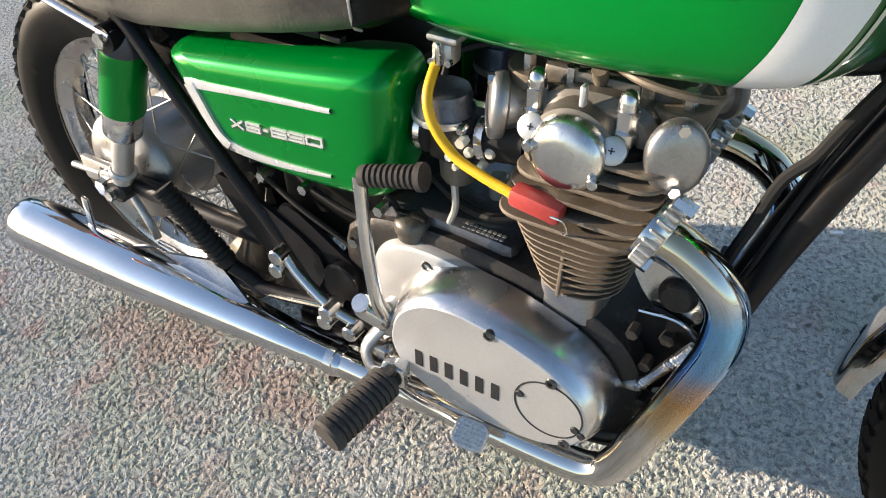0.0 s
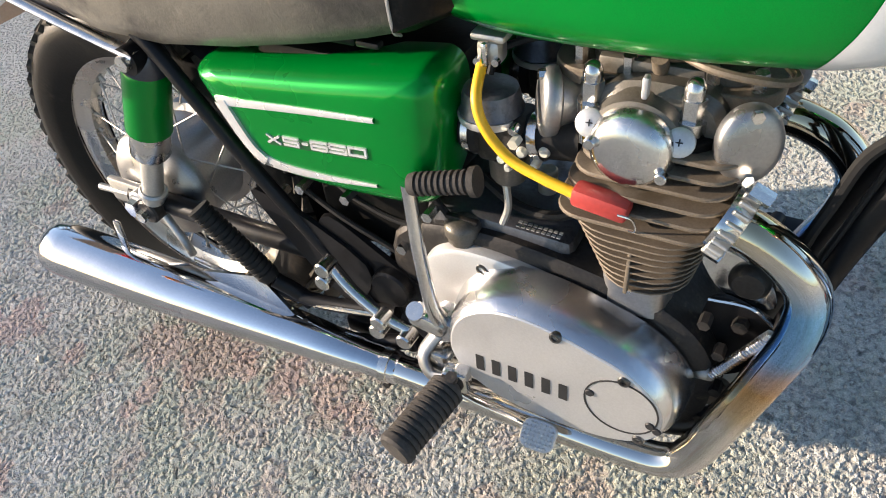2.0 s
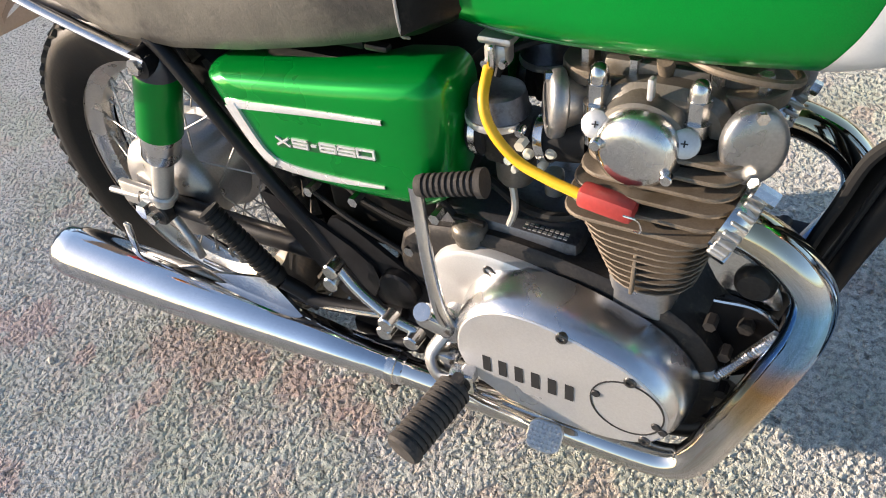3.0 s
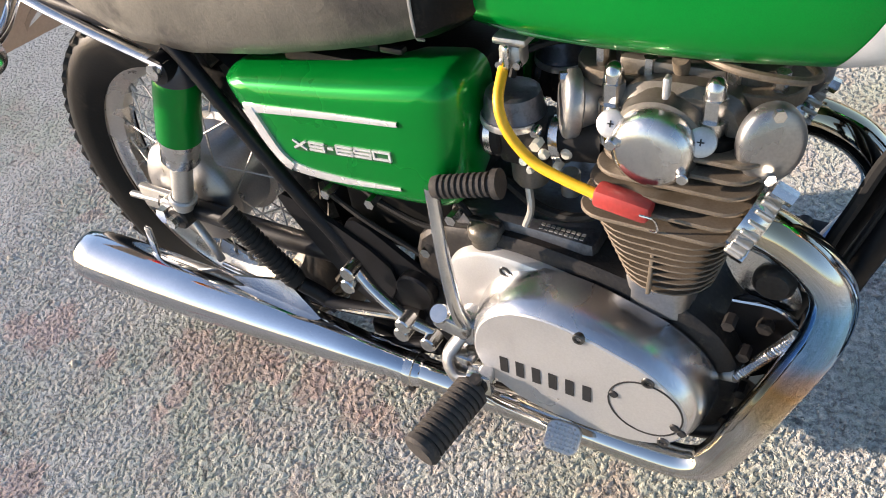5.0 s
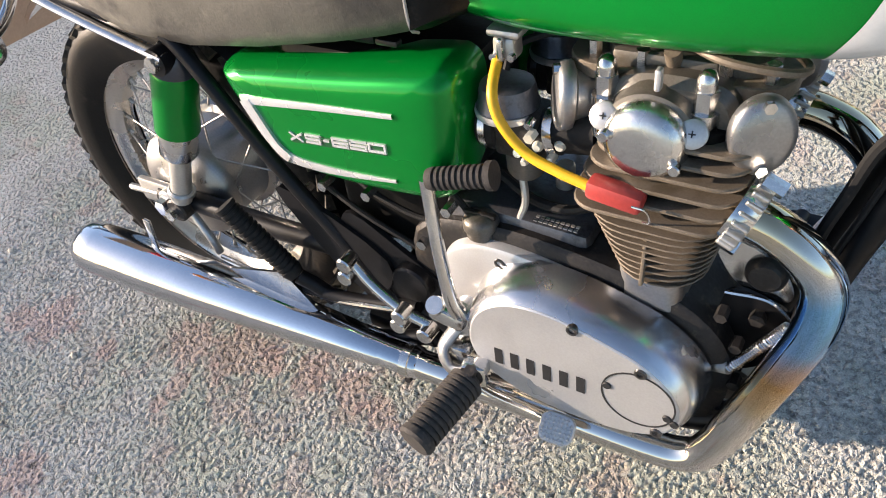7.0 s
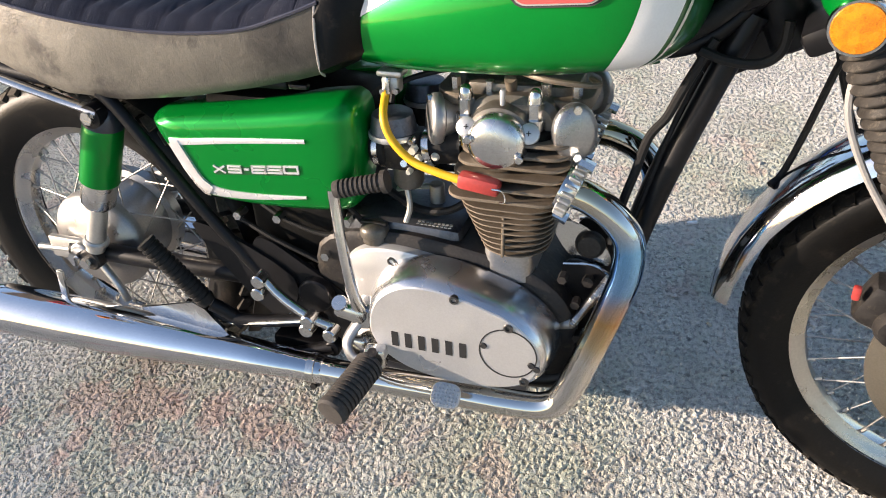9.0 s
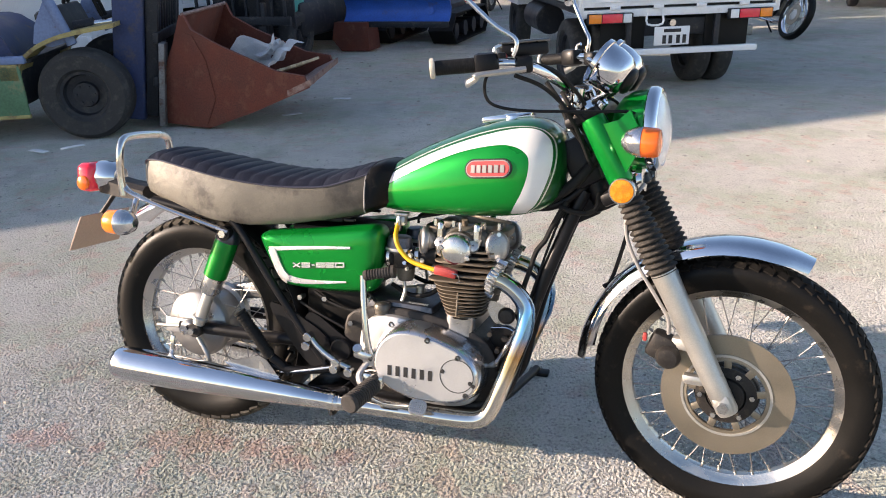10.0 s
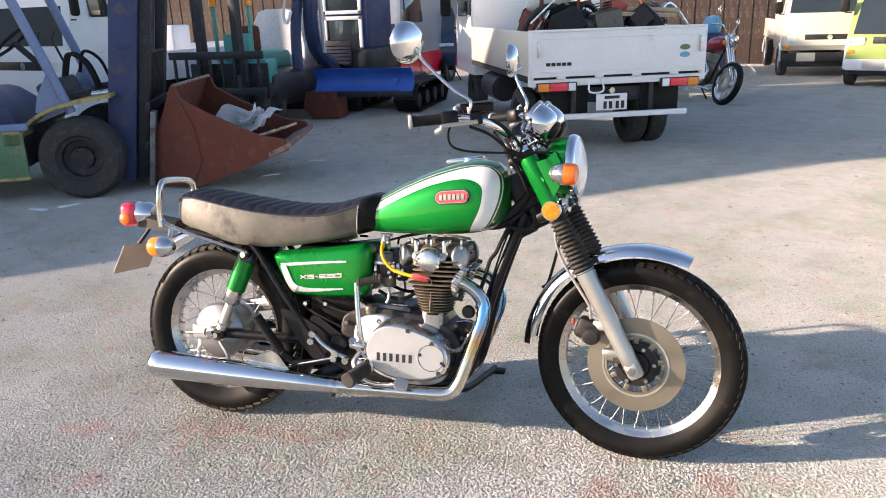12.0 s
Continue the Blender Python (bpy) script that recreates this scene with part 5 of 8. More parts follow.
    part("wire_clip", tube([BIKE @ Vector(p) for p in ((0.796, -0.142, 0.554), (0.810, -0.142, 0.552), (0.812, -0.136, 0.534), (0.796, -0.130, 0.530))], 0.0012, 6), OLD_CHROME, sleeve)


build_engine()


def build_controls():
    # kick starter, folded
    kick = part("kick_starter", tube([(0.588, -0.150, 0.325), (0.583, -0.158, 0.36), (0.574, -0.155, 0.43), (0.566, -0.146, 0.50), (0.564, -0.143, 0.526)], [0.012, 0.0095, 0.0085, 0.0085, 0.009], 12), OLD_CHROME, bike, "chrome kick-start lever with ribbed rubber")
    part("kick_boss", lathe([(0, 0.03), (0.019, 0.03), (0.022, 0.026), (0.022, -0.002), (0, -0.002)], Matrix.Translation((0.588, -0.125, 0.312)) @ SIDEWAYS, 24), OLD_CHROME, kick)
    part("kick_clamp", box((0.572, -0.152, 0.322), (0.052, 0.026, 0.026), Matrix.Rotation(radians(10), 4, "Y"), 0.008), OLD_CHROME, kick)
    part("kick_bolt", lathe([(0, 0.008), (0.012, 0.008), (0.013, 0.006), (0.013, -0.01)], Matrix.Translation((0.557, -0.155, 0.334)) @ Matrix.Rotation(radians(40), 4, "X"), 20), OLD_CHROME, kick)
    part("bolt_slot", box((0, 0, 0.0078), (0.018, 0.004, 0.002), Matrix.Translation((0.557, -0.155, 0.334)) @ Matrix.Rotation(radians(40), 4, "X")), GRIME_AND_SHADE, kick)
    a, b = Vector((0.566, -0.142, 0.525)), Vector((0.640, -0.130, 0.541))
    rot = (b - a).to_track_quat("Z", "Y").to_matrix().to_4x4()
    prof = [(0, 0), (0.012, 0)]
    for k in range(9):
        h = 0.006 + 0.0072 * k
        prof += [(0.0135, h), (0.0135, h + 0.0035), (0.0108, h + 0.004), (0.0108, h + 0.0068)]
    prof += [(0.0165, 0.0725), (0.0165, 0.080), (0, 0.080)]
    part("kick_rubber", lathe(prof, Matrix.Translation(a) @ rot, 20), DUSTY_RUBBER, kick)
    # rider pegs
    for s in (-1, 1):
        bracket = part("footrest", box((0.585, s * 0.150, 0.262), (0.035, 0.04, 0.035), None, 0.008), OLD_CHROME, bike, "folding footrest with ribbed rubber")
        a, b = Vector((0.617, s * 0.188, 0.262)), Vector((0.598, s * 0.285, 0.248))
        rot = (b - a).to_track_quat("Z", "Y").to_matrix().to_4x4()
        prof = [(0, 0), (0.014, 0)]
        for k in range(11):
            h = 0.008 + 0.0082 * k
            prof += [(0.0235, h), (0.0235, h + 0.0046), (0.0205, h + 0.005), (0.0205, h + 0.0078)]
        prof += [(0.0245, 0.099), (0.0245, 0.107), (0.021, 0.111), (0, 0.111)]
        part("peg_rubber", lathe(prof, Matrix.Translation(a) @ rot, 24), DUSTY_RUBBER, bracket)
        part("peg_hinge", box((0.620, s * 0.180, 0.266), (0.034, 0.024, 0.034), Matrix.Rotation(radians(12), 4, "Z"), 0.005), OLD_CHROME, bracket)
        part("hinge_pin", cyl((0.620, s * 0.186, 0.27), (0.622, s * 0.196, 0.286), 0.008, n=6), GRIME_AND_SHADE, bracket)
        part("peg_loop", tube([(0.580, s * 0.148, 0.300), (0.566, s * 0.168, 0.272), (0.580, s * 0.178, 0.250), (0.606, s * 0.178, 0.252)], 0.011, flat=0.6), DULL_ALU, bracket)
        # passenger pegs folded up on black brackets
        peg = part("passenger_footrest", tube([(0.34, s * 0.118, 0.225), (0.318, s * 0.125, 0.250), (0.295, s * 0.134, 0.270)], 0.012), BLACK, bike, "folded passenger footrest with black rubber")
        a, b = Vector((0.292, s * 0.135, 0.272)), Vector((0.216, s * 0.152, 0.384))
        rot = (b - a).to_track_quat("Z", "Y").to_matrix().to_4x4()
        prof = [(0, 0), (0.013, 0)]
        for k in range(15):
            h = 0.010 + 0.0086 * k
            prof += [(0.0165, h), (0.0165, h + 0.005), (0.0145, h + 0.0055), (0.0145, h + 0.0082)]
        prof += [(0.0168, 0.140), (0.0168, 0.146), (0, 0.146)]
        part("peg_rubber", lathe(prof, Matrix.Translation(a) @ rot, 20), RUBBER, peg)
        part("peg_bracket", tube([(0.49, s * 0.11, 0.26), (0.42, s * 0.115, 0.245), (0.34, s * 0.122, 0.238), (0.24, s * 0.13, 0.255)], 0.011), BLACK, peg)
    # brake linkage on the right
    link = part("brake_linkage", tube([(0.405, -0.135, 0.352), (0.44, -0.14, 0.318), (0.49, -0.145, 0.290), (0.53, -0.142, 0.275)], 0.0085), OLD_CHROME, bike, "chrome brake linkage")
    for p in ((0.41, -0.14, 0.345), (0.405, -0.14, 0.320), (0.495, -0.15, 0.290), (0.49, -0.15, 0.272), (0.53, -0.148, 0.268)):
        part("link_joint", cyl((p[0], p[1] + 0.012, p[2]), (p[0], p[1] - 0.014, p[2]), 0.012, n=14, bevel=0.002), OLD_CHROME, link)
    part("brake_rod", tube([(0.49, -0.13, 0.27), (0.3, -0.125, 0.225), (0.08, -0.10, 0.205)], 0.004, 8), OLD_CHROME, link)
    part("brake_lever", tube([(0.56, -0.155, 0.232), (0.62, -0.16, 0.206), (0.68, -0.165, 0.206), (0.725, -0.176, 0.217)], 0.007), OLD_CHROME, link)
    tm = Matrix.Translation((0.731, -0.183, 0.216)) @ Matrix.Rotation(radians(44), 4, "X") @ Matrix.Rotation(radians(10), 4, "Y")
    pad_ob = part("brake_pad", slab(0, 0, 0.022, 0.019, 0.013, -0.007, 0.006, None, 6, tm), SATIN, link, "knurled aluminium brake pedal pad")
    knurl = bmesh.new()
    for i in range(7):
        for j in range(6):
            if (i, j) not in ((0, 0), (0, 5), (6, 0), (6, 5)):
                lathe([(0.0032, 0), (0.001, 0.0026), (0, 0.0026)], tm @ Matrix.Translation(((i - 3) * 0.0056, (j - 2.5) * 0.0056, 0.0058)), 4, knurl)
    part("knurling", knurl, SATIN, pad_ob, flat=True)
    # side stand on the far side
    stand = part("side_stand", tube([(0.80, 0.07, 0.150), (0.848, 0.191, 0.105), (0.888, 0.40, 0.105), (0.902, 0.482, 0.108)], 0.013), BLACK, bike, "black side stand propped out")
    part("stand_foot", box((0.912, 0.474, 0.1005), (0.065, 0.034, 0.014), Matrix.Rotation(radians(11), 4, "X"), 0.004), BLACK, stand)
    centre = part("centre_stand", cyl((0.50, -0.11, 0.195), (0.50, 0.11, 0.195), 0.014, bevel=0.002), BLACK, bike, "black centre stand folded up under the frame")
    for s in (-1, 1):
        part("stand_leg", tube([(0.50, s * 0.10, 0.195), (0.42, s * 0.115, 0.172), (0.33, s * 0.125, 0.160)], 0.013), BLACK, centre)
        part("stand_foot", box((0.315, s * 0.128, 0.150), (0.06, 0.030, 0.010), None, 0.003), BLACK, centre)
    part("stand_brace", box((0.43, 0, 0.180), (0.10, 0.20, 0.030), None, 0.006), BLACK, centre)


build_controls()


def leg_point(h, y=0.0):
    """A point on the line of the fork legs, h metres up from the axle."""
    return AXLE + UP * h + Vector((0, y, 0))


def build_front():
    along = UP.to_track_quat("Z", "Y").to_matrix().to_4x4()
    fork = fpart("front_fork", cyl(leg_point(0.52, 0), leg_point(0.545, 0), 0.04, bevel=0.004), BLACK, bike, "telescopic front fork with rubber gaiters")
    fpart("lower_yoke", box(leg_point(0.53) - 0.02 * Vector((math.cos(RAKE), 0, math.sin(RAKE))), (0.235, 0.075, 0.032), along, 0.010), BLACK, fork)
    fpart("upper_yoke", box(leg_point(0.72) - 0.02 * Vector((math.cos(RAKE), 0, math.sin(RAKE))), (0.235, 0.08, 0.026), along, 0.010), BLACK, fork)
    for s in (-1, 1):
        y = s * 0.096
        base = Matrix.Translation(leg_point(0, y)) @ along
        slider = [(0, -0.026), (0.022, -0.026), (0.025, -0.018), (0.0255, 0.05), (0.0265, 0.10), (0.028, 0.28), (0.0295, 0.315), (0.0295, 0.33), (0, 0.33)]
        leg = fpart("fork_leg", lathe(slider, base, 32), MATT_ALU, fork, "dull aluminium fork slider", 30)
        fpart("axle_clamp", box((0, 0, 0), (0.052, 0.042, 0.05), Matrix.Translation(leg_point(0.0, y)) @ along, 0.012), MATT_ALU, leg)
        fpart("axle_end", cyl(leg_point(0, y + s * 0.018), leg_point(0, y + s * 0.036), 0.013, n=6), OLD_CHROME, leg)
        prof = [(0.030, 0.325)]
        turns = 13
        for k in range(turns):
            h = 0.332 + 0.0138 * k
            prof += [(0.0285 - 0.0004 * k, h), (0.0365 - 0.0005 * k, h + 0.0045), (0.0365 - 0.0005 * k, h + 0.0075), (0.0285 - 0.0004 * k, h + 0.0125)]
        prof += [(0.027, 0.518), (0, 0.518)]
        fpart("gaiter", lathe(prof, base, 28), GAITER, fork, "dusty black ribbed rubber gaiter", 60)
        fpart("stanchion", cyl(leg_point(0.5, y), leg_point(0.735, y), 0.0175), CHROME, fork)
        cover = lathe([(0.026, 0.55), (0.028, 0.56), (0.028, 0.70), (0.026, 0.71)], base, 28)
        fpart("fork_cover", cover, GREEN, fork, "green painted fork cover")
        # ear that carries the lamp
        ear = rings([[leg_point(h, y * w) + Vector((f * math.cos(RAKE), dy, f * math.sin(RAKE))) for h, dy in ((lo, -0.004), (hi, -0.004), (hi, 0.004), (lo, 0.004))] for f, lo, hi, w in ((0.0, 0.560, 0.700, 1.14), (0.025, 0.570, 0.685, 1.15), (0.055, 0.592, 0.680, 1.12), (0.085, 0.612, 0.688, 1.05))])
        fpart("lamp_ear", ear, GREEN, fork, "", 50)
        fpart("fork_cap", cyl(leg_point(0.733, y), leg_point(0.748, y), 0.017, n=6), CHROME, fork)
        # round reflector facing sideways
        at = leg_point(0.535, y + s * 0.028) + Vector((0.0, 0, 0))
        out = Matrix.Translation(at) @ (SIDEWAYS if s < 0 else SIDEWAYS.inverted())
        ref = fpart("side_reflector", lathe([(0.0, -0.012), (0.029, -0.012), (0.0305, 0.004), (0.029, 0.007), (0.0265, 0.007)], out, 32), OLD_CHROME, fork, "round amber side reflector")
        fpart("reflector_lens", lathe([(0.0268, 0.006), (0.0255, 0.0085), (0, 0.010)], out, 32), YELLOW_REFLECTOR, ref)
    # headlamp
    c = Vector((1.205, 0, 0.912))
    shell = Matrix.Translation(c) @ Matrix.Rotation(radians(86), 4, "Y")
    lamp = fpart("headlight", lathe([(0, -0.066), (0.030, -0.064), (0.056, -0.056), (0.076, -0.038), (0.087, -0.014), (0.091, 0.012), (0.091, 0.022), (0, 0.022)], shell, 48), GREEN, bike, "green headlight bucket with chrome rim", 30)
    fpart("headlight_rim", lathe([(0.0915, 0.018), (0.096, 0.022), (0.0965, 0.034), (0.091, 0.044), (0.084, 0.047), (0.084, 0.040), (0.0915, 0.018)], shell, 48), CHROME, lamp)
    fpart("headlight_lens", lathe([(0.0845, 0.042), (0.07, 0.052), (0.045, 0.060), (0.02, 0.064), (0, 0.065)], shell, 40), LENS_GLASS, lamp)
    fpart("horn", lathe([(0, -0.02), (0.03, -0.018), (0.036, 0), (0.03, 0.012), (0, 0.014)], Matrix.Translation((1.21, -0.02, 0.80)) @ Matrix.Rotation(radians(80), 4, "Y"), 24), CHROME, lamp)
    # front indicators
    for s in (-1, 1):
        a = UNSTEER @ Vector((1.212, -0.155, 0.890))
        a.y *= -s * (1.0 if s < 0 else 0.62)
        a.x -= 0.0 if s < 0 else 0.05
        stalk = fpart("front_indicator", lathe([(0, -0.042), (0.012, -0.040), (0.024, -0.030), (0.032, -0.012), (0.0335, 0.0), (0.0335, 0.004), (0, 0.004)], Matrix.Translation(a) @ Matrix.Rotation(radians(90), 4, "Y"), 32), POLISHED, bike, "front indicator with chrome body and orange lens", 30)
        fpart("indicator_lens", lathe([(0.032, 0.003), (0.0325, 0.006), (0.0315, 0.034), (0.028, 0.040), (0.018, 0.043), (0, 0.044)], Matrix.Translation(a) @ Matrix.Rotation(radians(90), 4, "Y"), 32), ORANGE_LENS, stalk)
        fpart("indicator_stalk", tube([a + Vector((-0.01, 0, 0)), (a.x - 0.01, s * 0.14, a.z), (a.x - 0.015, s * 0.085, a.z + 0.005)], 0.008), CHROME, stalk)
    # front mudguard and its stays
    rad = 0.352
    fend = rings([[AXLE + Vector(((rad + dr) * math.cos(a), y * min(1, 0.62 + 0.19 * k, 0.8 + 0.1 * (18 - k)), (rad + dr) * math.sin(a))) for dr, y in ((-0.016, -0.060), (-0.002, -0.055), (0.007, -0.045), (0.012, -0.030), (0.016, 0), (0.012, 0.030), (0.007, 0.045), (-0.002, 0.055), (-0.016, 0.060), (-0.008, 0.052), (0.009, 0), (-0.008, -0.052))] for k, a in enumerate([radians(66 + 6.1 * k) for k in range(19)])])
    mud = fpart("front_fender", fend, CHROME, bike, "chrome front mudguard", 30)
    for s in (-1, 1):
        fpart("fender_bracket", box(leg_point(0.315, s * 0.072), (0.05, 0.012, 0.03), None, 0.004), OLD_CHROME, mud)
    # caliper behind the right leg, with hoses
    cal = fpart("brake_caliper", box(AXLE + Vector((-0.145, -0.078, 0.105)), (0.070, 0.05, 0.066), Matrix.Rotation(radians(20), 4, "Y"), 0.014), GRIME_AND_SHADE, bike, "dirty dark brake caliper")
    fpart("caliper_dome", lathe([(0, 0.022), (0.022, 0.018), (0.028, 0.006), (0.029, 0)], Matrix.Translation(AXLE + Vector((-0.130, -0.100, 0.090))) @ SIDEWAYS, 24), GRIME_AND_SHADE, cal)
    fpart("caliper_lug", box(leg_point(0.14, -0.085) + Vector((-0.03, 0, 0)), (0.06, 0.03, 0.03), None, 0.008), MATT_ALU, cal)
    fpart("caliper_lug", box(leg_point(0.045, -0.085) + Vector((-0.05, 0, 0)), (0.05, 0.025, 0.025), None, 0.008), MATT_ALU, cal)
    fpart("caliper_tag", box(AXLE + Vector((-0.185, -0.10, 0.13)), (0.010, 0.010, 0.020), None, 0.003), REDCLIP, cal)
    fpart("brake_pipe", tube([AXLE + Vector(v) for v in ((-0.135, -0.085, 0.14), (-0.138, -0.095, 0.18), (-0.165, -0.1, 0.225), (-0.215, -0.1, 0.30), (-0.245, -0.1, 0.37), (-0.243, -0.09, 0.43), (-0.22, -0.06, 0.48))], 0.0045, 8), PIPING, cal, "pale front brake hose")
    fpart("speedometer_cable", tube([AXLE + Vector((-0.06, 0.06, 0.03)), AXLE + Vector((-0.20, 0.075, 0.22)), AXLE + Vector((-0.27, 0.05, 0.4)), AXLE + Vector((-0.28, 0.02, 0.56))], 0.0045, 8), RUBBER, bike)


build_front()


def build_bars():
    right = [(1.045, -0.055, 0.985), (1.05, -0.12, 0.992), (1.02, -0.20, 1.02), (0.965, -0.27, 1.042), (0.90, -0.305, 1.040), (0.80, -0.340, 1.028)]
    pts = [UNSTEER @ Vector(p) for p in right]
    both = pts[::-1] + [Vector((UNSTEER @ Vector((1.045, 0, 0.985))))] + [Vector((p.x, -p.y, p.z)) for p in pts]
    mid = both[len(pts)]
    mid.y = 0
    bar = fpart("handlebar", tube(both, 0.011, 14), CHROME, bike, "chrome handlebar with black grips and switchgear")
    for s in (1, -1):
        f = lambda p: Vector((p.x, p.y * s, p.z))
        a, b = pts[-2], pts[-1]
        d = (b - a).normalized()
        prof = [(0.0, -0.005), (0.016, -0.005)]
        for k in range(22):
            prof += [(0.0152, 0.002 + k * 0.0048), (0.0152, 0.0045 + k * 0.0048), (0.0147, 0.0048 + k * 0.0048), (0.0147, 0.0066 + k * 0.0048)]
        prof += [(0.0150, 0.110), (0, 0.110)]
        start = b - d * 0.115
        m = Matrix.Translation(f(start)) @ (f(d)).to_track_quat("Z", "Y").to_matrix().to_4x4()
        grip = fpart("grip", lathe(prof, m, 24), RUBBER, bar)
        fpart("grip_end", lathe([(0.017, 0.109), (0.0205, 0.111), (0.021, 0.115), (0.0195, 0.119), (0.009, 0.120), (0.008, 0.116), (0, 0.116)], m, 28), GRIP_END, grip, "pale worn flange at the grip's end")
        lay = f(d).to_track_quat("X", "Z").to_matrix().to_4x4()
        fpart("throttle_collar", cyl(f(start - d * 0.004), f(start - d * 0.016), 0.021, n=24, bevel=0.003), BLACK, bar)
        fpart("cable_elbow", tube([f(start - d * 0.012 + Vector((0, 0, 0.016))), f(start - d * 0.014 + Vector((0, 0, 0.030))), f(start - d * 0.026 + Vector((0, 0, 0.034)))], 0.0045, 8), OLD_CHROME, bar)
        fpart("switch_knob", box(f(start - d * 0.035 + Vector((0, -0.022, 0.014))), (0.016, 0.012, 0.012), lay, 0.003), BLACK, bar)
        fpart("clamp_screw", cyl(f(start - d * 0.05 + Vector((0, 0, 0.020))), f(start - d * 0.05 + Vector((0, 0, 0.027))), 0.005, n=8), OLD_CHROME, bar)
        sw = a + (start - a) * 0.5
        fpart("switch_housing", box(f(sw), (0.05, 0.042, 0.045), (f(d)).to_track_quat("X", "Z").to_matrix().to_4x4(), 0.010), BLACK, bar)
        fpart("lever_perch", box(f(pts[3] + Vector((0.01, 0, 0.0))), (0.035, 0.035, 0.035), (f(d)).to_track_quat("X", "Z").to_matrix().to_4x4(), 0.008), BLACK, bar)
        tip = [pts[3] + Vector((0.02, -0.02, -0.008)), a + Vector((0.002, -0.036, -0.020)), start + Vector((-0.008, -0.040, -0.026)), start + Vector((-0.026, -0.038, -0.036)), start + Vector((-0.032, -0.038, -0.038))]
        fpart("lever", tube([f(p) for p in tip], [0.0085, 0.0078, 0.007, 0.0085, 0.010], 10, flat=0.75), MATT_ALU, bar)
        if s > 0:
            res = pts[3] + Vector((-0.002, 0.03, 0.030))
            tank = fpart("fluid_reservoir", box(res, (0.098, 0.05, 0.026), lay, 0.006), BLACK, bar)
            fpart("reservoir_lid", box(res + Vector((0, 0, 0.016)), (0.100, 0.054, 0.006), lay, 0.0025), GRIME_STEEL, tank)
            fpart("kill_button", cyl(sw + Vector((0.02, 0.015, 0.01)), sw + Vector((0.03, 0.03, 0.015)), 0.007), REDCLIP, bar)
        # mirror on a bent chrome stem
        foot = UNSTEER @ Vector((0.955, -0.285, 1.055))
        head = UNSTEER @ Vector((0.775, -0.30, 1.252))
        if s < 0:
            head = UNSTEER @ Vector((0.958, 0.335, 1.278))
            head.y *= -1
        stem = [foot, foot + Vector((0.004, 0, 0.035)), foot + (head - foot) * 0.3 + Vector((0.008, 0, 0.008)), foot + (head - foot) * 0.75, head + Vector((0.035, 0, -0.022)), head + Vector((0.015, 0, -0.012))]
        mirror = fpart("mirror_stem", tube([f(p) for p in stem], 0.0052, 10), CHROME, bar)
        face = Vector((-1, 0.42, 0.05)).normalized() if s > 0 else Vector((-1, 0.12, 0.0)).normalized()
        m = Matrix.Translation(f(head)) @ f(-face).to_track_quat("Z", "Y").to_matrix().to_4x4()
        fpart("mirror_shell", lathe([(0.056, -0.008), (0.0585, -0.006), (0.0585, 0.002), (0.051, 0.015), (0.034, 0.024), (0.014, 0.029), (0, 0.0295)], m, 36), CHROME, bar, "round chrome mirror")
        fpart("mirror_glass", lathe([(0.0565, -0.0075), (0, -0.0075)], m, 36), CHROME, bar)
    # clocks, top clamp, idiot panel
    for s in (-1, 1):
        c = UNSTEER @ Vector((1.130, -0.062, 1.040))
        c.y *= -s
        axis = Vector((-0.86, 0, 0.51)).normalized()
        m = Matrix.Translation(c) @ axis.to_track_quat("Z", "Y").to_matrix().to_4x4()
        cup = fpart("instrument", lathe([(0, -0.046), (0.020, -0.045), (0.038, -0.038), (0.048, -0.022), (0.0525, 0.0), (0.053, 0.030), (0.050, 0.034), (0.047, 0.034)], m, 40), CHROME, bike, "chrome cupped round instrument")
        fpart("instrument_bezel", lathe([(0.052, 0.025), (0.0565, 0.028), (0.0565, 0.038), (0.049, 0.041), (0.047, 0.036)], m, 40), CHROME, cup)
        fpart("instrument_mount", lathe([(0, -0.058), (0.022, -0.056), (0.030, -0.050), (0.032, -0.044), (0.029, -0.040)], m, 40), BLACK, cup)
        fpart("dial", lathe([(0.0475, 0.036), (0, 0.0365)], m, 32), INK, cup)
        fpart("instrument_bracket", tube([c - axis * 0.045, Vector((1.09, c.y * 0.8, 0.97))], 0.008), OLD_CHROME, cup)
        fpart("bar_clamp", box(UNSTEER @ Vector((1.045, 0, 0.985)) + Vector((0, s * 0.045, -0.006)), (0.034, 0.022, 0.05), None, 0.006), BLACK, bar)
    # cables
    loops = (((0.912, -0.286, 1.030), (0.897, -0.282, 1.006), (0.899, -0.272, 0.972), (0.923, -0.260, 0.955), (0.977, -0.220, 0.948), (1.083, -0.160, 0.949), (1.184, -0.100, 0.950), (1.196, -0.080, 0.925)),
             ((1.10, -0.05, 0.99), (1.15, -0.03, 0.96), (1.13, -0.02, 0.88), (1.07, -0.03, 0.78), (1.02, -0.04, 0.66), (0.97, -0.06, 0.48)))
    for line in loops:
        part("cable", tube(line, 0.0034, 8), RUBBER, bike)
    for line in (((1.045, -0.045, 0.735), (1.030, -0.048, 0.705), (1.013, -0.052, 0.668), (1.0, -0.055, 0.637), (0.981, -0.058, 0.609), (0.968, -0.062, 0.559), (0.956, -0.068, 0.515), (0.946, -0.074, 0.455)),
                 ((1.121, -0.055, 0.762), (1.118, -0.058, 0.730), (1.097, -0.060, 0.713), (1.060, -0.058, 0.714), (1.030, -0.050, 0.722))):
        part("hose", tube(line, 0.0062, 8), RUBBER, bike)
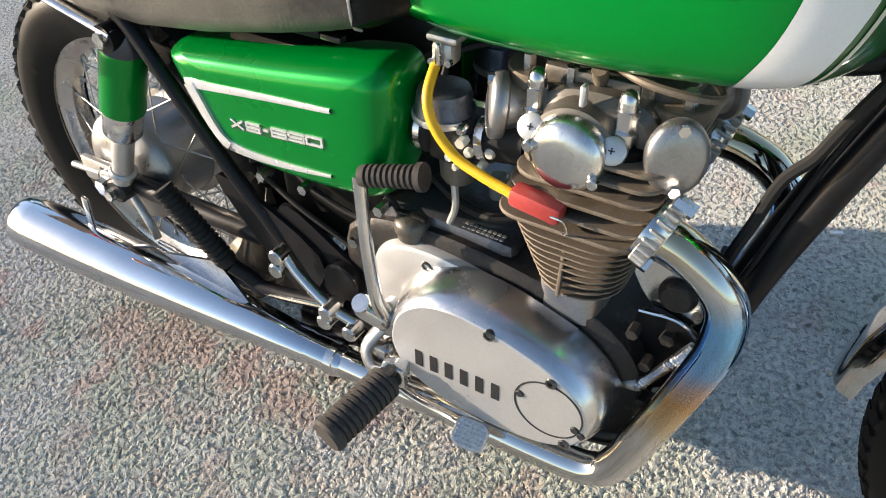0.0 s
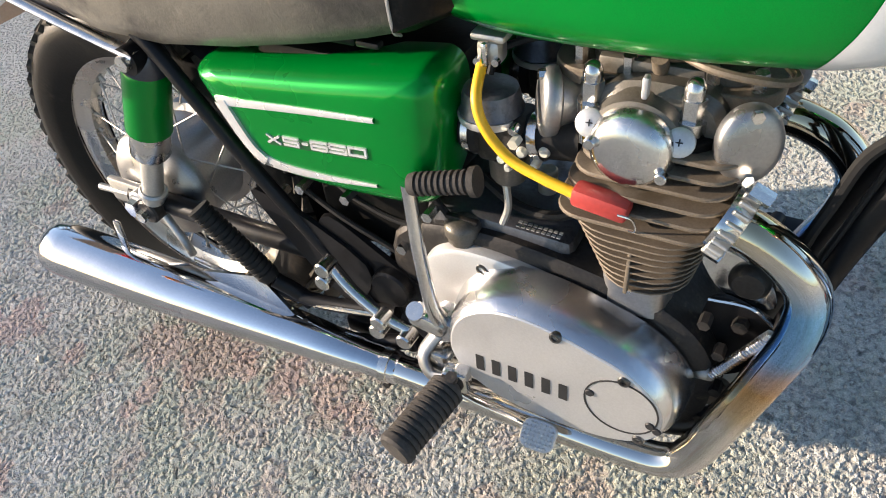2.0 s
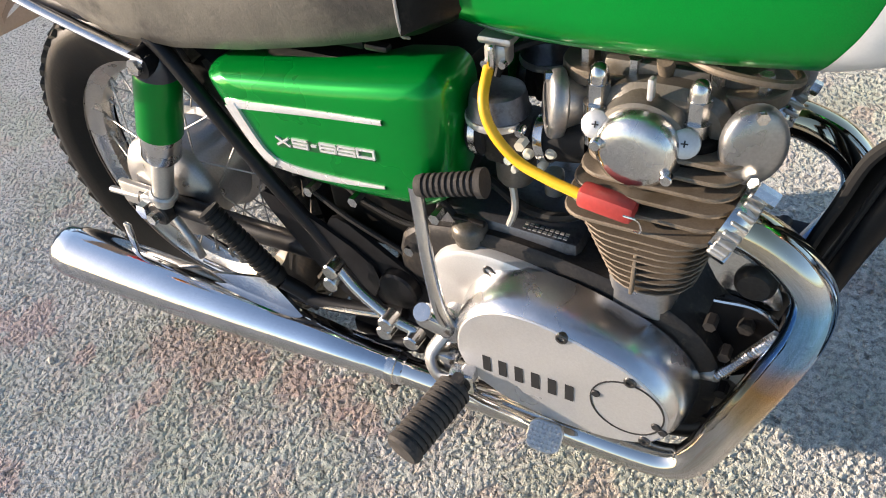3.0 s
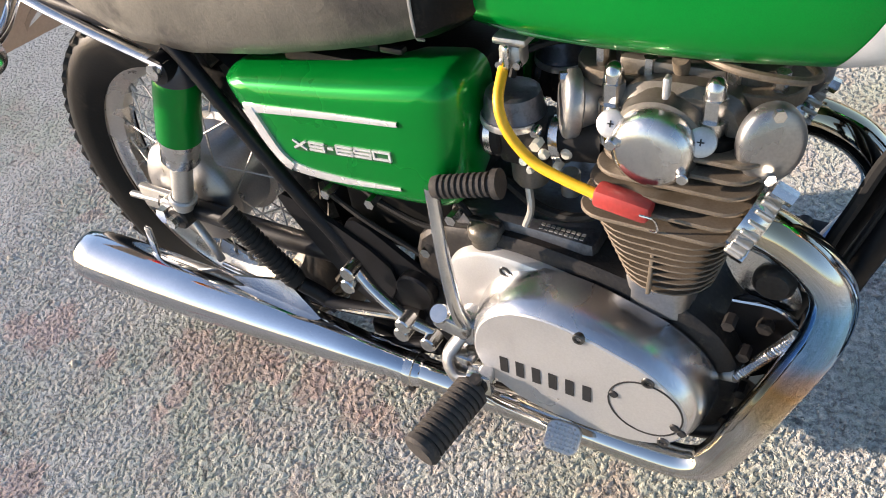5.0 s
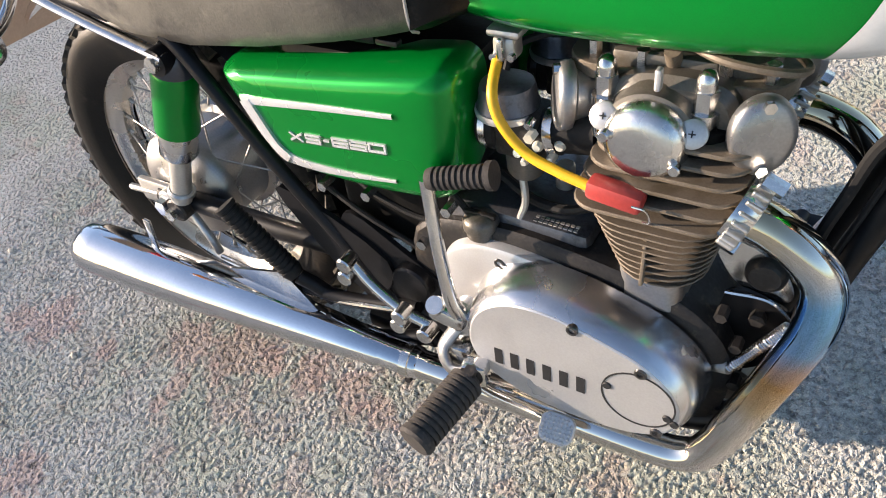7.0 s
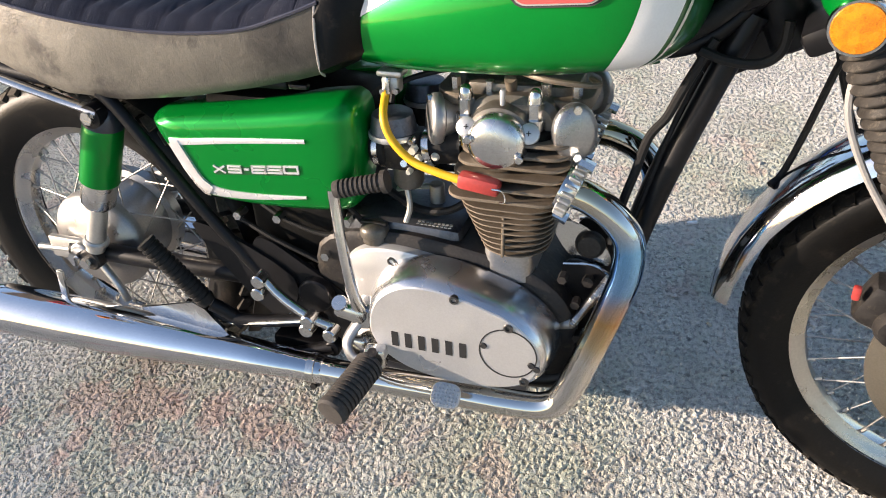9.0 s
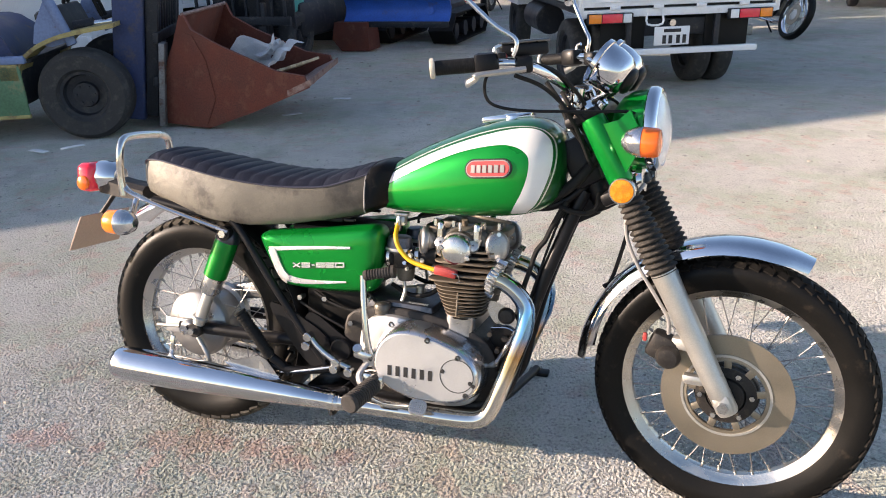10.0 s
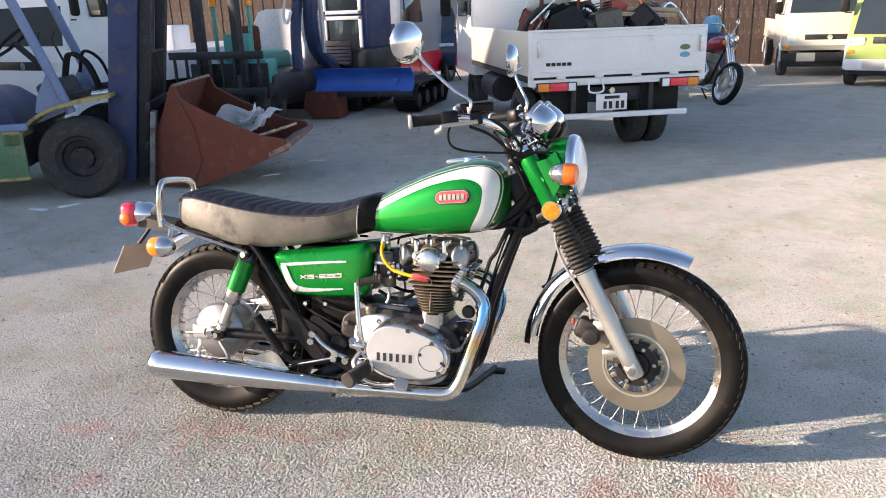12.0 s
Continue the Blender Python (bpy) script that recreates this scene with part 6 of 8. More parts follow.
    part("speedometer_lead", tube([(1.200, 0.02, 0.720), (1.190, 0.03, 0.680), (1.173, 0.035, 0.601), (1.155, 0.035, 0.536), (1.140, 0.02, 0.522)], 0.0048, 8), RUBBER, bike)
    part("wiring_loom", tube([(1.13, -0.02, 0.90), (1.10, -0.04, 0.83), (1.05, -0.05, 0.77), (0.98, -0.045, 0.72)], 0.013, 10), RUBBER, bike)
    # ignition switch, bar risers and cable ends between bars and clocks
    part("ignition_switch", cyl((1.105, -0.015, 0.955), (1.085, -0.015, 1.0), 0.022, bevel=0.003), CHROME, bike)
    for p, q2, r in (((1.045, -0.045, 0.90), (1.040, -0.045, 0.985), 0.012), ((1.06, -0.105, 0.955), (1.065, -0.105, 1.0), 0.016), ((1.02, -0.10, 0.975), (1.07, -0.115, 0.965), 0.009), ((1.09, -0.085, 0.93), (1.12, -0.09, 0.97), 0.011)):
        part("cable_end", cyl(p, q2, r, n=14, bevel=0.002), OLD_CHROME, bike)
    for line in (((1.03, -0.12, 0.99), (1.06, -0.13, 0.95), (1.10, -0.11, 0.92), (1.13, -0.06, 0.90)), ((1.05, -0.09, 0.99), (1.10, -0.10, 0.965), (1.13, -0.08, 0.93)), ((1.02, -0.07, 0.96), (1.05, -0.08, 0.91), (1.09, -0.06, 0.86)), ((1.0, -0.15, 1.01), (1.04, -0.15, 0.96), (1.07, -0.10, 0.90), (1.10, -0.06, 0.82))):
        part("cable", tube(line, 0.005, 8), RUBBER, bike)
    for line in (((0.985, -0.235, 1.045), (1.03, -0.20, 1.03), (1.07, -0.14, 0.985), (1.10, -0.08, 0.93)), ((0.955, -0.26, 1.02), (1.0, -0.20, 1.0), (1.04, -0.14, 0.96), (1.08, -0.07, 0.90))):
        part("switch_lead", tube(line, 0.0048, 8), RUBBER, bike)
    part("coil_box", box((1.07, 0, 0.83), (0.07, 0.09, 0.12), Matrix.Rotation(radians(-28), 4, "Y"), 0.01), BLACK, bike)


build_bars()


def build_tail():
    # tail lamp and number plate bracket on the rear fender
    lampm = Matrix.Translation((-0.30, 0, 0.705)) @ Matrix.Rotation(radians(-90), 4, "Y")
    house = part("tail_lamp", lathe([(0, -0.02), (0.03, -0.02), (0.042, 0.0), (0.046, 0.03), (0.046, 0.045), (0, 0.045)], lampm, 36), CHROME, bike, "chrome tail lamp with red and orange lens", 30)
    part("tail_lens", box((-0.366, 0, 0.702), (0.062, 0.118, 0.086), None, 0.022, seg=4), RED_LENS, house)
    for s in (-1, 1):
        part("side_reflector", lathe([(0.021, 0), (0.021, 0.005), (0.017, 0.008), (0, 0.009)], Matrix.Translation((-0.366, s * 0.057, 0.688)) @ (SIDEWAYS if s < 0 else SIDEWAYS.inverted()), 24), ORANGE_LENS, house)
    part("lamp_bracket", rings([[Vector((x, y * w, z)) for y, z in ((-1, lo), (-1, hi), (-0.7, hi + 0.012), (0.7, hi + 0.012), (1, hi), (1, lo))] for x, w, lo, hi in ((-0.17, 0.045, 0.65, 0.675), (-0.25, 0.04, 0.65, 0.685), (-0.33, 0.036, 0.66, 0.70))]), GRIME_AND_SHADE, house)
    part("plate_bracket", tube([(-0.28, -0.03, 0.66), (-0.33, -0.03, 0.60), (-0.36, -0.03, 0.575)], 0.007), GRIME_AND_SHADE, house)
    tagged(part("number_plate", box((0, 0, 0), (0.004, 0.20, 0.115), BIKE @ Matrix.Translation((-0.350, -0.02, 0.548)) @ Matrix.Rotation(radians(25), 4, "Y"), 0.001), TAN), "bare tan back of a small number plate", "plate")
    for s in (-1, 1):
        a = Vector((-0.100, s * 0.215, 0.617))
        rot = Matrix.Rotation(radians(-92), 4, "Y")
        body = part("rear_indicator", lathe([(0, -0.045), (0.012, -0.043), (0.024, -0.033), (0.0325, -0.014), (0.0345, 0.0), (0.0345, 0.004), (0, 0.004)], Matrix.Translation(a) @ rot, 32), POLISHED, bike, "rear indicator with chrome body and amber lens", 30)
        part("indicator_lens", lathe([(0.033, 0.003), (0.0335, 0.006), (0.0325, 0.036), (0.029, 0.042), (0.018, 0.045), (0, 0.046)], Matrix.Translation(a) @ rot, 32), AMBER, body)
        part("indicator_stalk", tube([a + Vector((0.01, 0, 0)), (a.x - 0.02, s * 0.15, a.z + 0.01), (a.x - 0.06, s * 0.08, a.z + 0.045)], 0.009), CHROME, body)


build_tail()


# ---------------------------------------------------------------- yard behind
WHITE_PAINT = surface("white_truck_paint", (0.80, 0.81, 0.83), 0.35, 0.0, 0.06, 3, 60, 0.02, coat=0.4, dirt=(0.42, 0.38, 0.32), dirt_at=0.70)
CREAM_PAINT = surface("cream_truck_paint", (0.58, 0.56, 0.50), 0.35, 0.0, 0.06, 3, 60, 0.02, coat=0.4, dirt=(0.40, 0.33, 0.25), dirt_at=0.70)
LIME = surface("lime_van_paint", (0.26, 0.34, 0.10), 0.3, 0.0, 0.06, 3, 60, 0.02, coat=0.6)
BLUE_STEEL = surface("blue_mast_paint", (0.028, 0.045, 0.125), 0.5, 0.1, 0.25, 4, 60, 0.08, dirt=(0.10, 0.085, 0.08), dirt_at=0.62)
PALE_BLUE = surface("faded_blue_paint", (0.17, 0.23, 0.40), 0.5, 0.1, 0.2, 4, 60, 0.08, dirt=(0.12, 0.10, 0.09), dirt_at=0.68)
BRIGHT_BLUE = surface("blue_blade_paint", (0.03, 0.12, 0.50), 0.4, 0.1, 0.2, 4, 60, 0.05, dirt=(0.08, 0.07, 0.07), dirt_at=0.66)
OLD_GREEN = surface("faded_green_paint", (0.10, 0.20, 0.11), 0.55, 0.1, 0.25, 5, 60, 0.08, dirt=(0.28, 0.24, 0.13), dirt_at=0.62)
OLD_YELLOW = surface("faded_yellow_paint", (0.36, 0.30, 0.12), 0.55, 0.1, 0.25, 6, 60, 0.08, dirt=(0.14, 0.09, 0.05), dirt_at=0.58)
TEAL = surface("teal_machine_paint", (0.07, 0.33, 0.30), 0.45, 0.1, 0.15, 5, 60, 0.05, dirt=(0.10, 0.10, 0.09), dirt_at=0.68)
RUST = surface("rusty_steel", (0.150, 0.044, 0.028), 0.8, 0.1, 0.35, 5, 90, 0.3, dirt=(0.21, 0.085, 0.05), dirt_at=0.62)
WORN_RUST = surface("worn_rust", (0.30, 0.20, 0.17), 0.6, 0.2, 0.3, 8, 90, 0.2, dirt=(0.16, 0.06, 0.04), dirt_at=0.55)
DARK_STEEL = surface("dark_oily_steel", (0.022, 0.024, 0.03), 0.5, 0.3, 0.4, 6, 90, 0.15, dirt=(0.08, 0.07, 0.065), dirt_at=0.62)
GLASS_DARK = surface("dark_window_glass", (0.03, 0.04, 0.045), 0.06, 0.0, 0.1, 3, 60, 0.0, coat=1.0)
CLOTH = surface("white_rags", (0.82, 0.82, 0.83), 0.85, 0.0, 0.12, 12, 120, 0.3)
BOARD = surface("pale_board", (0.46, 0.36, 0.24), 0.75, 0.0, 0.2, 10, 120, 0.2)
TIMBER = surface("brown_fence_boards", (0.055, 0.038, 0.031), 0.8, 0.0, 0.35, 2, 60, 0.25, dirt=(0.25, 0.19, 0.14), dirt_at=0.62)
CONCRETE = surface("pale_concrete", (0.42, 0.39, 0.33), 0.85, 0.0, 0.15, 5, 90, 0.2)
SILVER = surface("dull_silver_paint", (0.50, 0.51, 0.53), 0.35, 0.6, 0.1, 8, 100, 0.05)
MAROON = surface("dark_red_paint", (0.30, 0.015, 0.025), 0.3, 0.0, 0.15, 8, 100, 0.03, coat=0.6)
NAVY = surface("navy_paint", (0.015, 0.03, 0.09), 0.35, 0.0, 0.2, 8, 100, 0.03, coat=0.5)
WORN_STEEL = surface("worn_fork_steel", (0.20, 0.195, 0.20), 0.5, 0.5, 0.3, 9, 90, 0.15, dirt=(0.10, 0.05, 0.035), dirt_at=0.6)
DULL_SHEET = surface("pale_grey_sheet", (0.74, 0.75, 0.78), 0.8, 0.0, 0.2, 3, 30, 0.3, dirt=(0.50, 0.49, 0.48), dirt_at=0.66)
DUSTY_TYRE = surface("dusty_yard_tyre", (0.030, 0.030, 0.031), 0.75, 0.0, 0.3, 9, 120, 0.2, dirt=(0.075, 0.070, 0.062), dirt_at=0.60)
SKYBLUE = surface("light_blue_plastic", (0.12, 0.36, 0.55), 0.4, 0.0, 0.15, 8, 100, 0.05)


def road_wheel(parent, c, r, w, rim_r, material, axis_y=True, name="wheel"):
    """A tyre with a dished steel rim, its axis along y."""
    lay = Matrix.Translation(c) @ SIDEWAYS
    h = w / 2
    tyre = part(name, lathe([(rim_r, -h * 0.7), (rim_r + 0.02, -h * 0.95), (r * 0.88, -h), (r * 0.97, -h * 0.8), (r, -h * 0.5), (r, h * 0.5), (r * 0.97, h * 0.8), (r * 0.88, h), (rim_r + 0.02, h * 0.95), (rim_r, h * 0.7)], lay, 40), DUSTY_TYRE, parent)
    part("rim", lathe([(rim_r + 0.004, h * 0.72), (rim_r - 0.02, h * 0.70), (rim_r - 0.03, h * 0.35), (rim_r * 0.55, h * 0.30), (rim_r * 0.5, h * 0.55), (rim_r * 0.2, h * 0.6), (0, h * 0.6)], lay, 32), material, tyre)
    part("rim_back", lathe([(rim_r + 0.004, -h * 0.72), (rim_r - 0.02, -h * 0.70), (rim_r - 0.03, -h * 0.35), (0, -h * 0.3)], lay, 32), material, tyre)
    for k in range(6):
        a = 2 * math.pi * k / 6
        part("wheel_nut", cyl(lay @ Vector((rim_r * 0.38 * math.cos(a), rim_r * 0.38 * math.sin(a), h * 0.5)), lay @ Vector((rim_r * 0.38 * math.cos(a), rim_r * 0.38 * math.sin(a), h * 0.66)), rim_r * 0.07, n=6), DARK_STEEL, tyre)
    return tyre


def build_forklift():
    f = thing("forklift", "old green and blue forklift truck parked in shade", "forklift", Matrix.Translation((-2.90, 2.80, 0)) @ Matrix.Rotation(radians(26), 4, "Z") @ Matrix.Translation((2.95, -2.80, 0)))
    y0, y1 = 2.80, 3.98
    for y in (y0 + 0.12, y1 - 0.12):
        road_wheel(f, (-2.95, y, 0.325), 0.325, 0.24, 0.17, DARK_STEEL)
        road_wheel(f, (-4.55, y, 0.27), 0.27, 0.20, 0.14, DARK_STEEL)
    body = part("chassis", box((-3.95, 3.39, 0.42), (1.20, 1.10, 0.30), None, 0.03), DARK_STEEL, f)
    for y, s in ((y0 + 0.01, -1), (y1 - 0.01, 1)):
        part("side_panel", box((-3.95, y, 0.385), (1.22, 0.03, 0.36), None, 0.015), OLD_GREEN, f, "scuffed green side panel")
        part("panel_edge", box((-3.95, y - s * 0.005, 0.20), (1.22, 0.04, 0.03), None, 0.008), OLD_YELLOW, f)
        part("step_box", box((-3.42, y, 0.52), (0.14, 0.03, 0.14), None, 0.01), OLD_YELLOW, f)
        arch = [(-3.36, 0.34), (-3.35, 0.52), (-3.26, 0.63), (-3.10, 0.71), (-2.90, 0.755), (-2.66, 0.79)]
        bm = bmesh.new()
        rows = []
        for x, z in [(p.x, p.y) for p in spline([(*p, 0) for p in arch], 4)]:
            rows.append([Vector((x, y + s * 0.01, z)), Vector((x, y - s * 0.26, z)), Vector((x, y - s * 0.26, z + 0.03)), Vector((x, y + s * 0.01, z + 0.03))])
        part("mudguard", rings(rows), OLD_YELLOW, f, "yellow-edged mudguard")
        part("guard_post", tube([(-2.98, y - s * 0.08, 0.68), (-3.27, y - s * 0.08, 1.54), (-3.42, y - s * 0.08, 1.98), (-3.65, y - s * 0.08, 2.12)], 0.038, 10), PALE_BLUE, f)
        part("rear_post", tube([(-4.55, y - s * 0.08, 0.95), (-4.60, y - s * 0.08, 1.7), (-4.55, y - s * 0.08, 2.08)], 0.04, 10), PALE_BLUE, f)
        part("post_gusset", pillow([(-3.00, 0.70), (-3.10, 0.95), (-3.14, 0.94), (-3.24, 0.70)], [(y - s * 0.10, 0), (y - s * 0.07, 0)], 2), PALE_BLUE, f)
        part("deck_edge", box((-3.75, y + s * 0.003, 0.60), (0.92, 0.05, 0.055), None, 0.012), PALE_BLUE, f)
    part("deck", box((-3.75, 3.39, 0.585), (0.95, 1.06, 0.03), None, 0.005), DARK_STEEL, f)
    part("counterweight", box((-4.72, 3.39, 0.72), (0.55, 1.12, 0.75), None, 0.10), OLD_GREEN, f)
    part("seat_base", box((-4.66, 3.39, 0.90), (0.40, 0.6, 0.30), None, 0.04), DARK_STEEL, f)
    part("hood", rings([[Vector((x, y, z)) for x, y in ((-4.55, 2.98), (x1, 2.98), (x1, 3.80), (-4.55, 3.80))] for z, x1 in ((0.60, -3.42), (0.74, -3.48), (0.84, -3.62), (0.86, -3.70))]), BLUE_STEEL, f, "scuffed dark blue hood", 50)
    part("seat", box((-4.66, 3.39, 1.06), (0.42, 0.48, 0.10), None, 0.05), RUBBER, f)
    part("seat_back", box((-4.88, 3.39, 1.30), (0.10, 0.46, 0.40), Matrix.Rotation(radians(-8), 4, "Y"), 0.05), RUBBER, f)
    part("roof_guard", box((-4.12, 3.39, 2.12), (0.95, 1.02, 0.06), None, 0.02), PALE_BLUE, f)
    part("dash", box((-3.16, 3.39, 0.80), (0.16, 0.7, 0.24), Matrix.Rotation(radians(-20), 4, "Y"), 0.04), DARK_STEEL, f)
    part("steering_column", cyl((-3.25, 3.35, 1.0), (-3.45, 3.35, 1.22), 0.025), DARK_STEEL, f)
    wheel_m = Matrix.Translation((-3.46, 3.35, 1.23)) @ Vector((-0.65, 0, 0.76)).to_track_quat("Z", "Y").to_matrix().to_4x4()
    part("steering_wheel", lathe([(0.17 + 0.014 * math.cos(t), 0.014 * math.sin(t)) for t in [2 * math.pi * k / 8 for k in range(9)]], wheel_m, 28), RUBBER, f)
    for k, y in enumerate((3.1, 3.2, 3.6)):
        part("lever", tube([(-3.15, y, 1.0), (-3.22, y, 1.22), (-3.20, y, 1.3)], 0.010), DARK_STEEL, f)
        part("hose", tube([(-3.05, y, 0.95), (-2.98, y - 0.05, 1.12), (-2.86, y - 0.05, 1.05), (-2.80, y, 0.85)], 0.014, 8), RUBBER, f)
    # mast, leaning forward
    tilt = Matrix.Translation((-2.72, 0, 0.10)) @ Matrix.Rotation(radians(8.5), 4, "Y")
    for y in (3.03, 3.78):
        bm = box((0.005, y, 1.2), (0.21, 0.035, 2.4), None, 0.006)
        box((-0.085, y + 0.03, 1.2), (0.03, 0.08, 2.4), None, 0.006, bm)
        box((0.10, y + 0.03, 1.2), (0.03, 0.08, 2.4), None, 0.006, bm)
        bm.transform(tilt)
        part("mast_channel", bm, BLUE_STEEL, f, "blue steel mast channel")
        bm = box((0.165, y + 0.05, 1.22), (0.085, 0.06, 2.38), None, 0.006)
        bm.transform(tilt)
        part("inner_mast", bm, DARK_STEEL, f)
        bm = cyl((0.19, y + 0.10, 0.1), (0.19, y + 0.10, 2.2), 0.025)
        bm.transform(tilt)
        part("lift_cylinder", bm, DARK_STEEL, f)
        bm = box((0.245, y + 0.02, 0.28), (0.045, 0.13, 0.62), None, 0.008)
        bm.transform(tilt)
        part("fork_shank", bm, WORN_STEEL, f, "pale worn steel fork shank")
        part("tilt_cylinder", cyl((-3.0, y + 0.06, 0.78), (-2.86, y + 0.06, 0.80), 0.045), DARK_STEEL, f)
        part("tilt_rod", cyl((-2.86, y + 0.06, 0.80), (-2.63, y + 0.06, 0.82), 0.022), CHROME, f)
    for z in (0.15, 1.1, 2.35):
        bm = box((0.02, 3.40, z), (0.10, 0.78, 0.10), None, 0.008)
        bm.transform(tilt)
        part("mast_crossbar", bm, BLUE_STEEL, f)
    for z in (0.30, 0.62):
        bm = box((0.20, 3.42, z), (0.04, 0.82, 0.08), None, 0.008)
        bm.transform(tilt)
        part("carriage_bar", bm, DARK_STEEL, f)
    for k in range(8):
        bm = box((0.20, 3.06 + 0.1 * k, 0.84), (0.016, 0.016, 0.42), None, 0.003)
        bm.transform(tilt)
        part("load_guard", bm, DARK_STEEL, f)
    bm = box((0.20, 3.41, 1.05), (0.02, 0.74, 0.02), None, 0.003)
    bm.transform(tilt)
    part("guard_rail", bm, DARK_STEEL, f)


build_forklift()


def build_bucket():
    # side profile in x, z; the far side stands further back
    prof = [(-2.62, 0.04), (-2.20, 0.012), (-1.80, 0.15), (-1.36, 0.335)]
    back = [(-2.62, 0.04), (-2.60, 0.30), (-2.40, 0.64), (-2.31, 0.84)]
    yn, yf, shift = 3.28, 4.25, -0.27

    def sheet(line, thick):
        rows = []
        for x, z in line:
            rows.append([Vector((x, yn, z)), Vector((x + shift, yf, z)), Vector((x + shift, yf, z + thick)), Vector((x, yn, z + thick))])
        return rings(rows)
    b = part("loader_bucket", sheet(prof, 0.03), RUST, None, "", 30)
    tagged(b, "rusty steel loader bucket lying on the yard", "bucket")
    part("back_plate", rings([[Vector((x, yn, z)), Vector((x + shift, yf, z)), Vector((x + shift - 0.03, yf, z)), Vector((x - 0.03, yn, z))] for x, z in back]), RUST, b)
    for y, dx in ((yn, 0.0), (yf, shift)):
        edge = [(-2.62, 0.04), (-2.20, 0.012), (-1.80, 0.15), (-1.33, 0.34), (-1.36, 0.425), (-1.58, 0.455), (-2.04, 0.635), (-2.25, 0.74), (-2.30, 0.845), (-2.34, 0.80), (-2.42, 0.63), (-2.60, 0.30)]
        loop = [(x + dx, z) for x, z in edge]
        part("side_plate", rings([[Vector((x, y + d, z)) for x, z in loop] for d in (-0.014, 0.014)]), RUST, b, "rusty side plate")
    part("cutting_edge", rings([[Vector((x, yn - 0.02, z)), Vector((x + shift, yf + 0.02, z)), Vector((x + shift, yf + 0.02, z + 0.045)), Vector((x, yn - 0.02, z + 0.045))] for x, z in ((-1.50, 0.275), (-1.30, 0.362))]), WORN_RUST, b, "worn paler cutting edge")
    # thick wear plate over the rear of the near side, and the top edge's rolled lip
    part("wear_plate", rings([[Vector((x, yn - d, z)) for x, z in ((-2.60, 0.07), (-2.22, 0.03), (-2.11, 0.24), (-2.15, 0.52), (-2.24, 0.70), (-2.31, 0.72), (-2.40, 0.60), (-2.58, 0.30))] for d in (0.012, 0.022)]), RUST, b)
    part("rolled_lip", tube([(-2.31, yn, 0.845), (-2.31 + shift, yf, 0.845)], 0.014, 8), WORN_RUST, b)
    # rags and boards lying in it
    rng = random.Random(5)
    for k, (x, y, z, turn, tip, w) in enumerate(((-2.02, 3.80, 0.50, 20, -26, 0.36), (-1.84, 3.72, 0.46, -25, 16, 0.36), (-1.98, 3.66, 0.45, 60, -34, 0.34))):
        bm = bmesh.new()
        n = 12
        grid = [[bm.verts.new((w * (i / n - 0.5), 0.40 * (j / n - 0.5), 0.06 * math.sin(5 * i / n + k) * math.cos(4 * j / n) + 0.035 * abs(math.sin(9 * j / n + 3 * i / n + k)) + 0.012 * rng.random())) for j in range(n + 1)] for i in range(n + 1)]
        for i in range(n):
            for j in range(n):
                bm.faces.new((grid[i][j], grid[i + 1][j], grid[i + 1][j + 1], grid[i][j + 1]))
        bmesh.ops.solidify(bm, geom=bm.faces[:], thickness=0.012)
        tagged(part("rag", bm, CLOTH, None, m=pose(x, y, z, tip, -15, turn), flat=True), "crumpled white rag lying in the rusty bucket", "rag", "rags in the bucket")
    for k in range(4):
        m = Matrix.Translation((-1.90 + 0.09 * k, 3.56 + 0.05 * k, 0.345 + 0.028 * k)) @ Matrix.Rotation(radians(-8 + 3 * k), 4, "Z") @ Matrix.Rotation(radians(-19), 4, "Y")
        tagged(part("board", box((0, 0, 0), (0.50 - 0.06 * k, 0.10, 0.02), m, 0.003), BOARD), "pale offcut board lying in the bucket", "board", "boards in the bucket")


build_bucket()


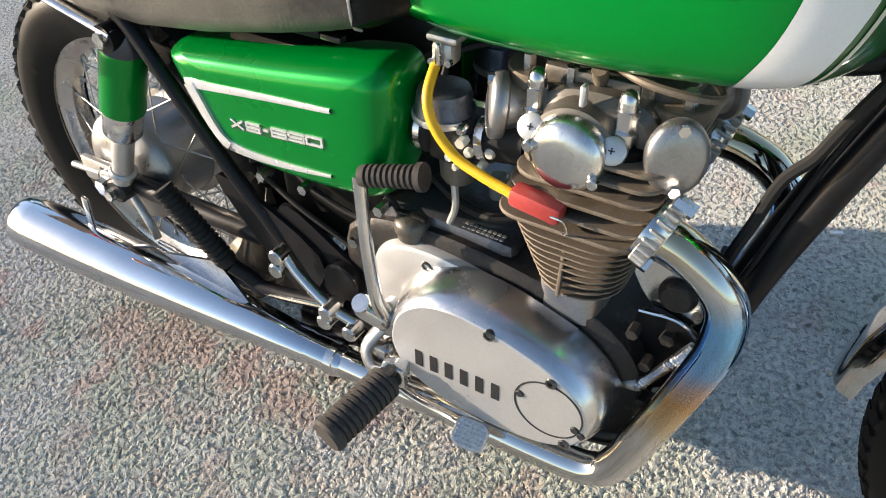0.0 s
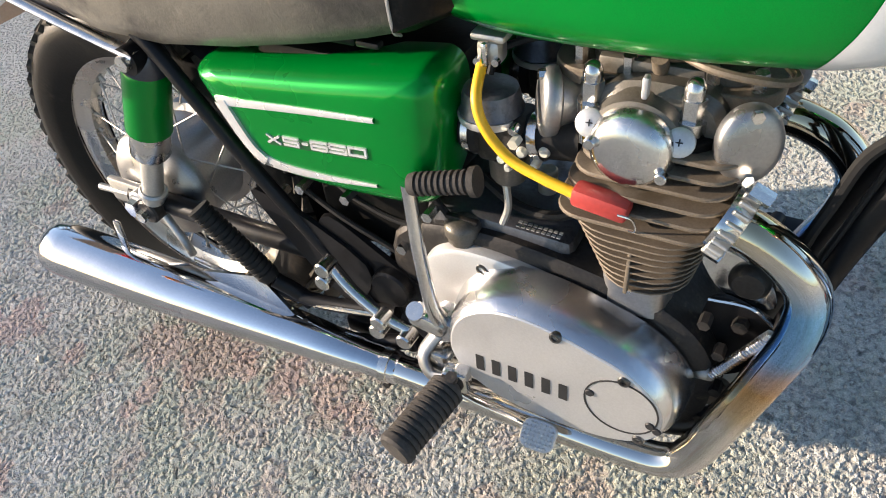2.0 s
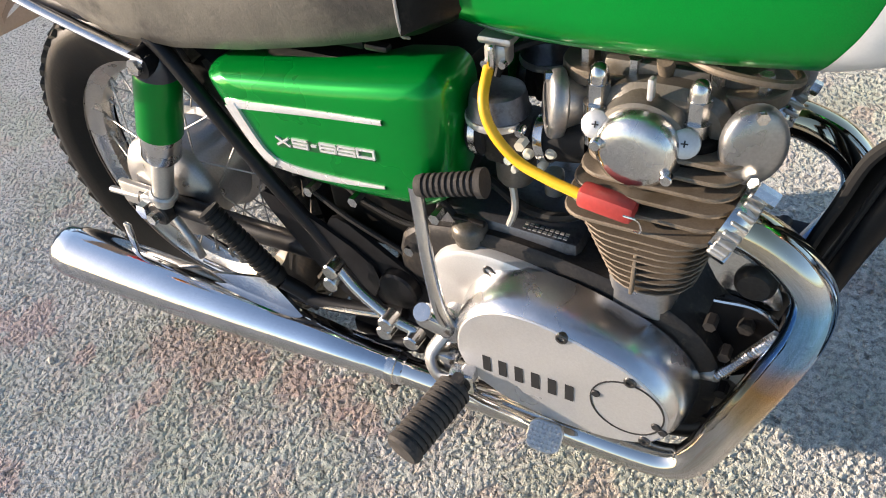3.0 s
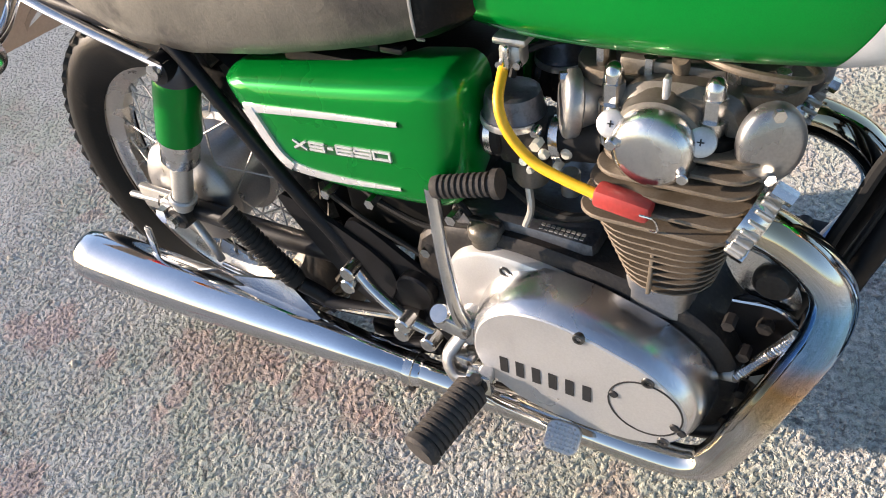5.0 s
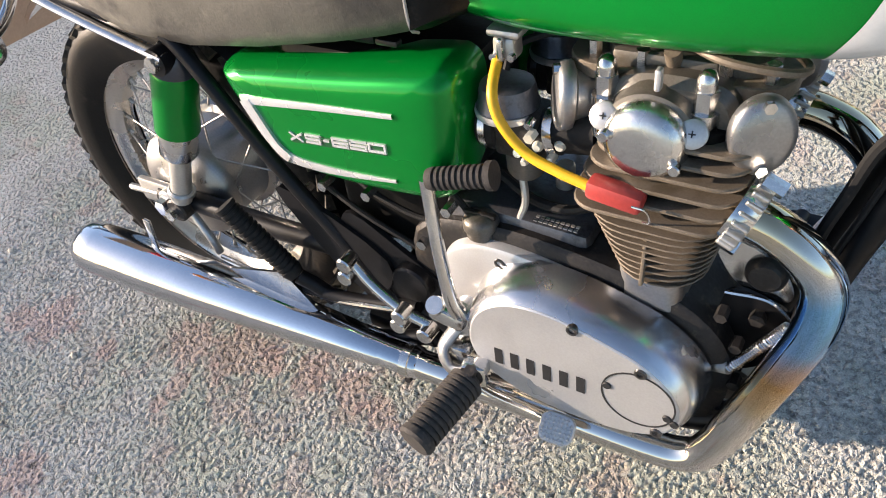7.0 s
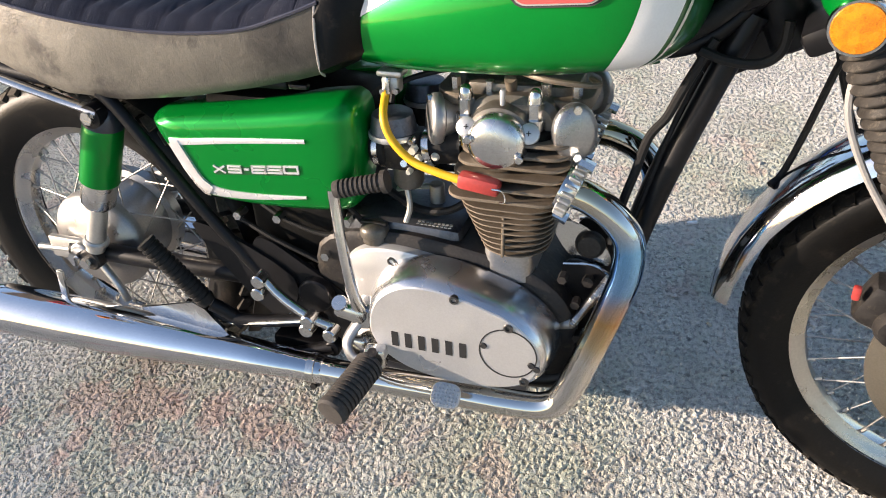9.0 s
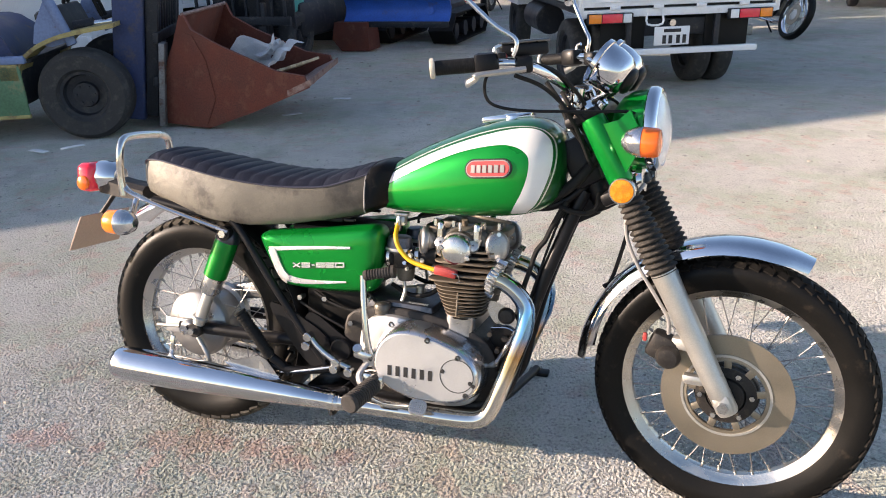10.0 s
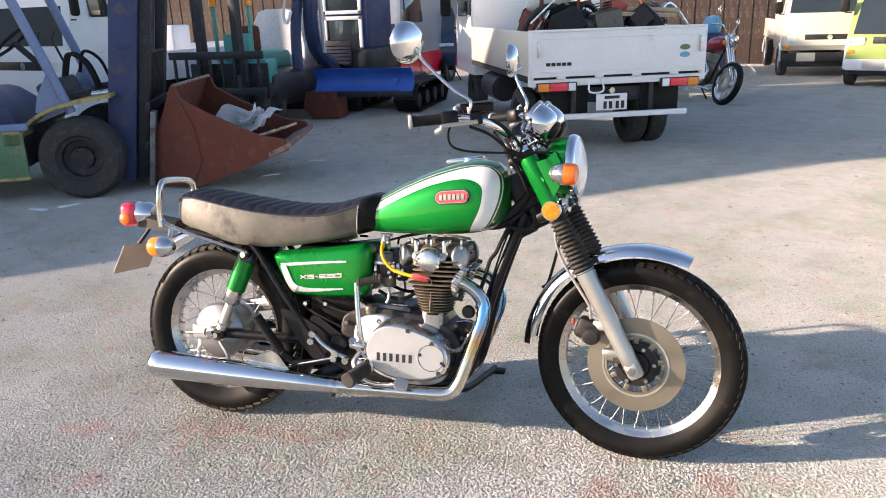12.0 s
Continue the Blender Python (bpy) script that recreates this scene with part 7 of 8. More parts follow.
def build_second_forklift():
    f = thing("forklift", "teal forklift with dark mast standing further back", "forklift", Matrix())
    for x in (-3.85, -3.36):
        part("mast_channel", box((x, 6.2, 1.22), (0.09, 0.12, 2.44), None, 0.008), DARK_STEEL, f)
        part("fork_arm", box((x, 5.75, 0.06), (0.10, 0.9, 0.04), None, 0.006), DARK_STEEL, f)
        part("fork_shank", box((x, 6.12, 0.38), (0.10, 0.05, 0.62), None, 0.006), DARK_STEEL, f)
        part("warning_lamp", cyl((x - 0.12, 6.75, 1.48), (x - 0.12, 6.75, 1.62), 0.05), AMBER, f)
        part("cab_post", cyl((x - 0.12, 6.75, 0.8), (x - 0.12, 6.75, 1.5), 0.025), TEAL, f)
    for z in (0.50, 0.92):
        part("carriage_bar", box((-3.62, 6.10, z), (1.25, 0.05, 0.09), None, 0.008), DARK_STEEL, f)
    for k in range(8):
        part("load_guard", box((-4.18 + 0.16 * k, 6.10, 0.70), (0.03, 0.03, 0.50), None, 0.004), DARK_STEEL, f)
    part("body", box((-3.6, 7.4, 0.45), (1.0, 1.7, 0.42), None, 0.08), DARK_STEEL, f)
    part("hood", box((-3.90, 7.6, 0.74), (0.50, 1.2, 0.30), None, 0.08), TEAL, f)
    part("mast_shield", box((-3.60, 6.35, 0.60), (1.05, 0.04, 0.42), None, 0.01), DARK_STEEL, f)
    part("dash", box((-3.62, 6.65, 0.98), (0.36, 0.10, 0.34), None, 0.03), TEAL, f)
    part("step", box((-3.22, 6.60, 0.70), (0.14, 0.30, 0.30), None, 0.03), TEAL, f)
    part("seat_back", box((-3.95, 7.5, 1.05), (0.36, 0.12, 0.36), None, 0.05), RUST, f)
    for x in (-4.0, -3.2):
        m = Matrix.Translation((x, 6.55, 0.28)) @ Matrix.Rotation(radians(90), 4, "Z")
        w = road_wheel(f, (0, 0, 0), 0.28, 0.2, 0.15, DARK_STEEL)
        w.matrix_local = m
    part("roof_guard", box((-3.6, 7.2, 2.1), (1.0, 1.2, 0.06), None, 0.02), TEAL, f)


build_second_forklift()


def build_flatbed():
    # local frame: x to the truck's right, y forward from the tailgate, z up
    t = thing("flatbed_truck", "white flatbed truck loaded with scrap machines", "truck", pose(0.383, 4.666, 0, 0, 0, 24))
    fit = Matrix.Translation((0, 0, 0.165)) @ Matrix.Scale(0.88, 4)

    def tpart(name, bm, material, parent, label=""):
        """A part of the truck, drawn to the size of a wider truck and brought to this one's."""
        bm.transform(fit)
        return part(name, bm, material, parent, label)
    W = 1.83
    tpart("bed_floor", box((W / 2, 1.6, 0.655), (W - 0.04, 3.1, 0.06), None, 0.006), DARK_STEEL, t)
    gate = tpart("tailgate", box((W / 2, -0.012, 0.905), (W, 0.035, 0.46), None, 0.008), WHITE_PAINT, t, "white steel tailgate")
    for z in (1.05, 0.72):
        tpart("tailgate_fold", box((W / 2, -0.033, z), (W - 0.16, 0.012, 0.012), None, 0.003), WHITE_PAINT, gate)
    tpart("tailgate_lip", box((W / 2, -0.036, 1.125), (W, 0.03, 0.025), None, 0.006), WHITE_PAINT, gate)
    for x in (0.06, W - 0.06):
        tpart("gate_latch", box((x, -0.042, 0.95), (0.02, 0.03, 0.16), None, 0.006), OLD_CHROME, gate)
    for k in range(4):
        tpart("gate_hinge", box((0.30 + 0.40 * k, -0.035, 0.665), (0.09, 0.03, 0.03), None, 0.006), WHITE_PAINT, gate)
    for k in range(5):
        tpart("model_mark", box((0.165 + 0.055 * k, -0.034, 0.80), (0.042, 0.004, 0.032), None, 0.0), DARK_STEEL, gate)
    for z, m in ((0.92, OLD_GREEN), (0.845, SKYBLUE)):
        tpart("sticker", lathe([(0, 0.003), (0.045, 0.003), (0.047, 0)], Matrix.Translation((W - 0.22, -0.031, z)) @ SIDEWAYS @ Matrix.Diagonal((1.2, 0.6, 1, 1)), 20), m, gate)
    for x in (0.0, W):
        tpart("side_gate", box((x, 1.58, 0.90), (0.035, 3.08, 0.44), None, 0.008), CREAM_PAINT, t, "cream side gate")
        tpart("corner_post", box((x, 0.02, 0.86), (0.05, 0.06, 0.55), None, 0.008), WHITE_PAINT, t)
        tpart("side_rail", box((x, 1.58, 0.64), (0.03, 3.08, 0.05), None, 0.006), DARK_STEEL, t)
    tpart("rear_crossmember", box((W / 2, 0.02, 0.615), (W, 0.06, 0.07), None, 0.008), WHITE_PAINT, t)
    tpart("bumper", box((W / 2 - 0.02, -0.02, 0.27), (W - 0.30, 0.06, 0.055), None, 0.008), WHITE_PAINT, t, "white steel under-run bar")
    for x in (0.45, W - 0.55):
        tpart("bumper_bracket", box((x, 0.02, 0.42), (0.05, 0.04, 0.32), None, 0.006), DARK_STEEL, t)
    tpart("mud_flap", box((W - 0.42, 0.10, 0.44), (0.42, 0.02, 0.36), None, 0.005), RUBBER, t)
    tpart("mud_flap", box((0.42, 0.10, 0.44), (0.42, 0.02, 0.36), None, 0.005), RUBBER, t)
    tpart("chassis_frame", box((W / 2, 2.2, 0.47), (0.70, 4.2, 0.16), None, 0.02), DARK_STEEL, t)
    for x, flip in ((0.05, 1), (W - 0.47, -1)):
        lamp = tpart("rear_lamp", box((x + 0.21, -0.02, 0.575), (0.42, 0.05, 0.09), None, 0.008), DARK_STEEL, t)
        cols = [AMBER, RED_LENS, LENS_GLASS]
        for at, wide, mcol in zip((0.068, 0.225, 0.365), (0.115, 0.185, 0.075), cols):
            tpart("lamp_lens", box((x + (at if flip > 0 else 0.42 - at), -0.045, 0.575), (wide, 0.02, 0.078), None, 0.006), mcol, lamp)
    # plate with its mark as bars
    plate = tpart("number_plate", box((0.835, -0.05, 0.405), (0.33, 0.008, 0.165), None, 0.003), WHITE_PAINT, t, "white plate with dark bars")
    for k in range(4):
        tpart("plate_bar", box((0.765 + 0.058 * k + (0.014 if k > 1 else 0), -0.0555, 0.375), (0.034, 0.003, 0.075), None, 0.0), DARK_STEEL, plate)
    tpart("plate_bar", box((0.838, -0.0555, 0.452), (0.16, 0.003, 0.030), None, 0.0), DARK_STEEL, plate)
    tpart("plate_lamp", cyl((0.835, -0.06, 0.52), (0.835, 0.0, 0.52), 0.03), OLD_CHROME, t)
    tpart("tow_loop", tube([(0.60, -0.03, 0.62), (0.60, -0.05, 0.515), (0.74, -0.05, 0.515), (0.74, -0.03, 0.62)], 0.010, 8, per=3), WHITE_PAINT, t)
    for x in (0.17, 0.40, W - 0.40, W - 0.17):
        m = Matrix.Translation((0.88 * x, 0.80, 0.30)) @ Matrix.Rotation(radians(90), 4, "Z")
        road_wheel(t, (0, 0, 0), 0.30, 0.17, 0.18, DARK_STEEL).matrix_local = m
    for x in (0.22, W - 0.22):
        m = Matrix.Translation((0.88 * x, 3.45, 0.30)) @ Matrix.Rotation(radians(90), 4, "Z")
        road_wheel(t, (0, 0, 0), 0.30, 0.17, 0.18, DARK_STEEL).matrix_local = m
    tpart("fuel_drum", cyl((0.10, 1.6, 0.42), (0.10, 2.3, 0.42), 0.16, bevel=0.01), DARK_STEEL, t)
    # cab
    cab = tpart("cab", rings([[Vector((x, y, z)) for x, y in ((0.05, 3.25), (W - 0.05, 3.25), (W - 0.05, 4.7 - d), (0.05, 4.7 - d))] for z, d in ((0.45, 0), (1.15, 0.02), (1.95, 0.35), (2.0, 0.45))]), WHITE_PAINT, t, "white truck cab")
    tpart("rear_window", box((W / 2, 3.24, 1.55), (1.2, 0.02, 0.45), None, 0.05), GLASS_DARK, cab)
    for s, x in ((-1, 0.04), (1, W - 0.04)):
        tpart("side_window", box((x, 3.85, 1.5), (0.02, 0.8, 0.5), None, 0.05), GLASS_DARK, cab)
        tpart("wing_mirror", box((x + s * 0.2, 4.4, 1.4), (0.16, 0.05, 0.3), None, 0.03), RUBBER, cab)
    tpart("headboard", box((W / 2, 3.15, 1.35), (W, 0.05, 0.9), None, 0.01), WHITE_PAINT, t)


build_flatbed()


def scrap(name, label, bm, mat, m):
    ob = part(name, bm, mat)
    ob.matrix_world = m
    return tagged(ob, label, "scrap", "scrap on the truck bed")


def build_load():
    bed = pose(0.383, 4.666, 0.770, 0, 0, 24) @ Matrix.Diagonal((0.88, 0.88, 1.05, 1))
    rng = random.Random(11)
    for k in range(3):
        r = 0.27
        old = scrap("old_wheel", "old spoked wheel on the truck bed", lathe([(r + 0.03 * math.cos(a), 0.03 * math.sin(a)) for a in [2 * math.pi * j / 8 for j in range(9)]], SIDEWAYS, 32), DARK_STEEL, bed @ pose(0.30 + 0.5 * k, 0.45 + 0.35 * k, 0.30, 15 - 10 * k, 0, 30 * k))
        for j in range(10):
            a = 2 * math.pi * j / 10
            part("spoke", cyl((0, 0, 0), (r * math.cos(a), 0, r * math.sin(a)), 0.004, n=5), SPOKE, old)
    for k in range(14):
        bm = box((0, 0, 0), (0.30, 0.26, 0.26), None, 0.04)
        for j in range(4):
            slab(0, 0, 0.085, 0.085, 0.03, 0.13 + 0.022 * j, 0.138 + 0.022 * j, bm)
        cyl((0.1, 0, 0), (0.24, 0.02, 0.06), 0.05, bm=bm)
        scrap("scrap_engine", "oily scrap engine on the truck bed", bm, (GRIME_AND_SHADE, DARK_STEEL, CAST, RUST)[k % 4], bed @ pose(0.25 + 0.21 * (k % 7), 0.28 + 0.45 * (k % 2), 0.135 + 0.25 * (k // 7), (k // 7) * rng.uniform(-60, 60), (k // 7) * rng.uniform(-40, 40), rng.uniform(0, 360)))
    for k in range(14):
        pts = [(0, 0, 0), (0.15, 0.05, 0.25 + 0.2 * rng.random()), (0.45, 0.1 * rng.random(), 0.30 + 0.25 * rng.random()), (0.8 + 0.3 * rng.random(), 0.1, 0.15)]
        scrap("bent_pipe", "bent metal pipe sticking out of the scrap", tube(pts, 0.014 + 0.012 * rng.random(), 8), (OLD_CHROME, RUST, DARK_STEEL, BOARD)[k % 4], bed @ pose(0.15 + 0.10 * k, 0.35 + 0.15 * (k % 4), 0.03 + 0.3 * (k % 2), 0, 0, rng.uniform(15, 110)))
    scrap("scrap_tank", "cream fuel tank lying on the scrap", rings([[Vector((x, 0.12 * w * math.cos(a), 0.11 * w * math.sin(a))) for a in [2 * math.pi * j / 16 for j in range(16)]] for x, w in ((-0.3, 0.2), (-0.26, 0.5), (-0.1, 0.9), (0.1, 1), (0.24, 0.7), (0.28, 0.2))]), CREAM_PAINT, bed @ pose(0.40, 0.7, 0.62, 0, -15, 20))
    scrap("red_can", "red plastic can among the scrap", box((0, 0, 0.16), (0.22, 0.16, 0.32), None, 0.03), REDCLIP, bed @ pose(0.92, 0.35, 0.30, 10, 8, 20))
    scrap("folded_sheet", "teal tarpaulin folded on the load", box((0, 0, 0), (0.5, 0.4, 0.25), None, 0.08), TEAL, bed @ pose(1.15, 1.2, 0.35, 5, 5, 30))
    for k in range(2):
        scrap("plank", "pale plank resting on the load", box((0, 0, 0), (0.75, 0.14, 0.035), None, 0.004), BOARD, bed @ pose(1.25 + 0.1 * k, 0.28 + 0.12 * k, 0.47 + 0.04 * k, 0, 3, 6 + 5 * k))
    for k in range(2):
        scrap("tie_rope", "taut pale rope over the load", tube([(0, 0, 0), (0.5, 0.2, 0.32), (1.0, 0.5, 0.52)], 0.008, 6), CLOTH, bed @ pose(0.02 + 0.1 * k, 0.1 + 0.3 * k, 0.43 - 0.1 * k, 0, 0, 20 * k))


build_load()


def parked_motorcycle(name, label, m, paint, size=1.0, lean=9, steer=0):
    """A smaller parked motorcycle: x forward from the rear axle."""
    b = thing(name, label, "motorcycle", m @ Matrix.Rotation(radians(-lean), 4, "X") @ Matrix.Scale(size, 4))
    front = []
    for x, nm in ((0.0, "rear_wheel"), (1.35, "front_wheel")):
        lay = Matrix.Translation((x, 0, 0.30)) @ SIDEWAYS
        w = part(nm, lathe([(0.235, -0.035), (0.27, -0.045), (0.295, -0.028), (0.302, 0), (0.295, 0.028), (0.27, 0.045), (0.235, 0.035)], lay, 40), TYRE, b)
        part("rim", lathe([(0.24, -0.03), (0.222, -0.02), (0.218, 0), (0.222, 0.02), (0.24, 0.03), (0.234, 0), (0.24, -0.03)], lay, 40), CHROME, w)
        part("hub", lathe([(0, -0.05), (0.06, -0.045), (0.06, 0.045), (0, 0.05)], lay, 20), MATT_ALU, w)
        part("brake_disc", lathe([(0.13, 0.05), (0.13, 0.055), (0.07, 0.055), (0.07, 0.05), (0.13, 0.05)], lay, 32), DISC, w)
        for k in range(18):
            a = 2 * math.pi * k / 18
            part("spoke", cyl((x + 0.05 * math.cos(a + 0.4), (-1) ** k * 0.035, 0.30 + 0.05 * math.sin(a + 0.4)), (x + 0.222 * math.cos(a), 0, 0.30 + 0.222 * math.sin(a)), 0.003, n=5), SPOKE, w)
        part("mudguard", rings([[Vector((x + (0.325 + dr) * math.cos(a), y, 0.30 + (0.325 + dr) * math.sin(a))) for dr, y in ((0, -0.055), (0.012, 0), (0, 0.055), (0.004, 0))] for a in [radians(50 + 10 * k) for k in range(10)]]), CHROME, b)
        front += [] if x == 0.0 else list(b.children)[-2:]
    part("fuel_tank", rings([[Vector((x, 0.13 * w * math.cos(a), z + 0.11 * w * math.sin(a))) for a in [2 * math.pi * j / 20 for j in range(20)]] for x, w, z in ((0.55, 0.25, 0.78), (0.58, 0.6, 0.79), (0.70, 0.95, 0.81), (0.85, 1, 0.83), (0.95, 0.7, 0.84), (0.98, 0.25, 0.84))]), paint, b, "glossy painted fuel tank")
    part("seat", rings([[Vector((x, 0.12 * w * math.cos(a), z + 0.05 * math.sin(a))) for a in [2 * math.pi * j / 16 for j in range(16)]] for x, w, z in ((-0.2, 0.4, 0.80), (-0.16, 0.9, 0.79), (0.2, 1, 0.74), (0.5, 0.9, 0.76), (0.56, 0.5, 0.77))]), RUBBER, b)
    part("engine", box((0.68, 0, 0.42), (0.36, 0.26, 0.30), None, 0.05), CAST, b)
    for k in range(6):
        part("cooling_fin", slab(0.74, 0, 0.09, 0.12, 0.03, 0.57 + 0.02 * k, 0.578 + 0.02 * k), MATT_ALU, b)
    for s in (-1, 1):
        front.append(part("fork_leg", cyl((1.35, s * 0.09, 0.30), (1.03, s * 0.09, 0.92), 0.024), CHROME, b))
        part("exhaust", tube([(0.84, s * 0.1, 0.52), (0.95, s * 0.12, 0.40), (0.85, s * 0.15, 0.22), (0.4, s * 0.17, 0.22), (-0.2, s * 0.19, 0.28)], [0.02, 0.02, 0.022, 0.035, 0.042], 12), CHROME, b)
        part("shock", cyl((0.05, s * 0.12, 0.33), (0.17, s * 0.12, 0.68), 0.025), CHROME, b)
        front.append(part("mirror_stem", tube([(0.93, s * 0.28, 1.0), (0.95, s * 0.32, 1.12), (0.93, s * 0.36, 1.18)], 0.006, 6), CHROME, b))
        front.append(part("mirror", lathe([(0, -0.01), (0.05, -0.01), (0.05, 0.005), (0, 0.02)], Matrix.Translation((0.93, s * 0.37, 1.2)) @ Matrix.Rotation(radians(90), 4, "Y"), 20), CHROME, b))
        front.append(part("indicator", lathe([(0, -0.03), (0.03, -0.02), (0.032, 0.02), (0, 0.03)], Matrix.Translation((1.08, s * 0.19, 0.82)) @ Matrix.Rotation(radians(90), 4, "Y"), 16), AMBER, b))
    part("frame", tube([(1.02, 0, 0.88), (0.7, 0, 0.70), (0.4, 0, 0.66), (0.1, 0, 0.68)], 0.02), BLACK, b)
    part("downtube", tube([(1.02, 0, 0.85), (0.94, 0, 0.5), (0.85, 0, 0.26), (0.5, 0, 0.24)], 0.018), BLACK, b)
    part("swing_arm", cyl((0.0, 0.1, 0.30), (0.48, 0.1, 0.33), 0.022), BLACK, b)
    front.append(part("handlebar", tube([(0.88, -0.36, 1.0), (0.98, -0.25, 1.03), (1.02, -0.08, 0.96), (1.02, 0.08, 0.96), (0.98, 0.25, 1.03), (0.88, 0.36, 1.0)], 0.012), CHROME, b))
    front.append(part("headlight", lathe([(0, -0.08), (0.06, -0.06), (0.085, 0), (0.085, 0.03), (0, 0.045)], Matrix.Translation((1.12, 0, 0.88)) @ Matrix.Rotation(radians(90), 4, "Y"), 28), CHROME, b))
    part("side_stand", tube([(0.6, 0.1, 0.2), (0.66, 0.22, 0.06)], 0.012), BLACK, b)
    turn = Matrix.Translation((1.10, 0, 0)) @ Matrix.Rotation(radians(steer), 4, "Z") @ Matrix.Translation((-1.10, 0, 0))
    for ob in [o for o in front if o.parent == b]:
        ob.matrix_basis = turn
    return b


parked_motorcycle("motorcycle", "parked dark red motorcycle with spoked chrome wheels", pose(1.665, 10.07, 0.0, 0, 0, -62), MAROON, 0.98, 19, 36)


def build_scooter():
    s = thing("scooter", "dark scooter with a windscreen and a pale stripe", "scooter", pose(-2.60, 13.1, 0, 0, 0, -80))
    for x in (0, 1.2):
        lay = Matrix.Translation((x, 0, 0.24)) @ SIDEWAYS
        w = part("wheel", lathe([(0.15, -0.05), (0.21, -0.055), (0.24, -0.02), (0.24, 0.02), (0.21, 0.055), (0.15, 0.05)], lay, 32), TYRE, s)
        part("rim", lathe([(0.155, -0.04), (0.05, -0.02), (0, -0.02)], lay, 24), MATT_ALU, w)
        part("rim", lathe([(0.155, 0.04), (0.05, 0.02), (0, 0.02)], lay, 24), MATT_ALU, w)
    part("front_shield", rings([[Vector((x, y * w, z)) for y in (-1, -0.6, 0.6, 1)] + [Vector((x - 0.08, y * w, z)) for y in (1, -1)] for x, z, w in ((1.12, 0.35, 0.20), (1.16, 0.6, 0.24), (1.08, 0.9, 0.22), (1.0, 1.02, 0.14))]), NAVY, s)
    part("pale_stripe", box((1.19, 0, 0.72), (0.02, 0.36, 0.06), Matrix.Rotation(radians(-12), 4, "Y"), 0.01), WHITE_PAINT, s)
    part("windscreen", rings([[Vector((x, -w, z)), Vector((x + 0.04, 0, z)), Vector((x, w, z)), Vector((x - 0.01, w, z)), Vector((x + 0.03, 0, z)), Vector((x - 0.01, -w, z))] for x, z, w in ((1.02, 0.95, 0.18), (0.92, 1.2, 0.20), (0.86, 1.38, 0.14))]), GLASS_DARK, s)
    part("body", rings([[Vector((x, w * math.cos(a), z + h * math.sin(a))) for a in [2 * math.pi * j / 16 for j in range(16)]] for x, w, z, h in ((-0.35, 0.06, 0.62, 0.05), (-0.2, 0.15, 0.55, 0.18), (0.2, 0.18, 0.5, 0.2), (0.45, 0.14, 0.42, 0.14))]), NAVY, s)
    part("seat", box((0.05, 0, 0.76), (0.65, 0.26, 0.10), None, 0.05), RUBBER, s)
    part("footboard", box((0.68, 0, 0.28), (0.55, 0.32, 0.08), None, 0.03), RUBBER, s)
    part("handlebar", tube([(0.92, -0.32, 1.02), (1.0, -0.1, 1.0), (1.0, 0.1, 1.0), (0.92, 0.32, 1.02)], 0.014), BLACK, s)
    part("side_stand", tube([(0.4, 0.12, 0.24), (0.45, 0.25, 0.012)], 0.012), BLACK, s)


build_scooter()


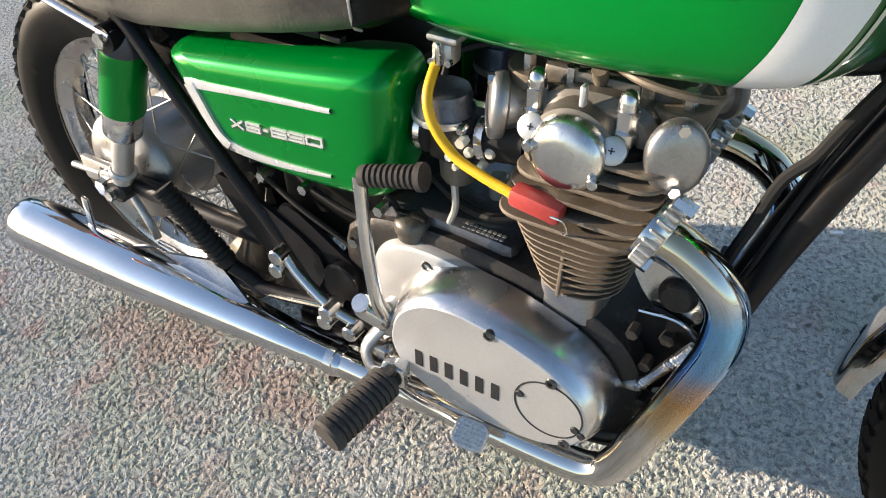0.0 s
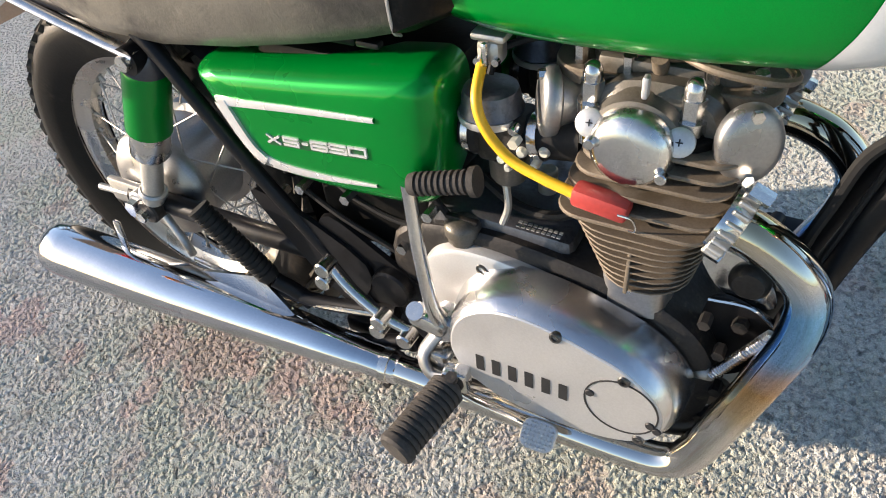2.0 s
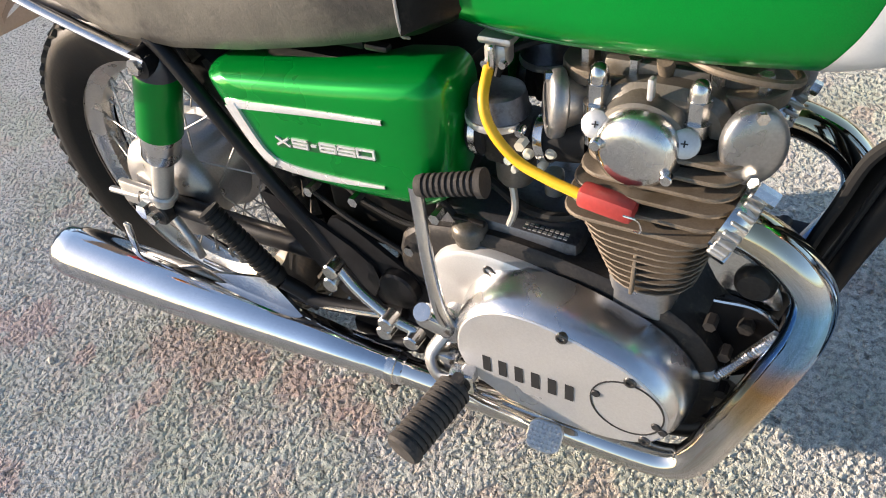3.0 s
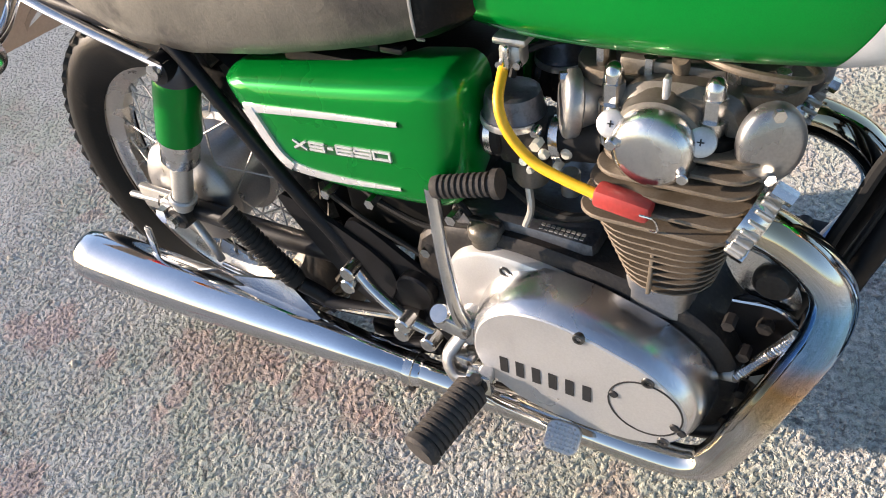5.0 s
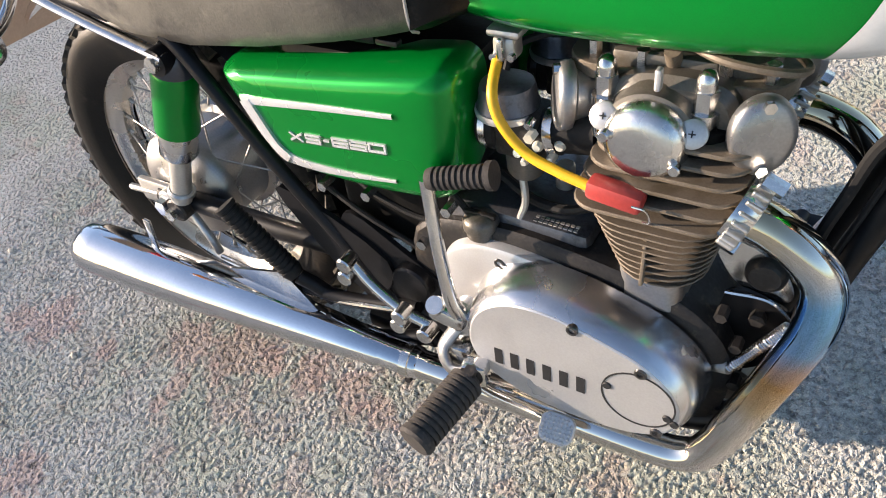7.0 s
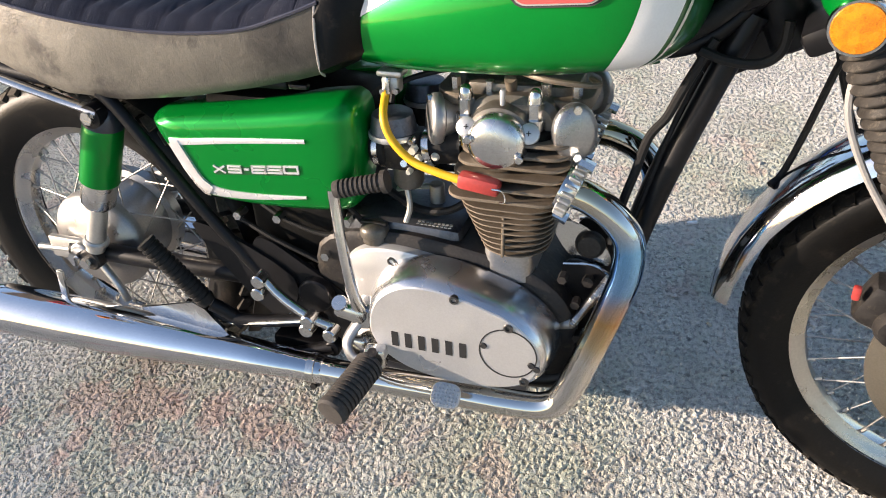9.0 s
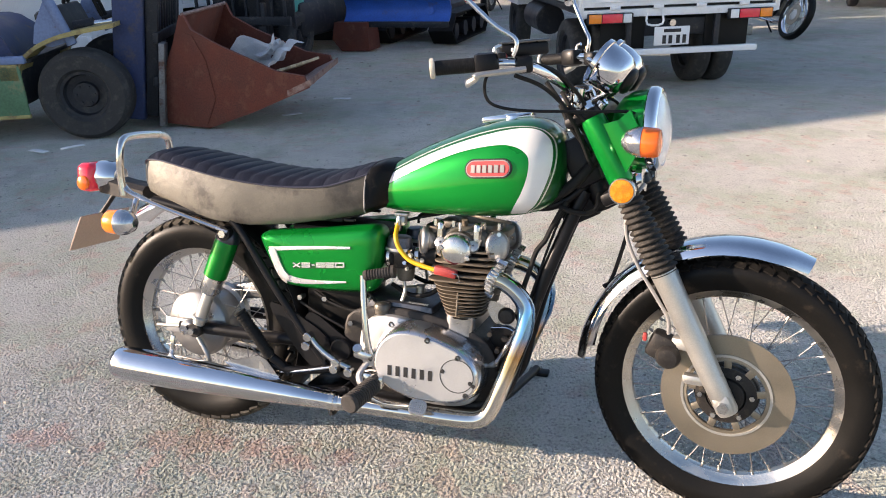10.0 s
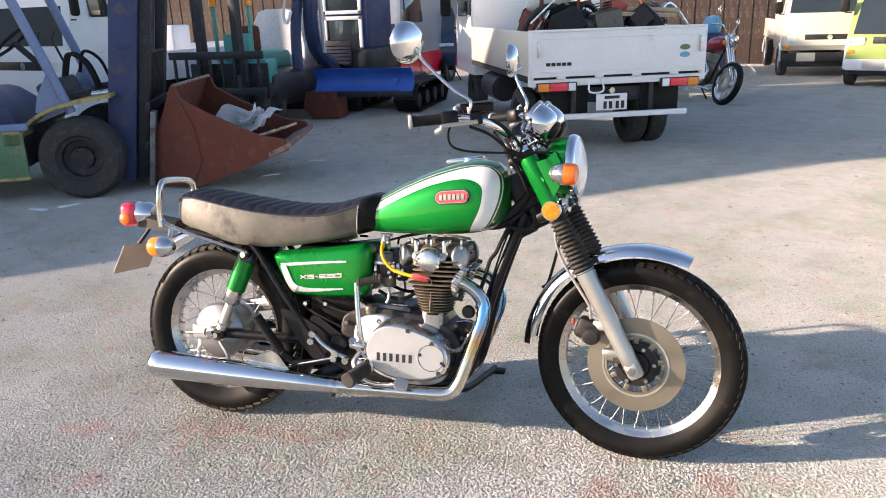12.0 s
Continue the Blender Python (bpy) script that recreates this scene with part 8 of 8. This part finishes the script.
def boxy_van(name, label, m, W, H, L, paint, lower, nose=0.25, bed=False, glass_at=0.55, z0=0.25, front_axle=0.62):
    """A small forward-control vehicle: x to its right, y backward from the front, z up."""
    v = thing(name, label, "van" if not bed else "truck", m)
    cabL = 1.3 if bed else L
    body = part("body", rings([[Vector((x * w, y, z)) for x, y in ((-0.5, f), (-0.44, f - 0.03), (0.44, f - 0.03), (0.5, f), (0.5, cabL), (-0.5, cabL))] for z, f, w in ((z0, 0.05, W * 0.98), (z0 + 0.1, 0.0, W), (H * 0.30, 0.0, W), (H * (glass_at - 0.05), 0.015, W), (H * glass_at, 0.04, W * 0.99), (H * 0.9, nose + 0.05, W * 0.90), (H, nose + 0.22, W * 0.84))]), paint, v, "", 30)
    part("windscreen", rings([[Vector((-w, y - 0.05, z)), Vector((w, y - 0.05, z)), Vector((w, y + 0.02, z)), Vector((-w, y + 0.02, z))] for y, z, w in ((0.055, H * glass_at + 0.02, W * 0.44), (0.04 + (nose + 0.01) * (0.87 - glass_at) / (0.9 - glass_at) + 0.03, H * 0.87, W * 0.39))]), GLASS_DARK, body)
    part("bumper", box((0, -0.015, 0.34), (W * 0.98, 0.08, 0.17), None, 0.02), lower if z0 < 0.4 else DARK_STEEL, v)
    part("grille", box((0, -0.012, H * 0.38), (W * 0.5, 0.03, 0.10), None, 0.008), DARK_STEEL, v)
    part("grille_badge", lathe([(0, 0.01), (0.04, 0.008), (0.045, 0)], Matrix.Translation((0.05, -0.025, H * 0.38)) @ SIDEWAYS, 20), CHROME, v)
    part("valance", box((0, 0.02, 0.23), (W * 0.9, 0.05, 0.10), None, 0.01), DARK_STEEL, v)
    part("number_plate", box((-W * 0.22, -0.06, 0.35), (0.30, 0.012, 0.15), None, 0.004), CREAM_PAINT, v)
    for s in (-1, 1):
        lamp = part("headlamp", box((s * W * 0.39, -0.012, H * 0.37), (0.20, 0.03, 0.13), None, 0.03), LENS_GLASS, v)
        part("indicator", box((s * W * 0.44, -0.022, H * 0.29), (0.10, 0.03, 0.06), None, 0.01), AMBER, v)
        part("wiper", tube([(s * 0.25, 0.03, H * glass_at), (s * 0.25 - 0.3, 0.06, H * glass_at + 0.06)], 0.008, 6), RUBBER, v)
        part("wing_mirror", box((s * (W * 0.5 + 0.09), 0.10, H * 0.66), (0.13, 0.06, 0.20), None, 0.03), RUBBER, v)
        part("mirror_arm", tube([(s * W * 0.49, 0.12, H * 0.6), (s * (W * 0.5 + 0.08), 0.10, H * 0.60)], 0.01, 6), RUBBER, v)
        part("side_window", box((s * W * 0.475, 0.75, H * 0.72), (0.03, 0.75, H * 0.22), Matrix.Rotation(radians(s * -6), 4, "Y"), 0.02), GLASS_DARK, v)
        for y in (front_axle, L - 0.6):
            road_wheel(v, (0, 0, 0), 0.265, 0.15, 0.16, SILVER).matrix_local = Matrix.Translation((s * (W / 2 - 0.07), y, 0.265)) @ Matrix.Rotation(radians(90 * -s), 4, "Z")
            part("wheel_arch", tube([(s * (W / 2 + 0.004), y + 0.31 * math.cos(a), 0.27 + 0.31 * math.sin(a)) for a in [math.pi * k / 16 for k in range(17)]], 0.018, 8, raw=True), lower, v)
    if lower is not paint:
        part("lower_panel", rings([[Vector((x, y, z)) for x, y in ((-W * 0.505, -0.006), (W * 0.505, -0.006), (W * 0.505, cabL * 0.98), (-W * 0.505, cabL * 0.98))] for z in (z0 + 0.02, H * 0.34)]), lower, v)
    if bed:
        part("bed_floor", box((0, (cabL + L) / 2, 0.62), (W, L - cabL, 0.05), None, 0.008), paint, v)
        for s in (-1, 1):
            part("bed_side", box((s * (W / 2 - 0.02), (cabL + L) / 2 + 0.02, 0.80), (0.03, L - cabL - 0.05, 0.32), None, 0.006), paint, v)
        part("headboard", box((0, cabL + 0.04, 0.98), (W, 0.03, 0.70), None, 0.006), paint, v)
        part("chassis_frame", box((0, L / 2 + 0.3, 0.45), (0.6, L - 0.8, 0.16), None, 0.02), DARK_STEEL, v)
    else:
        part("floor_pan", box((0, L / 2 + 0.1, 0.30), (W * 0.8, L - 0.4, 0.12), None, 0.02), DARK_STEEL, v)
    return v


boxy_van("small_truck", "cream-white small truck facing the yard", pose(4.26, 12.85, 0, 0, 0, -1), 1.42, 1.80, 3.3, CREAM_PAINT, CREAM_PAINT, bed=True, glass_at=0.60, z0=0.46, front_axle=0.40)
boxy_van("van", "white and lime green van parked at the yard's side", pose(4.93, 10.95, 0, 0, 0, -20), 1.48, 1.85, 3.4, LIME, WHITE_PAINT, nose=0.45, glass_at=0.42, z0=0.30, front_axle=0.36)
boxy_van("small_truck", "white truck with dark windscreen behind the forklift", pose(-5.82, 5.45, 0, 0, 0, -12), 1.75, 2.3, 4.4, WHITE_PAINT, WHITE_PAINT, nose=0.2, bed=True, glass_at=0.47)
boxy_van("van", "pale grey van at the back of the yard", pose(-3.32, 10.0, 0, 0, 0, -4), 1.45, 1.9, 3.2, SILVER, RED_LENS, glass_at=0.34)


def build_excavator():
    e = thing("excavator", "small blue excavator with dozer blade", "excavator", Matrix())
    curve = [(7.34, 0.36), (7.42, 0.44), (7.44, 0.52), (7.40, 0.60), (7.32, 0.66)]
    rows = [[Vector((-2.95, y, z)), Vector((-1.60, y + 0.05, z)), Vector((-1.60, y + 0.09, z)), Vector((-2.95, y + 0.04, z))] for y, z in curve]
    part("dozer_blade", rings(rows), BRIGHT_BLUE, e, "blue dozer blade", 50)
    part("blade_edge", box((-2.27, 7.36, 0.33), (1.36, 0.04, 0.07), None, 0.006), DARK_STEEL, e)
    for x in (-2.75, -1.85):
        part("blade_arm", tube([(x, 7.45, 0.48), (x, 8.2, 0.36)], 0.05, 8), BRIGHT_BLUE, e)
        part("track", rings([[Vector((x + dx, y, z)) for dx in (-0.16, 0.16)] + [Vector((x + dx, y * 0.98 + 0.18, z * 0.9 + 0.02)) for dx in (0.16, -0.16)] for y, z in ((8.0, 0.02), (7.8, 0.2), (8.0, 0.40), (9.4, 0.40), (9.6, 0.2), (9.4, 0.02), (8.0, 0.02))]), RUBBER, e)
        for k in range(4):
            part("track_roller", cyl((x - 0.13, 8.1 + 0.4 * k, 0.17), (x + 0.13, 8.1 + 0.4 * k, 0.17), 0.10), DARK_STEEL, e)
    part("undercarriage", box((-2.3, 8.7, 0.36), (0.7, 1.2, 0.2), None, 0.03), DARK_STEEL, e)
    part("turret", box((-2.92, 9.0, 0.66), (0.86, 1.3, 0.40), None, 0.08), DARK_STEEL, e)
    part("engine_grille", box((-3.05, 8.33, 0.80), (0.55, 0.03, 0.36), None, 0.02), DARK_STEEL, e)
    for k in range(6):
        part("grille_slat", box((-3.05, 8.31, 0.66 + 0.05 * k), (0.5, 0.02, 0.012), None, 0.002), NAVY, e)
    cab = part("cab", box((-2.95, 9.0, 1.30), (0.80, 1.0, 0.95), None, 0.06), BLUE_STEEL, e, "dark blue cab with a pale window frame")
    for x0, x1, z0, z1 in ((-3.22, -2.68, 0.83, 1.28), (-3.22, -2.68, 1.36, 1.80)):
        edge = [(x0, z0), (x1, z0), (x1, z1), (x0, z1)]
        for (ax, az), (bx, bz) in zip(edge, edge[1:] + edge[:1]):
            part("window_frame", box(((ax + bx) / 2, 8.485, (az + bz) / 2), (abs(bx - ax) + 0.05, 0.04, abs(bz - az) + 0.05), None, 0.008), WHITE_PAINT, cab)
        part("cab_window", box(((x0 + x1) / 2, 8.49, (z0 + z1) / 2), (x1 - x0, 0.02, z1 - z0), None, 0.004), GLASS_DARK, cab)
    part("boom", tube([(-3.02, 8.2, 0.60), (-3.08, 7.75, 0.95), (-3.03, 7.6, 1.5), (-2.96, 7.7, 2.2)], 0.10, 8), BLUE_STEEL, e, "dark blue boom")
    part("dipper", tube([(-3.14, 7.62, 1.9), (-3.22, 7.5, 1.2), (-3.20, 7.42, 0.45)], 0.075, 8), BLUE_STEEL, e)
    part("boom_ram", cyl((-2.90, 7.66, 0.85), (-2.90, 7.62, 1.75), 0.03), SILVER, e)
    part("hose", tube([(-3.3, 7.5, 1.7), (-3.36, 7.45, 1.35), (-3.30, 7.42, 1.25), (-3.24, 7.45, 1.4)], 0.02, 8), CLOTH, e)
    part("digging_bucket", pillow([(-3.06, 0.36), (-2.62, 0.36), (-2.60, 0.02), (-2.98, 0.012), (-3.10, 0.15)], [(7.28, 0.0), (7.62, 0.0)], 2, smooth=False), RUST, e, "rusty digging bucket")


build_excavator()


def build_back():
    # covered load with pale sheet
    sheet = rings([[Vector((x, y, z)) for x, y in ((-4.40 + a, 8.5), (-3.62 - a, 8.5), (-3.62 - a, 9.4), (-4.40 + a, 9.4))] for z, a in ((0.0, 0.02), (0.55, 0.0), (0.9, -0.03), (1.25, 0.02), (1.40, 0.10), (1.44, 0.25))])
    tagged(part("covered_crate", sheet, DULL_SHEET, None, "", 50), "crate under a pale grey sheet", "crate")
    tagged(part("white_cabinet", box((-5.60, 8.05, 0.63), (0.55, 0.45, 1.26), None, 0.03), WHITE_PAINT), "white steel cabinet standing at the back of the yard", "cabinet")
    pal = box((-3.95, 8.40, 0.26), (0.72, 0.12, 0.52), None, 0.02)
    tagged(part("dark_crate", pal, DARK_STEEL), "dark metal crate before the covered load", "crate")
    tagged(part("concrete_curb", box((0, 0, 0.06), (1.30, 0.20, 0.12), pose(1.25, 9.35, 0, 0, 0, 5), 0.015), CONCRETE), "pale concrete kerb block on the ground", "kerb")
    helm = lathe([(0, 0.16), (0.09, 0.14), (0.15, 0.06), (0.16, -0.02), (0.13, -0.12), (0, -0.13)], None, 24)
    tagged(part("blue_cover", helm, SKYBLUE, m=pose(2.30, 11.9, 0.958)), "light blue cover on the load behind the truck", "cover")
    stack = part("drum_stack", cyl((1.70, 11.75, 0), (1.70, 11.75, 0.82), 0.28, bevel=0.02), DARK_STEEL)
    tagged(stack, "dark oil drum behind the flatbed truck", "drum")
    for z in (0.27, 0.55):
        part("drum_hoop", lathe([(0.28, -0.012), (0.295, 0), (0.28, 0.012)], Matrix.Translation((1.70, 11.75, z)), 28), DARK_STEEL, stack)
    tagged(part("blue_drum", cyl((2.30, 11.9, 0), (2.30, 11.9, 0.83), 0.26, bevel=0.03), NAVY), "blue plastic drum beside the dark drum", "drum")
    # dappled ground litter
    rng = random.Random(3)
    litter = bmesh.new()
    for k in range(420):
        x, y = rng.uniform(-3.2, 4.5), rng.uniform(-1.2, 7.5)
        r = rng.choice((0.003, 0.004, 0.005, 0.006, 0.009)) * (1 + 0.15 * max(0, y))
        a = rng.uniform(0, 6)
        lathe([(0, 0), (r, 0.0), (r * 0.8, r * 0.5), (0, r * 0.8)], pose(x, y, -0.0005, rng.uniform(-8, 8), 0, a * 57) @ Matrix.Diagonal((1.3, 0.8, 1, 1)), 5, litter)
    tagged(part("grit", litter, CONCRETE, flat=True), "loose pale grit and pebbles scattered on the asphalt", "grit", kind="stuff")
    for x, y, a in ((-1.69, 4.54, 10), (-1.83, 3.87, 40), (-3.06, 2.45, -10), (-2.9, 2.6, 60), (1.05, 0.62, 20)):
        s = 0.10 if y > 2 else 0.014
        tagged(part("paper_scrap", box((x, y, 0.004), (s * 1.6, s * 0.5, 0.006), Matrix.Rotation(radians(a), 4, "Z"), 0.001), CLOTH), "small flattened white scrap on the asphalt", "litter", "paper scraps")


build_back()


def build_surround():
    # board fence at the back of the yard
    fence = part("fence_rail", box((-4, 16.08, 1.9), (34, 0.05, 0.10), None, 0.0), TIMBER)
    fence.name = "fence"
    tagged(fence, "tall brown board fence closing the yard", "fence", kind="structure")
    part("rail", box((-4, 16.08, 0.5), (34, 0.05, 0.10), None, 0.0), TIMBER, fence)
    board = None
    for k in range(230):
        x = -21 + 0.148 * k
        bm_h = 2.5
        if board is None:
            board = part("board", box((0, 0, bm_h / 2), (0.147, 0.025, bm_h), None, 0.004, seg=1), TIMBER, fence)
            ob = board
        else:
            ob = new("board", board.data)
            ob.parent = fence
        ob.matrix_local = pose(x, 16.03 + 0.012 * (k % 2), 0, 0, 0, 0)
    shed = surface("shade_block_grey", (0.28, 0.27, 0.26), 0.7, 0.2, 0.15, 1, 20, 0.1)
    # added unseen block, shaped as a stepped shed, that shades the back of the yard
    prof = [(-1.75, 0.0), (5.2, 0.0), (5.2, 2.85), (2.2, 3.2), (2.2, 4.2), (0.75, 4.9), (0.3, 3.75), (-1.35, 2.4), (-1.75, 2.1)]
    bm = rings([[Vector((x, y, z)) for y, z in prof] for x in (-13.0, -9.0)])
    shade_block = tagged(part("shed", bm, shed, flat=True), "unseen grey shed shape added to shade the back of the yard", "shed", kind="structure")
    # added unseen panels on posts that shade the right background, gaps passing sun streaks
    for y0, y1 in ((5.25, 6.55), (6.72, 8.1), (8.2, 10.4)):
        part("upper_cladding", box((-9.1, (y0 + y1) / 2, 4.20), (0.2, y1 - y0, 0.92), None, 0.02), shed, shade_block)
    for y in (6.6, 10.3):
        part("post", box((-9.1, y, 1.87), (0.2, 0.2, 3.74), None, 0.01), shed, shade_block)


build_surround()
